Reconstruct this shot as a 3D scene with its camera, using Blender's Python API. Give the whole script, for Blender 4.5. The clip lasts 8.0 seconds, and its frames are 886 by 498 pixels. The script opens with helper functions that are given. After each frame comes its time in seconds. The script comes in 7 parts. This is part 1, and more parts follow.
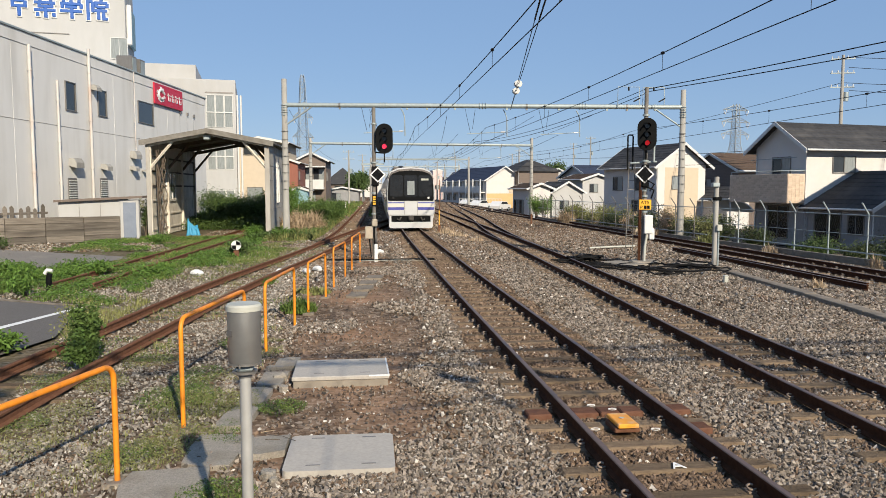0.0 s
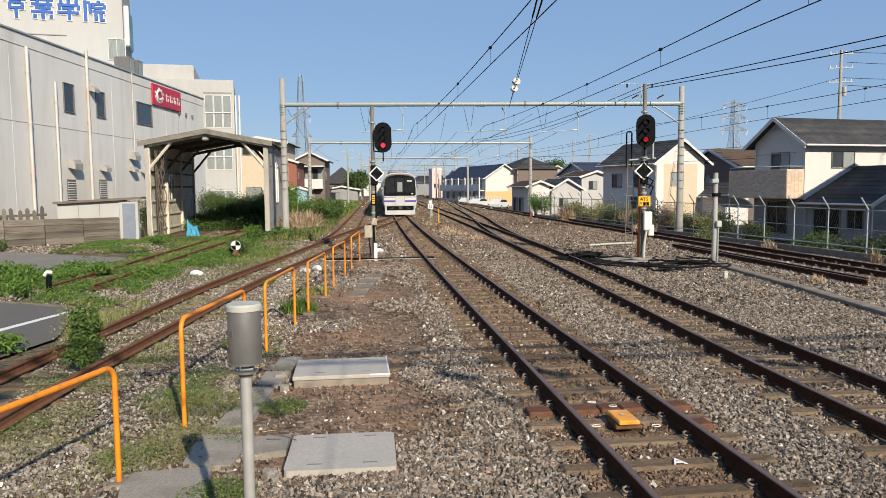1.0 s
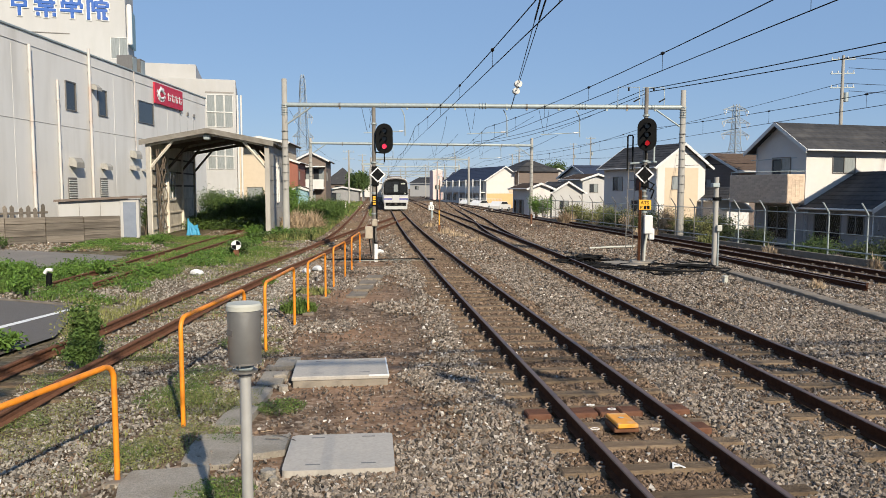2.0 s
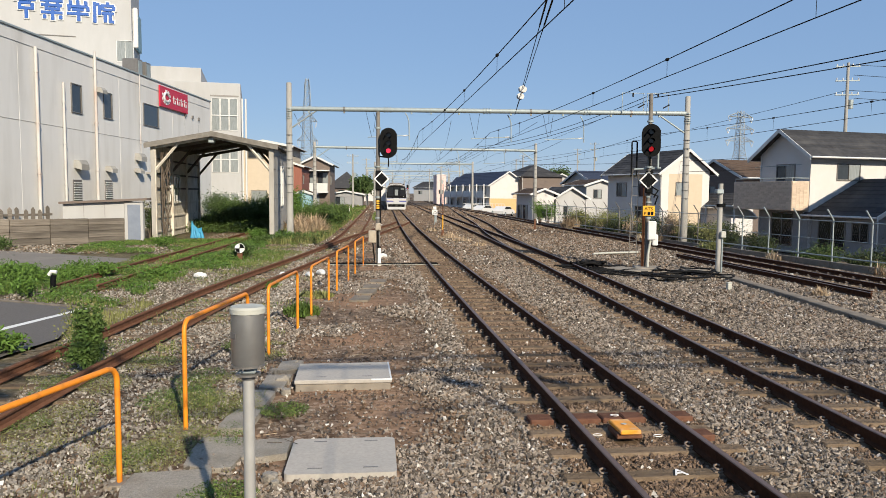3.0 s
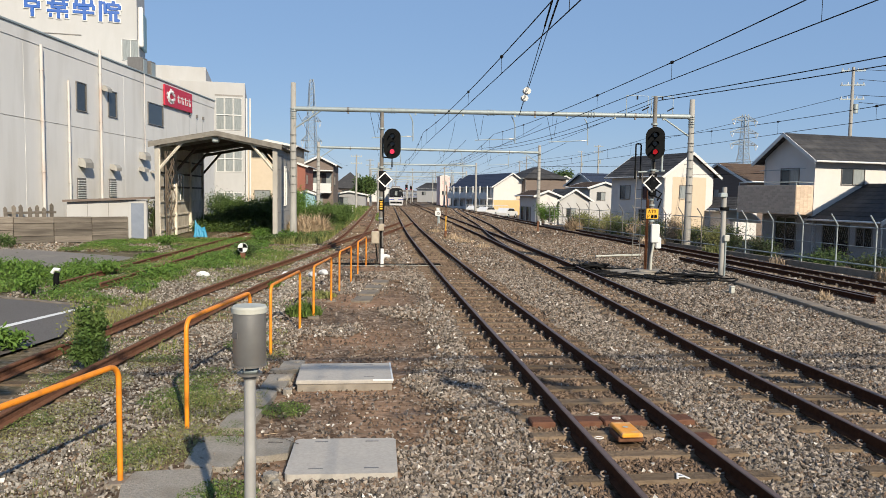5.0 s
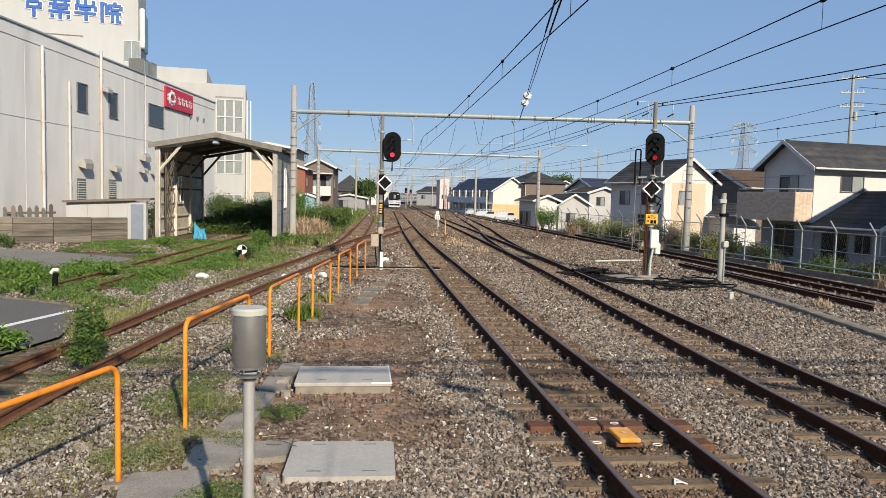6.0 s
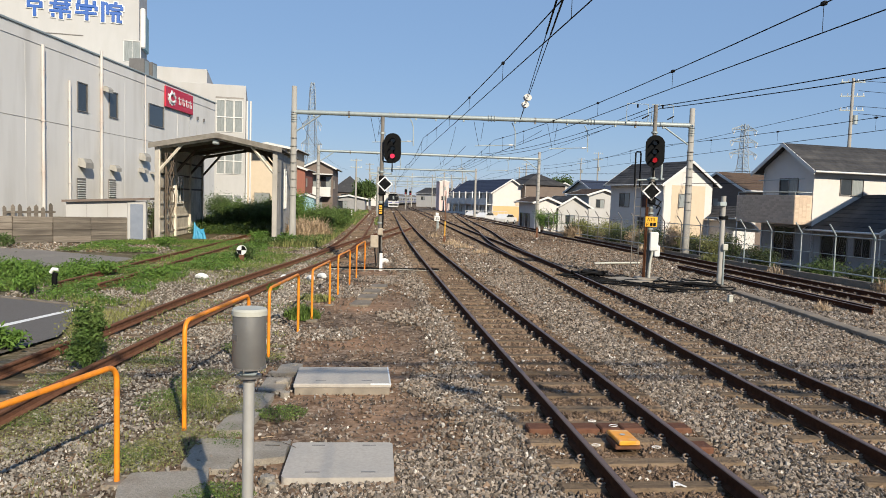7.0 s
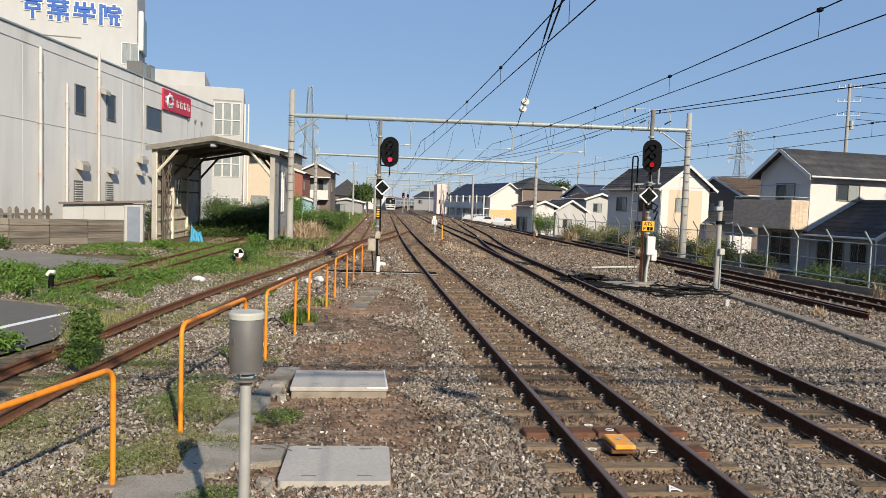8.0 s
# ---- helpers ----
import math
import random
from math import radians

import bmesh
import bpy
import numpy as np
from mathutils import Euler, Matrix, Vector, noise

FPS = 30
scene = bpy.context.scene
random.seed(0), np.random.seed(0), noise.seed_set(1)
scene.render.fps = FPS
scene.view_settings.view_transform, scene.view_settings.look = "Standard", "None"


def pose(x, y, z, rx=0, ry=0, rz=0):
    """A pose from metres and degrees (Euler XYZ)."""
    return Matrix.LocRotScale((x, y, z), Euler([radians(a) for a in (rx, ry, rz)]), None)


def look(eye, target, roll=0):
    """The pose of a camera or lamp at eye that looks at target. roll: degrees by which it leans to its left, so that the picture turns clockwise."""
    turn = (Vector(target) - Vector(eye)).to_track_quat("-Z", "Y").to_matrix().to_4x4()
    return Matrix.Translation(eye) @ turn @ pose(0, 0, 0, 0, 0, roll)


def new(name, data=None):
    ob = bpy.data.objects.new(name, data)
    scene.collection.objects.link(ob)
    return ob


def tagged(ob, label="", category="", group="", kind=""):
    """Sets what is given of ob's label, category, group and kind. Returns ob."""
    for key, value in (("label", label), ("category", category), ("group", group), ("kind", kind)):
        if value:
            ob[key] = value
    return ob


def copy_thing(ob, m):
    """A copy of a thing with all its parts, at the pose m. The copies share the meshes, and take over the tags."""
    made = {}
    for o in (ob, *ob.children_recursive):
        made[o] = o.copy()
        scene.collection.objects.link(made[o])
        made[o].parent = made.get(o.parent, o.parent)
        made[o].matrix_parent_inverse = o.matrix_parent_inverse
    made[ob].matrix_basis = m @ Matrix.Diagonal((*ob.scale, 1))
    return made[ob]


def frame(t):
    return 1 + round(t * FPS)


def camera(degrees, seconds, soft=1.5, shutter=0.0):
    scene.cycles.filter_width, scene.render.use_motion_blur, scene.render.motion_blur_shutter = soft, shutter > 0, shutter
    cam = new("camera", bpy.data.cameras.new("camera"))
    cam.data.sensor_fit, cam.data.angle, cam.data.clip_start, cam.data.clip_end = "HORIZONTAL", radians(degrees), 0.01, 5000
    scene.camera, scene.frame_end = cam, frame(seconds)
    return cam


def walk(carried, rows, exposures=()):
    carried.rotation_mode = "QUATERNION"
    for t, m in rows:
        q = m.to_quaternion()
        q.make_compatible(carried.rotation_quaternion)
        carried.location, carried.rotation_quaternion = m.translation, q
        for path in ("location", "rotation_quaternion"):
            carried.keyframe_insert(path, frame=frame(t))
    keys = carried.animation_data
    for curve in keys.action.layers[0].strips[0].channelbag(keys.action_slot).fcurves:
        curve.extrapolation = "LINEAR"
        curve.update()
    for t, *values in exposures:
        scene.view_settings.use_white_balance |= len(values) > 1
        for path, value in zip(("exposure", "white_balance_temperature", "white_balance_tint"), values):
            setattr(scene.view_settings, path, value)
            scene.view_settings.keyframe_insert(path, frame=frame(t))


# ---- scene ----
# camera: hand-held at the end of a platform, it only sways
POSES = [(0.0, 0.0, 0.0, 2.65, 6.538, -4.705, 0.0), (0.5, 0.001, -0.007, 2.65, 6.469, -4.73, -0.595),
         (1.0, 0.002, -0.004, 2.649, 6.56, -4.829, -0.495), (1.5, 0.002, -0.008, 2.65, 6.608, -4.839, -0.198),
         (3.0, -0.004, -0.012, 2.65, 6.285, -4.349, 0.439), (3.5, -0.004, -0.015, 2.65, 6.157, -4.363, 0.689),
         (4.0, -0.004, -0.004, 2.65, 6.068, -4.384, 0.866), (4.5, -0.001, -0.004, 2.649, 6.059, -4.368, 0.796),
         (6.0, -0.008, -0.018, 2.649, 6.121, -3.968, 1.414), (6.5, -0.014, -0.027, 2.654, 6.182, -3.908, 1.547),
         (7.0, -0.015, -0.018, 2.651, 6.165, -3.861, 1.703), (7.5, -0.019, -0.02, 2.652, 6.222, -3.738, 1.831),
         (8.0, -0.015, -0.034, 2.656, 6.368, -3.577, 1.911)]


def aim(x, y, z, yaw, tilt, roll):
    a, b = radians(yaw), radians(tilt)
    d = Vector((math.sin(a) * math.cos(b), math.cos(a) * math.cos(b), math.sin(b)))
    return look((x, y, z), Vector((x, y, z)) + d, roll)


cam = camera(62.2, 8.0, soft=0.6)
walk(cam, [(t, aim(*p)) for t, *p in POSES])

# ---- light: low clear sun behind the camera, a little to its right ----
SUN_EL, SUN_AZ = 28.0, -17.8
world = bpy.data.worlds.new("sky")
scene.world = world
world.use_nodes = True
wn = world.node_tree
sky = wn.nodes.new("ShaderNodeTexSky")
sky.sky_type, sky.sun_disc = "NISHITA", False
sky.sun_elevation, sky.sun_rotation = radians(SUN_EL), radians(180 + SUN_AZ)
sky.air_density, sky.dust_density, sky.ozone_density = 1.0, 0.1, 1.6
wn.nodes["Background"].inputs["Strength"].default_value = 0.065
tint = wn.nodes.new("ShaderNodeMixRGB")
tint.inputs[0].default_value, tint.inputs[2].default_value = 0.66, (3.1, 5.2, 9.0, 1)  # summer haze evens out the clear sky
wn.links.new(sky.outputs[0], tint.inputs[1])
wn.links.new(tint.outputs[0], wn.nodes["Background"].inputs[0])
sun = new("sun", bpy.data.lights.new("sun", "SUN"))
sun.data.energy, sun.data.angle, sun.data.color = 5.0, radians(0.6), (1.0, 0.885, 0.70)
_a, _e = radians(SUN_AZ), radians(SUN_EL)
sun.matrix_world = look((0, 0, 60), Vector((0, 0, 60)) + Vector((math.sin(_a) * math.cos(_e), math.cos(_a) * math.cos(_e), -math.sin(_e))))
scene.view_settings.exposure = 0.36


# ---- materials ----
def ramp_of(nt, stops):
    r = nt.nodes.new("ShaderNodeValToRGB")
    while len(r.color_ramp.elements) < len(stops):
        r.color_ramp.elements.new(0.5)
    for el, (p, c) in zip(r.color_ramp.elements, stops):
        el.position, el.color = p, (*c, 1)
    return r


def mat(name, c1, c2=None, scale=3.0, rough=0.8, metal=0.0, bump=0.0, bscale=40.0, stretch=(1, 1, 1), stain=None, sscale=0.6, samount=0.5, per=None, vary=0.0):
    """Principled surface: colour grain between c1 and c2, larger stains, fine relief; per: 'island' or 'object' for brightness that varies by piece."""
    m = bpy.data.materials.new(name)
    m.use_nodes = True
    nt = m.node_tree
    L = nt.links.new
    b = nt.nodes["Principled BSDF"]
    b.inputs["Roughness"].default_value, b.inputs["Metallic"].default_value = rough, metal
    co = nt.nodes.new("ShaderNodeTexCoord")
    mp = nt.nodes.new("ShaderNodeMapping")
    mp.inputs["Scale"].default_value = stretch
    L(co.outputs["Object"], mp.inputs[0])
    c2 = c2 or tuple(x * 0.8 for x in c1)
    n1 = nt.nodes.new("ShaderNodeTexNoise")
    n1.inputs["Scale"].default_value, n1.inputs["Detail"].default_value, n1.inputs["Roughness"].default_value = scale, 6, 0.65
    L(mp.outputs[0], n1.inputs["Vector"])
    r = ramp_of(nt, [(0.32, c1), (0.68, c2)])
    L(n1.outputs[0], r.inputs[0])
    out = r.outputs[0]
    if stain:
        n2 = nt.nodes.new("ShaderNodeTexNoise")
        n2.inputs["Scale"].default_value, n2.inputs["Detail"].default_value = sscale, 5
        L(mp.outputs[0], n2.inputs["Vector"])
        r2 = ramp_of(nt, [(0.5, (0, 0, 0)), (0.72, (samount,) * 3)])
        L(n2.outputs[0], r2.inputs[0])
        mx = nt.nodes.new("ShaderNodeMixRGB")
        L(r2.outputs[0], mx.inputs[0]), L(out, mx.inputs[1])
        mx.inputs[2].default_value = (*stain, 1)
        out = mx.outputs[0]
    if per:
        if per == "island":
            src = nt.nodes.new("ShaderNodeNewGeometry").outputs["Random Per Island"]
        else:
            src = nt.nodes.new("ShaderNodeObjectInfo").outputs["Random"]
        hs = nt.nodes.new("ShaderNodeHueSaturation")
        mr = nt.nodes.new("ShaderNodeMapRange")
        mr.inputs["To Min"].default_value, mr.inputs["To Max"].default_value = 1 - vary, 1 + vary
        L(src, mr.inputs["Value"]), L(mr.outputs[0], hs.inputs["Value"]), L(out, hs.inputs["Color"])
        out = hs.outputs[0]
    L(out, b.inputs["Base Color"])
    if bump:
        n3 = nt.nodes.new("ShaderNodeTexNoise")
        n3.inputs["Scale"].default_value, n3.inputs["Detail"].default_value = bscale, 4
        L(mp.outputs[0], n3.inputs["Vector"])
        bp = nt.nodes.new("ShaderNodeBump")
        bp.inputs["Strength"].default_value, bp.inputs["Distance"].default_value = bump, 0.02
        L(n3.outputs[0], bp.inputs["Height"]), L(bp.outputs[0], b.inputs["Normal"])
    return m


def glow(name, c, strength):
    m = bpy.data.materials.new(name)
    m.use_nodes = True
    b = m.node_tree.nodes["Principled BSDF"]
    b.inputs["Base Color"].default_value = (*[x * 0.3 for x in c], 1)
    b.inputs["Emission Color"].default_value, b.inputs["Emission Strength"].default_value = (*c, 1), strength
    return m


def ground_material():
    """Ballast, dirt and earth in one sheet: small broken stones by Voronoi cells, browned between the running rails, soil and moss to the west."""
    m = bpy.data.materials.new("ballast_ground")
    m.use_nodes = True
    nt = m.node_tree
    L, N = nt.links.new, nt.nodes.new
    b = nt.nodes["Principled BSDF"]
    b.inputs["Roughness"].default_value = 0.9
    co = N("ShaderNodeTexCoord")
    vo = N("ShaderNodeTexVoronoi")
    vo.inputs["Scale"].default_value = 17
    L(co.outputs["Object"], vo.inputs["Vector"])
    sep = N("ShaderNodeSeparateColor")
    L(vo.outputs["Color"], sep.inputs[0])
    stones = ramp_of(nt, [(0.0, (0.045, 0.033, 0.025)), (0.45, (0.150, 0.115, 0.087)), (0.8, (0.205, 0.163, 0.127)), (1.0, (0.33, 0.28, 0.232))])
    L(sep.outputs[0], stones.inputs[0])
    big = N("ShaderNodeTexNoise")
    big.inputs["Scale"].default_value, big.inputs["Detail"].default_value = 0.35, 6
    L(co.outputs["Object"], big.inputs["Vector"])
    xyz = N("ShaderNodeSeparateXYZ")
    L(co.outputs["Object"], xyz.inputs[0])

    def math_node(op, a, c):
        n = N("ShaderNodeMath")
        n.operation = op
        for i, v in enumerate((a, c)):
            if isinstance(v, (int, float)):
                n.inputs[i].default_value = v
            else:
                L(v, n.inputs[i])
        return n.outputs[0]

    def mixed(fac, a, c):
        n = N("ShaderNodeMixRGB")
        L(fac, n.inputs[0])
        for i, v in ((1, a), (2, c)):
            if isinstance(v, tuple):
                n.inputs[i].default_value = (*v, 1)
            else:
                L(v, n.inputs[i])
        return n.outputs[0]

    X, Y = xyz.outputs[0], xyz.outputs[1]
    # rust and brake dust along the main track
    yy = math_node("MINIMUM", math_node("MAXIMUM", math_node("SUBTRACT", Y, 14.0), 0.0), 46.0)
    xc = math_node("ADD", math_node("MULTIPLY", math_node("MULTIPLY", yy, yy), 0.000315), 2.9)
    xc = math_node("ADD", xc, math_node("MULTIPLY", math_node("MAXIMUM", math_node("SUBTRACT", Y, 60.0), 0.0), 0.029))
    away = math_node("ABSOLUTE", math_node("SUBTRACT", X, xc), 0.0)
    wob = math_node("ADD", away, math_node("MULTIPLY", big.outputs[0], 0.6))
    rust = ramp_of(nt, [(0.25, (0.8,) * 3), (0.55, (0,) * 3)])
    L(math_node("MULTIPLY", wob, 0.33), rust.inputs[0])
    col = mixed(rust.outputs[0], stones.outputs[0], mixed(sep.outputs[1], (0.11, 0.073, 0.046), (0.21, 0.147, 0.094)))
    # reddish dirt worn through the ballast along the walkway and in patches
    patch = ramp_of(nt, [(0.40, (0.15,) * 3), (0.56, (0.85,) * 3)])
    L(big.outputs[0], patch.inputs[0])
    walkway = ramp_of(nt, [(0.0, (1,) * 3), (1.0, (0,) * 3)])
    L(math_node("MULTIPLY", math_node("ABSOLUTE", math_node("SUBTRACT", X, -0.2), 0.0), 0.5), walkway.inputs[0])
    col = mixed(math_node("MULTIPLY", patch.outputs[0], walkway.outputs[0]), col, (0.36, 0.222, 0.142))
    # soil to the west
    fine = N("ShaderNodeTexNoise")
    fine.inputs["Scale"].default_value, fine.inputs["Detail"].default_value = 6, 8
    L(co.outputs["Object"], fine.inputs["Vector"])
    soil = ramp_of(nt, [(0.35, (0.09, 0.085, 0.05)), (0.55, (0.15, 0.13, 0.085)), (0.7, (0.24, 0.22, 0.18))])
    L(fine.outputs[0], soil.inputs[0])
    west = ramp_of(nt, [(0.40, (0,) * 3), (0.50, (1,) * 3)])
    L(math_node("MULTIPLY", math_node("ADD", math_node("MULTIPLY", X, -1.0), math_node("MULTIPLY", big.outputs[0], 5.0)), 0.06), west.inputs[0])
    col = mixed(math_node("MULTIPLY", west.outputs[0], 0.85), col, soil.outputs[0])
    spots = N("ShaderNodeTexNoise")
    spots.inputs["Scale"].default_value, spots.inputs["Detail"].default_value, spots.inputs["Roughness"].default_value = 2.2, 9, 0.75
    L(co.outputs["Object"], spots.inputs["Vector"])
    shade = ramp_of(nt, [(0.36, (0.5, 0.47, 0.43)), (0.66, (1.45, 1.40, 1.33))])
    L(spots.outputs[0], shade.inputs[0])
    mul = N("ShaderNodeMixRGB")
    mul.blend_type = "MULTIPLY"
    mul.inputs[0].default_value = 0.8
    L(col, mul.inputs[1]), L(shade.outputs[0], mul.inputs[2])
    L(mul.outputs[0], b.inputs["Base Color"])
    bp = N("ShaderNodeBump")
    bp.inputs["Strength"].default_value, bp.inputs["Distance"].default_value = 0.9, 0.04
    L(sep.outputs[2], bp.inputs["Height"]), L(bp.outputs[0], b.inputs["Normal"])
    return m


M = {}
M["ground"] = ground_material()
M["stone"] = mat("ballast_stone", (0.152, 0.127, 0.104), (0.240, 0.205, 0.172), 9, 0.85, bump=0.4, bscale=60, per="island", vary=0.75)
M["stone_brown"] = mat("rust_dusted_ballast_stone", (0.125, 0.085, 0.060), (0.198, 0.143, 0.103), 9, 0.88, bump=0.4, bscale=60, per="island", vary=0.5)
M["stone_pale"] = mat("pale_gravel_stone", (0.30, 0.272, 0.235), (0.19, 0.168, 0.142), 9, 0.88, bump=0.4, bscale=60, per="island", vary=0.6)
M["stone_chip"] = mat("white_stone_chip", (0.52, 0.49, 0.45), (0.40, 0.37, 0.33), 9, 0.85, bump=0.3, bscale=60, per="island", vary=0.4)
M["rail"] = mat("rail_rust_dark", (0.044, 0.0185, 0.0105), (0.080, 0.034, 0.018), 12, 0.85, 0.0, 0.3, 80)
M["railtop"] = mat("rail_head_worn", (0.115, 0.074, 0.056), (0.155, 0.104, 0.082), 20, 0.48, 0.2)
M["rust"] = mat("rail_rust_red", (0.13, 0.060, 0.036), (0.19, 0.095, 0.058), 10, 0.85, 0.1, 0.4, 70)
M["clip"] = mat("clip_steel", (0.27, 0.205, 0.155), (0.18, 0.135, 0.10), 30, 0.65, 0.05)
M["sleeper"] = mat("sleeper_timber", (0.135, 0.095, 0.063), (0.235, 0.176, 0.12), 5, 0.9, bump=0.8, bscale=25, stretch=(1, 9, 1), stain=(0.07, 0.05, 0.035), sscale=1.5, per="object", vary=0.25)
M["sleeper_red"] = mat("sleeper_painted_red", (0.11, 0.050, 0.034), (0.165, 0.085, 0.055), 6, 0.85, bump=0.6, bscale=25, stretch=(1, 7, 1))
M["concrete"] = mat("concrete", (0.30, 0.262, 0.212), (0.205, 0.176, 0.142), 4, 0.9, bump=0.4, bscale=60, stain=(0.18, 0.165, 0.14), sscale=1.1)
M["oldslab"] = mat("weathered_aggregate_concrete", (0.36, 0.325, 0.275), (0.22, 0.195, 0.16), 55, 0.95, bump=0.9, bscale=70, stain=(0.15, 0.125, 0.09), sscale=2.4, samount=0.55)
M["lid"] = mat("concrete_lid", (0.43, 0.395, 0.35), (0.35, 0.32, 0.283), 26, 0.85, bump=0.25, bscale=90, stain=(0.30, 0.29, 0.27), sscale=2.0, samount=0.35)
M["pole"] = mat("pole_concrete", (0.36, 0.35, 0.325), (0.28, 0.27, 0.25), 3, 0.85, bump=0.2, stretch=(1, 1, 0.25), stain=(0.17, 0.15, 0.125), sscale=1.6)
M["galv"] = mat("galvanised_steel", (0.34, 0.385, 0.39), (0.27, 0.31, 0.315), 6, 0.55, 0.3, 0.1)
M["silver"] = mat("silver_painted_metal", (0.40, 0.395, 0.385), (0.34, 0.335, 0.325), 5, 0.36, 0.72, 0.05, 120, stain=(0.2, 0.19, 0.18), sscale=3, samount=0.3)
M["signalpost"] = mat("sooty_grey_post", (0.20, 0.185, 0.165), (0.13, 0.118, 0.103), 4, 0.85, bump=0.2, stretch=(1, 1, 0.3), stain=(0.07, 0.055, 0.045), sscale=2.0)
M["oldbox"] = mat("yellowed_cream_paint", (0.44, 0.375, 0.29), (0.37, 0.31, 0.235), 6, 0.6, stain=(0.2, 0.14, 0.09), sscale=4)
# distance haze on the towers is put into this pale bluish colour
M["haze_steel"] = mat("hazed_pale_steel", (0.30, 0.34, 0.37), (0.26, 0.30, 0.33), 6, 0.7)
M["postgrey"] = mat("pale_grey_paint", (0.40, 0.395, 0.38), (0.34, 0.335, 0.32), 6, 0.5, 0.2, stain=(0.22, 0.2, 0.17), sscale=5, samount=0.4)
M["capwhite"] = mat("pale_cap", (0.45, 0.45, 0.40), (0.38, 0.38, 0.335), 8, 0.6)
M["orange"] = mat("orange_paint", (0.80, 0.27, 0.012), (0.68, 0.215, 0.012), 7, 0.45, bump=0.1, stain=(0.22, 0.09, 0.03), sscale=6, samount=0.6)
M["yellow"] = mat("yellow_paint", (0.85, 0.44, 0.02), (0.75, 0.37, 0.02), 9, 0.5, stain=(0.35, 0.2, 0.05), sscale=8, samount=0.5)
M["transponder"] = mat("worn_orange_plate", (0.80, 0.335, 0.03), (0.72, 0.285, 0.025), 9, 0.55, stain=(0.72, 0.55, 0.36), sscale=9, samount=0.6)
M["black"] = mat("black_paint", (0.0045, 0.005, 0.0055), (0.008, 0.0085, 0.009), 8, 0.75)
M["wire"] = mat("wire_dark", (0.014, 0.013, 0.013), (0.022, 0.021, 0.020), 8, 0.7, 0.0)
M["cable"] = mat("cable_black", (0.007, 0.007, 0.0075), (0.013, 0.0125, 0.0125), 6, 0.6)
M["white"] = mat("white_paint", (0.68, 0.68, 0.67), (0.61, 0.61, 0.60), 5, 0.5, stain=(0.5, 0.48, 0.44), sscale=3, samount=0.4)
M["insul"] = mat("porcelain", (0.56, 0.555, 0.54), (0.48, 0.475, 0.46), 9, 0.25)
M["asphalt"] = mat("asphalt", (0.135, 0.122, 0.112), (0.095, 0.086, 0.079), 30, 0.9, bump=0.5, bscale=150, stain=(0.12, 0.11, 0.105), sscale=0.8)
M["asphalt_pale"] = mat("worn_pale_asphalt", (0.205, 0.188, 0.172), (0.155, 0.142, 0.13), 18, 0.92, bump=0.5, bscale=120, stain=(0.26, 0.235, 0.205), sscale=0.7)
M["line"] = mat("road_line_paint", (0.75, 0.74, 0.72), (0.62, 0.61, 0.59), 12, 0.7)
M["plaster"] = mat("grey_plaster", (0.65, 0.64, 0.62), (0.62, 0.61, 0.59), 1.2, 0.9, bump=0.06, bscale=30, stretch=(1.3, 1.3, 0.22), stain=(0.40, 0.38, 0.345), sscale=0.8, samount=0.38)
M["plaster_white"] = mat("white_plaster", (0.42, 0.42, 0.42), (0.385, 0.385, 0.385), 1.5, 0.85, bump=0.1, stretch=(1, 1, 0.3), stain=(0.36, 0.345, 0.32), sscale=0.7, samount=0.35)
M["cream"] = mat("cream_render", (0.575, 0.56, 0.545), (0.54, 0.525, 0.51), 2, 0.9, bump=0.15, bscale=50, stain=(0.62, 0.55, 0.45), sscale=0.6, samount=0.3)
M["greyrender"] = mat("grey_render", (0.29, 0.29, 0.295), (0.235, 0.235, 0.24), 2, 0.9, bump=0.2, bscale=50, stain=(0.19, 0.185, 0.18), sscale=0.8)
M["buff"] = mat("buff_render", (0.54, 0.445, 0.335), (0.50, 0.41, 0.305), 2, 0.9, bump=0.15, bscale=50)
M["beige"] = mat("beige_render", (0.53, 0.45, 0.35), (0.49, 0.415, 0.32), 2, 0.9, bump=0.15, bscale=50)
M["ochre"] = mat("ochre_render", (0.60, 0.40, 0.20), (0.56, 0.36, 0.18), 2, 0.9)
M["roof"] = mat("dark_slate_roof", (0.040, 0.040, 0.043), (0.062, 0.061, 0.063), 3, 0.75, bump=0.3, bscale=12, stretch=(1, 1, 1), stain=(0.11, 0.105, 0.10), sscale=0.8, per="object", vary=0.2)
M["roof_blue"] = mat("blue_slate_roof", (0.030, 0.040, 0.070), (0.045, 0.055, 0.085), 3, 0.7, bump=0.3, bscale=12)
M["roof_brown"] = mat("brown_roof", (0.085, 0.058, 0.045), (0.11, 0.08, 0.06), 3, 0.85, bump=0.3, bscale=12)
M["glass"] = mat("window_glass", (0.025, 0.03, 0.035), (0.04, 0.045, 0.05), 1.5, 0.08)
M["trainglass"] = mat("dark_cab_glass", (0.008, 0.009, 0.010), (0.016, 0.017, 0.019), 1.5, 0.16)
M["curtain"] = mat("glass_over_curtain", (0.30, 0.32, 0.32), (0.17, 0.19, 0.19), 5, 0.12, stretch=(6, 6, 0.3))
M["frame"] = mat("aluminium_frame", (0.20, 0.19, 0.18), (0.16, 0.15, 0.14), 6, 0.45, 0.4)
M["framewhite"] = mat("white_frame", (0.60, 0.60, 0.585), (0.55, 0.55, 0.535), 6, 0.5)
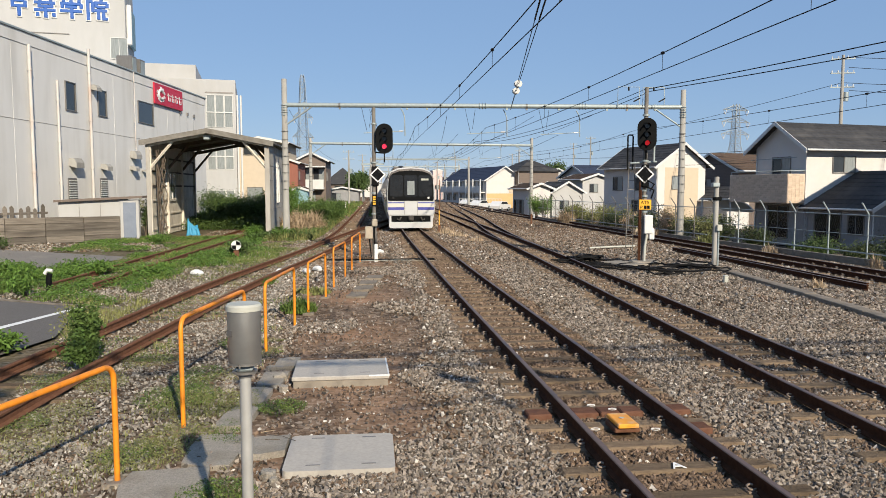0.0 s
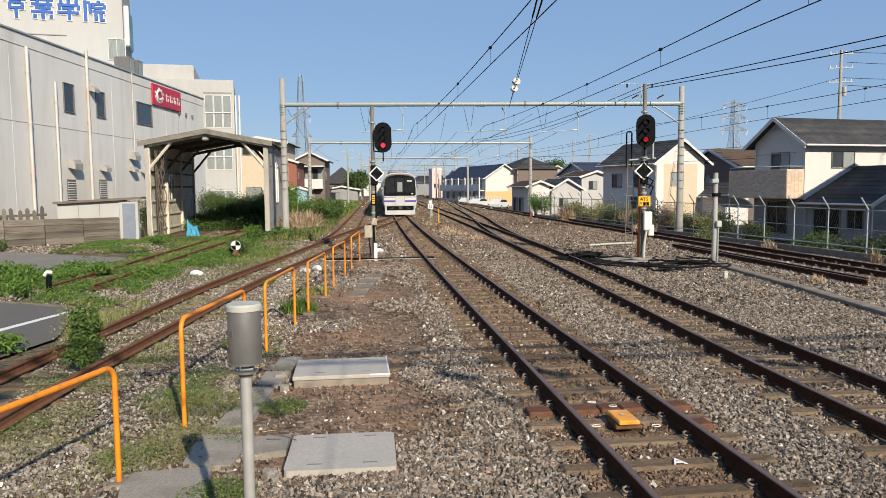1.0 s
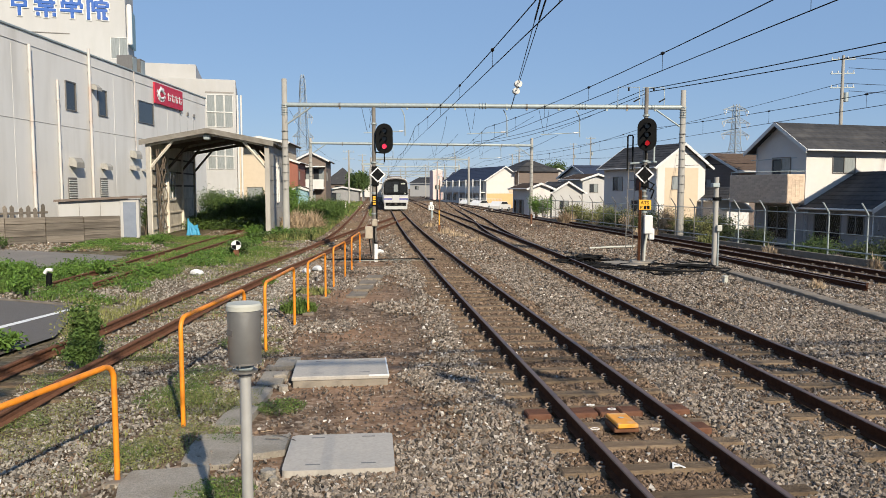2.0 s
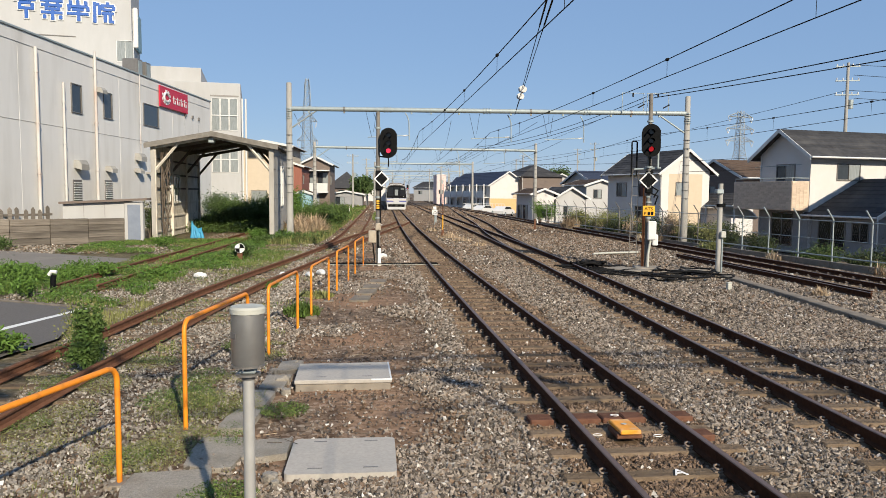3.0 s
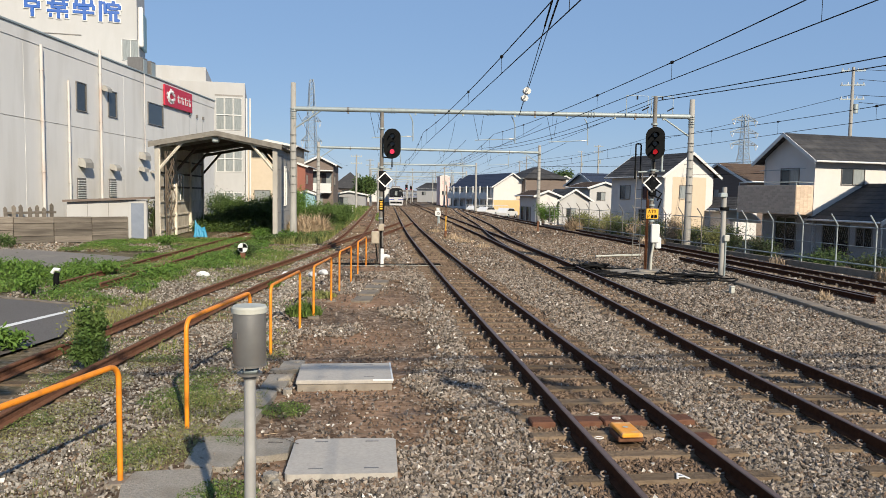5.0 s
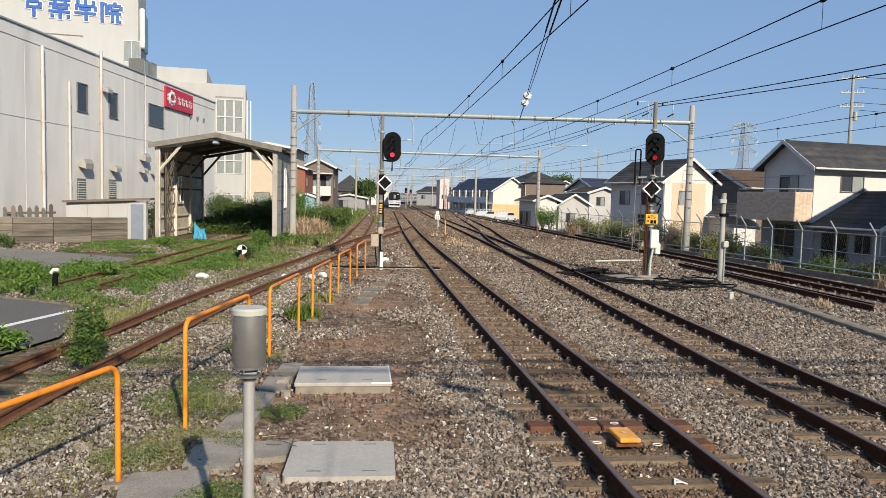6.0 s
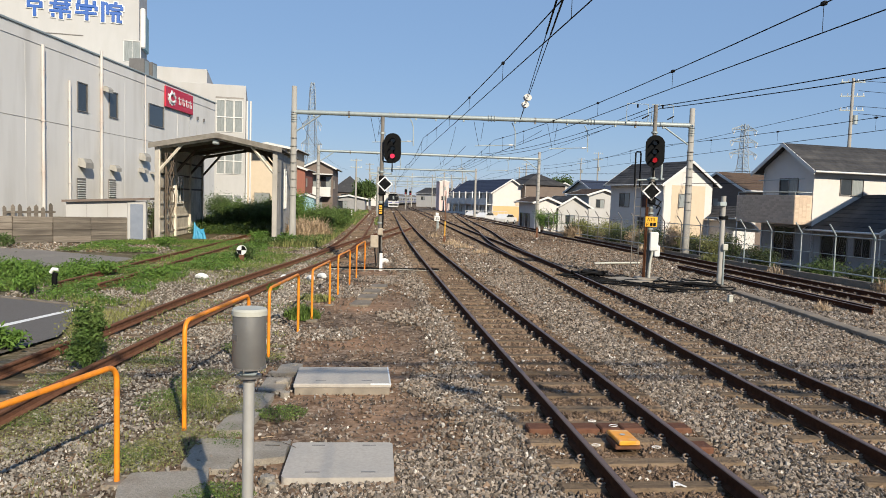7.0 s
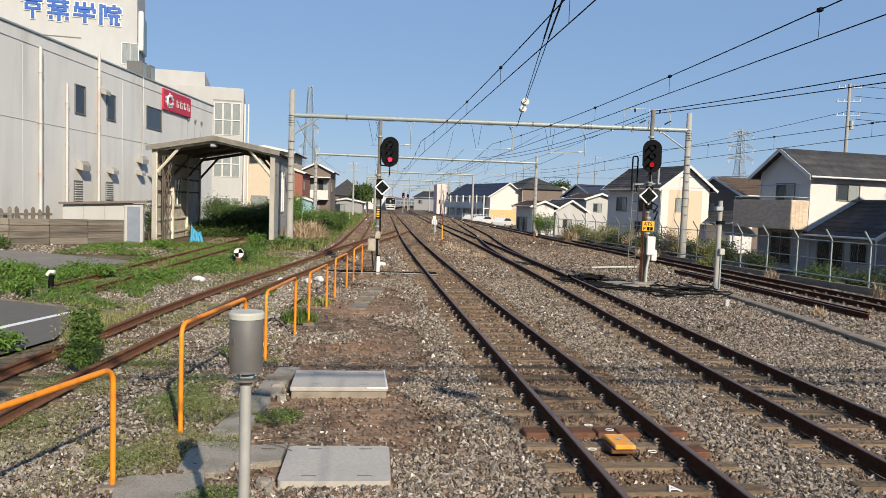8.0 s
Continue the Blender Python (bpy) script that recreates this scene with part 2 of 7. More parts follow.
M["brown_siding"] = mat("brown_siding", (0.17, 0.135, 0.115), (0.13, 0.10, 0.085), 3, 0.85, bump=0.3, stretch=(0.3, 0.3, 6))
M["redsiding"] = mat("red_corrugated", (0.26, 0.10, 0.07), (0.20, 0.075, 0.055), 3, 0.8, bump=0.5, bscale=6, stretch=(6, 6, 0.2))
M["bluesheet"] = mat("faded_blue_sheet", (0.25, 0.40, 0.46), (0.20, 0.33, 0.39), 3, 0.8, stretch=(6, 6, 0.3))
M["tilebrick"] = mat("balcony_tile", (0.60, 0.475, 0.365), (0.50, 0.39, 0.295), 5, 0.85, bump=0.3, per="object", vary=0.12)
M["shed"] = mat("weathered_grey_slate_board", (0.39, 0.37, 0.335), (0.30, 0.28, 0.25), 3, 0.9, bump=0.4, bscale=14, stretch=(1, 1, 0.3), stain=(0.20, 0.17, 0.13), sscale=1.2)
M["shedwood"] = mat("faded_cream_timber", (0.66, 0.61, 0.52), (0.54, 0.49, 0.41), 5, 0.85, bump=0.4, stretch=(1, 1, 0.4), stain=(0.22, 0.17, 0.12), sscale=2.5)
M["shedroof"] = mat("weathered_dark_roof_board", (0.21, 0.195, 0.172), (0.145, 0.133, 0.115), 4, 0.92, bump=0.5, bscale=16, stain=(0.11, 0.095, 0.075), sscale=1.6, samount=0.7)
# old timber with shade in its tone: under the shed roof, behind plank gaps
M["shadewood"] = mat("shaded_old_timber", (0.085, 0.065, 0.05), (0.13, 0.10, 0.078), 5, 0.9, bump=0.6, stretch=(0.3, 0.3, 4))
M["plank"] = mat("grey_weathered_plank", (0.235, 0.205, 0.17), (0.115, 0.096, 0.078), 4, 0.9, bump=0.7, bscale=20, stretch=(0.25, 1, 5), stain=(0.04, 0.033, 0.028), sscale=0.9, samount=0.85, per="object", vary=0.35)
M["greydoor"] = mat("grey_blue_sheet", (0.20, 0.23, 0.29), (0.165, 0.195, 0.25), 3, 0.7)
M["red"] = mat("red_sign", (0.52, 0.018, 0.05), (0.45, 0.016, 0.043), 3, 0.5)
M["blue"] = mat("blue_letters", (0.008, 0.085, 0.36), (0.007, 0.075, 0.32), 3, 0.45)
M["tarp"] = mat("blue_tarp", (0.05, 0.30, 0.48), (0.03, 0.22, 0.38), 6, 0.5, bump=0.5)
M["train"] = mat("train_stainless", (0.56, 0.56, 0.56), (0.51, 0.51, 0.51), 3, 0.38, 0.5, stain=(0.40, 0.37, 0.34), sscale=1.5, samount=0.3)
M["trainfront"] = mat("train_front_paint", (0.48, 0.485, 0.49), (0.44, 0.445, 0.45), 3, 0.4, stain=(0.5, 0.47, 0.43), sscale=1.2, samount=0.35)
M["trainroof"] = mat("train_roof", (0.17, 0.15, 0.135), (0.12, 0.105, 0.095), 3, 0.8)
M["trainblue"] = mat("train_blue_stripe", (0.06, 0.065, 0.30), (0.05, 0.055, 0.26), 3, 0.45)
M["traincream"] = mat("train_cream_stripe", (0.56, 0.53, 0.47), (0.52, 0.49, 0.43), 3, 0.45)
M["under"] = mat("underframe", (0.055, 0.052, 0.05), (0.085, 0.078, 0.07), 5, 0.8)
M["leaf"] = mat("leaf_green", (0.058, 0.125, 0.020), (0.110, 0.178, 0.036), 2.5, 0.6, per="island", vary=0.4)
M["weed"] = mat("weed_leaf", (0.048, 0.088, 0.020), (0.088, 0.132, 0.034), 2.5, 0.6, per="island", vary=0.4)
M["leafdark"] = mat("leaf_dark", (0.042, 0.075, 0.022), (0.075, 0.112, 0.034), 2.5, 0.6, per="island", vary=0.4)
M["grass"] = mat("grass_green", (0.068, 0.120, 0.024), (0.125, 0.165, 0.042), 0.8, 0.65, per="island", vary=0.4)
M["olive"] = mat("grass_olive", (0.15, 0.165, 0.055), (0.22, 0.215, 0.085), 0.8, 0.7, per="island", vary=0.35)
M["straw"] = mat("dry_straw", (0.34, 0.245, 0.155), (0.46, 0.36, 0.25), 2, 0.8, per="island", vary=0.35)
M["bark"] = mat("bark", (0.09, 0.07, 0.05), (0.13, 0.10, 0.075), 6, 0.9, bump=0.5)
M["carwhite"] = mat("car_white", (0.62, 0.62, 0.62), (0.58, 0.58, 0.58), 2, 0.25)
M["sig_red"] = glow("signal_red_lamp", (1.0, 0.05, 0.11), 0.95)
M["sig_dim"] = glow("signal_red_lamp_dim", (1.0, 0.03, 0.04), 0.35)
M["hedge"] = mat("overgrown_leaf", (0.026, 0.050, 0.018), (0.065, 0.075, 0.03), 2.5, 0.7, per="island", vary=0.45)
M["pipe"] = mat("old_drainpipe", (0.54, 0.53, 0.51), (0.47, 0.455, 0.435), 3, 0.6, stretch=(1, 1, 0.3), stain=(0.40, 0.25, 0.18), sscale=1.6, samount=0.6)
M["kerb"] = mat("old_dark_concrete", (0.235, 0.195, 0.15), (0.16, 0.132, 0.10), 5, 0.92, bump=0.5, bscale=50, stain=(0.08, 0.07, 0.055), sscale=2)
M["lens"] = mat("dark_lens", (0.02, 0.02, 0.02), (0.03, 0.028, 0.026), 5, 0.15)
M["pink"] = mat("pale_pink_render", (0.68, 0.50, 0.47), (0.63, 0.46, 0.43), 2, 0.9)
M["paintmark"] = mat("chalk_white_mark", (0.80, 0.79, 0.77), (0.7, 0.69, 0.67), 20, 0.8)
for _n in ("leaf", "leafdark", "weed", "hedge", "grass", "olive", "straw"):
    _b = M[_n].node_tree.nodes["Principled BSDF"]
    _b.inputs["Specular IOR Level"].default_value = 0.2
for _n in ("black", "wire", "cable", "rail", "rust", "under", "stone", "stone_brown", "stone_pale", "stone_chip", "ground", "roof", "roof_blue", "roof_brown", "sleeper", "sleeper_red"):
    M[_n].node_tree.nodes["Principled BSDF"].inputs["Specular IOR Level"].default_value = 0.08


# ---- mesh tools ----
class Shape:
    """A mesh being put together from bevelled boxes, tubes, prisms and sheets."""

    def __init__(self):
        self.v, self.f, self.m, self.s = [], [], [], []

    def add(self, verts, faces, mi=0, smooth=False):
        o = len(self.v)
        self.v += [tuple(p) for p in verts]
        for q in faces:
            self.f.append([i + o for i in q])
            self.m.append(mi)
            self.s.append(smooth)
        return self

    def box(self, x0, x1, y0, y1, z0, z1, b=0.0, mi=0, at=None):
        xs, ys, zs = (min(x0, x1), max(x0, x1)), (min(y0, y1), max(y0, y1)), (min(z0, z1), max(z0, z1))
        b = min(b, 0.45 * min(xs[1] - xs[0], ys[1] - ys[0], zs[1] - zs[0]))
        if b <= 0:
            v = [(xs[i], ys[j], zs[k]) for i in (0, 1) for j in (0, 1) for k in (0, 1)]
            f = [(0, 1, 3, 2), (4, 6, 7, 5), (0, 4, 5, 1), (2, 3, 7, 6), (0, 2, 6, 4), (1, 5, 7, 3)]
        else:
            v, f, idx = [], [], {}
            for i in (0, 1):
                for j in (0, 1):
                    for k in (0, 1):
                        c = (xs[i], ys[j], zs[k])
                        sg = (1 - 2 * i, 1 - 2 * j, 1 - 2 * k)
                        for ax in range(3):
                            idx[i, j, k, ax] = len(v)
                            v.append(tuple(c[q] if q == ax else c[q] + sg[q] * b for q in range(3)))
            for ax in range(3):
                o1, o2 = [q for q in range(3) if q != ax]
                for side in (0, 1):
                    quad = []
                    for a1, a2 in ((0, 0), (1, 0), (1, 1), (0, 1)):
                        key = [0, 0, 0]
                        key[ax], key[o1], key[o2] = side, a1, a2
                        quad.append(idx[(*key, ax)])
                    f.append(quad)
                for a1 in (0, 1):
                    for a2 in (0, 1):
                        k0, k1 = [0, 0, 0], [0, 0, 0]
                        k0[o1] = k1[o1] = a1
                        k0[o2] = k1[o2] = a2
                        k0[ax], k1[ax] = 0, 1
                        f.append([idx[(*k0, o1)], idx[(*k1, o1)], idx[(*k1, o2)], idx[(*k0, o2)]])
            for i in (0, 1):
                for j in (0, 1):
                    for k in (0, 1):
                        f.append([idx[i, j, k, q] for q in range(3)])
        if at is not None:
            v = [at @ Vector(p) for p in v]
        return self.add(v, f, mi)

    def tube(self, pts, r, n=8, mi=0, smooth=True, caps=True):
        pts = [Vector(p) for p in pts]
        rs = r if isinstance(r, (list, tuple)) else [r] * len(pts)
        v, f = [], []
        side = None
        for i, p in enumerate(pts):
            d = (pts[min(i + 1, len(pts) - 1)] - pts[max(i - 1, 0)]).normalized()
            if side is None:
                side = d.cross(Vector((0, 0, 1)) if abs(d.z) < 0.9 else Vector((1, 0, 0))).normalized()
            side = (side - d * side.dot(d)).normalized()
            up = d.cross(side)
            for k in range(n):
                a = 2 * math.pi * k / n
                v.append(p + (side * math.cos(a) + up * math.sin(a)) * rs[i])
        for i in range(len(pts) - 1):
            for k in range(n):
                k2 = (k + 1) % n
                f.append((i * n + k, i * n + k2, (i + 1) * n + k2, (i + 1) * n + k))
        self.add(v, f, mi, smooth)
        if caps:
            self.add([v[k] for k in range(n)], [list(range(n))[::-1]], mi)
            self.add([v[-n + k] for k in range(n)], [list(range(n))], mi)
        return self

    def prism(self, poly, depth, at=None, mi=0):
        """poly in the local x, z plane, pushed along local y from 0 to depth."""
        n = len(poly)
        v = [Vector((x, 0, z)) for x, z in poly] + [Vector((x, depth, z)) for x, z in poly]
        f = [list(range(n)), list(range(2 * n - 1, n - 1, -1))] + [(i, i + n, (i + 1) % n + n, (i + 1) % n) for i in range(n)]
        if at is not None:
            v = [at @ p for p in v]
        return self.add(v, f, mi)

    def sweep(self, path, profile, mi=0, top=None, smooth=False):
        """profile (u to the right, z up) along a level path of (x, y, z); top: the profile edges that take material 1."""
        n, v, f = len(profile), [], []
        for i, p in enumerate(path):
            a, c = path[max(i - 1, 0)], path[min(i + 1, len(path) - 1)]
            dx, dy = c[0] - a[0], c[1] - a[1]
            l = math.hypot(dx, dy)
            rx, ry = dy / l, -dx / l
            for u, z in profile:
                v.append((p[0] + rx * u, p[1] + ry * u, p[2] + z))
        for i in range(len(path) - 1):
            for k in range(n):
                k2 = (k + 1) % n
                self.add([v[i * n + k], v[i * n + k2], v[(i + 1) * n + k2], v[(i + 1) * n + k]], [(0, 1, 2, 3)], 1 if top and k in top else mi, smooth)
        self.add(v[:n], [list(range(n))[::-1]], mi)
        self.add(v[-n:], [list(range(n))], mi)
        return self

    def mesh(self, name, mats):
        me = bpy.data.meshes.new(name)
        me.from_pydata(self.v, [], self.f)
        for q in mats if isinstance(mats, (list, tuple)) else [mats]:
            me.materials.append(q)
        me.polygons.foreach_set("material_index", self.m)
        me.polygons.foreach_set("use_smooth", self.s)
        me.update()
        bm = bmesh.new()
        bm.from_mesh(me)
        bmesh.ops.recalc_face_normals(bm, faces=bm.faces)
        bm.to_mesh(me)
        bm.free()
        return me


def part(name, shape, mats, parent=None, label="", m=None):
    me = shape if isinstance(shape, bpy.types.Mesh) else shape.mesh(name, mats)
    ob = new(name, me)
    ob.parent = parent
    if m is not None:
        ob.matrix_basis = m
    if label:
        ob["label"] = label
    return ob


def thing(name, m, label, category, group="", kind=""):
    e = new(name)
    e.empty_display_size = 0.3
    e.matrix_basis = m
    return tagged(e, label, category, group, kind)


def raw_mesh(name, verts, faces, material, smooth=False):
    """Large meshes from numpy arrays: verts (n,3), faces (m,k)."""
    me = bpy.data.meshes.new(name)
    verts, faces = np.asarray(verts, np.float32), np.asarray(faces, np.int32)
    k = faces.shape[1]
    me.vertices.add(len(verts)), me.loops.add(faces.size), me.polygons.add(len(faces))
    me.vertices.foreach_set("co", verts.ravel())
    me.loops.foreach_set("vertex_index", faces.ravel())
    me.polygons.foreach_set("loop_start", np.arange(0, faces.size, k, dtype=np.int32))
    me.update(calc_edges=True)
    me.polygons.foreach_set("use_smooth", np.full(len(faces), smooth))
    me.materials.append(material)
    return me


rng = np.random.default_rng(7)


# ---- ground: one sheet, level under the tracks, lower beyond the boundary fence ----
def fence_x(y):
    return 17.9 - 0.06 * (min(max(y, 0), 60) - 23) + max(y - 60, 0) * 0.045


def ground_z(x, y):
    edge = fence_x(y) + 0.7
    drop = min(max((x - edge) / 1.2, 0), 1)
    return -0.02 - 0.75 * drop


def ground():
    xs = sorted({-3000, -900, -300, -120, -60, *np.arange(-30, 40, 1.0).tolist(), *np.arange(16, 21, 0.25).tolist(), 60, 120, 300, 900, 3000})
    ys = sorted({-900, -200, -40, *np.arange(-8, 60, 2.0).tolist(), *np.arange(60, 300, 12.0).tolist(), 400, 700, 1500, 4000})
    v = [(x, y, ground_z(x, y) + (0.03 * noise.noise((x * 0.3, y * 0.3, 0)) - 0.03 if abs(x) < 30 and y < 60 else 0)) for y in ys for x in xs]
    n = len(xs)
    f = [(j * n + i, j * n + i + 1, (j + 1) * n + i + 1, (j + 1) * n + i) for j in range(len(ys) - 1) for i in range(n - 1)]
    me = raw_mesh("ground", v, f, M["ground"])
    tagged(new("ground", me), "grey broken-stone ballast ground with brown dirt and weedy soil", "ground", kind="structure")


ground()


# ---- tracks ----
def xmain(y):
    r = min(max(y - 14, 0), 46)
    x = 2.9 + 0.029 * r * r / 92 + 0.029 * max(y - 60, 0)
    return x + max(y - 205, 0) ** 2 / 1900


def through_points(pts):
    """A smooth x(y) through the given points (cubic Hermite)."""
    ys, xs = [p[1] for p in pts], [p[0] for p in pts]
    d = np.gradient(xs, ys)

    def at(y):
        i = int(np.clip(np.searchsorted(ys, y) - 1, 0, len(ys) - 2))
        h = ys[i + 1] - ys[i]
        t = (y - ys[i]) / h
        if t < 0:
            return xs[0] + d[0] * (y - ys[0])
        if t > 1:
            return xs[-1] + d[-1] * (y - ys[-1])
        return (2 * t ** 3 - 3 * t * t + 1) * xs[i] + (t ** 3 - 2 * t * t + t) * h * d[i] + (3 * t * t - 2 * t ** 3) * xs[i + 1] + (t ** 3 - t * t) * h * d[i + 1]
    return at


xsecond = through_points([(5.9, 2), (5.98, 7), (6.13, 11), (6.42, 16), (6.77, 22), (7.1, 28), (7.4, 35), (7.75, 45), (8.2, 60), (8.75, 80), (10.1, 120), (12.4, 200), (15.5, 260)])
xbranch = through_points([(7.18, 29.5), (7.5, 35), (7.95, 41), (8.65, 48.5), (9.7, 58), (11.4, 78), (12.8, 95), (14.6, 115), (16.4, 135)])
xthird = through_points([(15.25, 3), (15.25, 20), (15.3, 32), (15.3, 48), (15.35, 62), (15.55, 80), (16.0, 105), (16.7, 140), (18.5, 200), (22, 260)])
xsiding = through_points([(-4.8, 4), (-4.4, 10.6), (-4.05, 14), (-3.72, 17.4), (-3.2, 21.4), (-2.8, 24), (-2.25, 27.4), (-1.5, 32.6), (-0.45, 40), (1.0, 49), (2.5, 57.5), (3.75, 66)])
xwest = through_points([(-1.5, 32.6), (-0.95, 40), (-0.4, 55), (0.3, 80), (1.6, 130), (3.2, 200)])
xshed = through_points([(-8.1, 10), (-7.55, 21), (-7.2, 29.5), (-6.9, 36), (-6.6, 46), (-6.4, 62)])

MAIN_FIRST = 2.655
RAIL = [(-0.064, 0), (0.064, 0), (0.064, 0.012), (0.010, 0.030), (0.010, 0.108), (0.033, 0.118), (0.033, 0.142), (0.026, 0.151), (-0.026, 0.151), (-0.033, 0.142), (-0.033, 0.118), (-0.010, 0.108), (-0.010, 0.030), (-0.064, 0.012)]


def away(fx, x, y):
    grid = np.arange(0, 300, 0.5)
    return np.abs(x - np.interp(y, grid, [fx(q) for q in grid]))


def heading(fx, y):
    return math.atan2(fx(y + 0.5) - fx(y - 0.5), 1.0)


def sleeper_mesh():
    s = Shape()
    s.box(-1.05, 1.05, -0.10, 0.10, -0.13, 0.008, 0.018)
    return s.mesh("sleeper", M["sleeper"])


def clip_mesh():
    """A spring clip: a C of bent steel bar on a small plate."""
    s = Shape()
    pts = [(0.038 * math.cos(a), 0.038 * math.sin(a), 0.035 + 0.012 * math.sin(a)) for a in np.linspace(radians(40), radians(320), 7)]
    s.tube(pts, 0.012, 5)
    s.box(-0.05, 0.03, -0.05, 0.05, 0, 0.012)
    return s.mesh("rail_clip", M["clip"])


SLEEPER, CLIP = sleeper_mesh(), clip_mesh()


def track(label, fx, y0, y1, sleepers=True, spacing=0.643, sl_to=110.0, clips_to=0.0, rusty=False, z=0.012, step=1.0, first=0.2, sink=0.0):
    t = thing("railway_track", pose(0, 0, 0), label, "railway track", "tracks of the yard")
    ys = list(np.arange(y0, 0, 8.0)) + list(np.arange(max(y0, 0), min(y1, 80), step)) + list(np.arange(80, y1, 5.0)) + [y1]
    ys = [y for y in ys if y0 <= y <= y1]
    for side in (-0.566, 0.566):
        path = []
        for y in ys:
            h = heading(fx, y)
            path.append((fx(y) + side * math.cos(h), y - side * math.sin(h), z))
        part("rail", Shape().sweep(path, RAIL, top=(6, 7, 8)), [M["rust"], M["rust"]] if rusty else [M["rail"], M["railtop"]], t,
             "rusty red-brown steel rail" if rusty else "dark brown steel rail with a worn bright head")
    if sleepers:
        y, k = y0 + first, 0
        while y < min(y1, sl_to):
            h = heading(fx, y)
            base = pose(fx(y), y, z, 0, 0, -math.degrees(h))
            part("sleeper", SLEEPER, None, t, m=base @ pose(random.uniform(-0.04, 0.04), 0, -0.002 - sink - 0.012 * random.random(), 0, 0, random.uniform(-0.8, 0.8)))
            if 3.5 < y < clips_to:
                for u, rz in ((-0.566 - 0.085, 0), (-0.566 + 0.085, 180), (0.566 - 0.085, 0), (0.566 + 0.085, 180)):
                    part("rail_clip", CLIP, None, t, m=base @ pose(u, 0, 0.006, 0, 0, rz))
            y += spacing
            k += 1
    return t


def tracks():
    track("main railway track with dark rails on worn timber sleepers", xmain, -40, 420, clips_to=30, first=MAIN_FIRST + 40 - 0.643 * 66)
    track("second railway track with dark rails beside the main track", xsecond, -40, 260, clips_to=26, first=42.7 - 0.643 * 66)
    track("crossover track leaving the second track with dark rails", xbranch, 29.5, 135, sl_to=100)
    track("far railway track with dark rails by the boundary fence", xthird, -40, 260, sl_to=80, clips_to=24)
    track("rusty siding track with weeds between its rails", xsiding, -8.0, 65, rusty=True, spacing=0.7, sink=0.03)
    track("disused westerly track with rusty rails in the grass", xwest, 33, 200, rusty=True, sl_to=75, spacing=0.75, sink=0.035)
    track("grass-grown siding track leading into the old shed", xshed, 20.3, 62, rusty=True, sl_to=60, spacing=0.8, z=0.0)


tracks()


# ---- overhead line structures ----
def gantry(ax, ay, bx, by, za, zb, ha, hb, label, r=0.17, bands=True):
    """Two round concrete masts with a galvanised tube beam, its braces and clamps."""
    g = thing("catenary_gantry", pose(ax, ay, 0), label, "catenary gantry", "overhead line gantries")
    d = Vector((bx - ax, by - ay, 0))
    for px, py, h, zt in ((0, 0, ha, za), (d.x, d.y, hb, zb)):
        part("mast", Shape().tube([(px, py, -0.3), (px, py, h * 0.5), (px, py, h - 0.02), (px, py, h)], [r + 0.03, r, r - 0.03, r - 0.05], 14), M["pole"], g)
        for k in range(13 if bands else 2):
            zz = zt - 0.55 + 0.13 * k if k < 5 else zt - 1.0 - 0.45 * (k - 4)
            part("mast_band", Shape().tube([(px, py, zz), (px, py, zz + 0.035)], r + 0.014, 12).box(px - 0.05, px + 0.05, py - r - 0.05, py - r, zz - 0.01, zz + 0.045, 0.01), M["frame"] if k > 4 else M["galv"], g)
    n = 4
    for k in range(n):
        p, q = d * (k / n), d * ((k + 1) / n)
        zp, zq = za + (zb - za) * k / n, za + (zb - za) * (k + 1) / n
        part("beam", Shape().tube([(p.x, p.y, zp), (q.x, q.y, zq)], 0.125, 12), M["galv"], g)
        if k:
            u = d.normalized() * 0.16
            for o in (-1, 0, 1):
                part("beam_flange", Shape().tube([(p.x + u.x * o - 0.02, p.y + u.y * o, zp), (p.x + u.x * o + 0.02, p.y + u.y * o, zp)], 0.17, 12), M["galv"], g)
    u = d.normalized()
    for k in (0.05, 0.14, 0.31, 0.36, 0.43, 0.56, 0.61, 0.69, 0.81, 0.86, 0.93) if bands else ():
        p, z = d * k, za + (zb - za) * k
        part("beam_clamp", Shape().tube([(p.x - u.x * 0.05, p.y - u.y * 0.05, z), (p.x + u.x * 0.05, p.y + u.y * 0.05, z)], 0.138, 12)
             .box(p.x - 0.05, p.x + 0.05, p.y - 0.05, p.y + 0.05, z - 0.22, z - 0.12, 0.01), M["frame"] if k in (0.14, 0.61, 0.86) else M["galv"], g)
    for o, sg, zt in ((Vector((0, 0, 0)), 1, za), (d, -1, zb)):
        a, c = o + u * sg * 1.5, o + u * sg * 0.12
        part("brace", Shape().tube([(a.x, a.y, zt - 0.1), (c.x, c.y, zt - 1.05)], 0.045, 8), M["galv"], g)
    return g


def lerp(a, c, t):
    return tuple(p + (q - p) * t for p, q in zip(a, c))


def wire(name, a, c, sag=0.0, r=0.011, n=14, label="dark overhead wire between the gantries", group="overhead wires"):
    pts = []
    for i in range(n + 1):
        t = i / n
        p = lerp(a, c, t)
        pts.append((p[0], p[1], p[2] - 4 * sag * t * (1 - t)))
    ob = part(name, Shape().tube(pts, r, 5), M["wire"])
    return tagged(ob, label, "overhead wire", group)


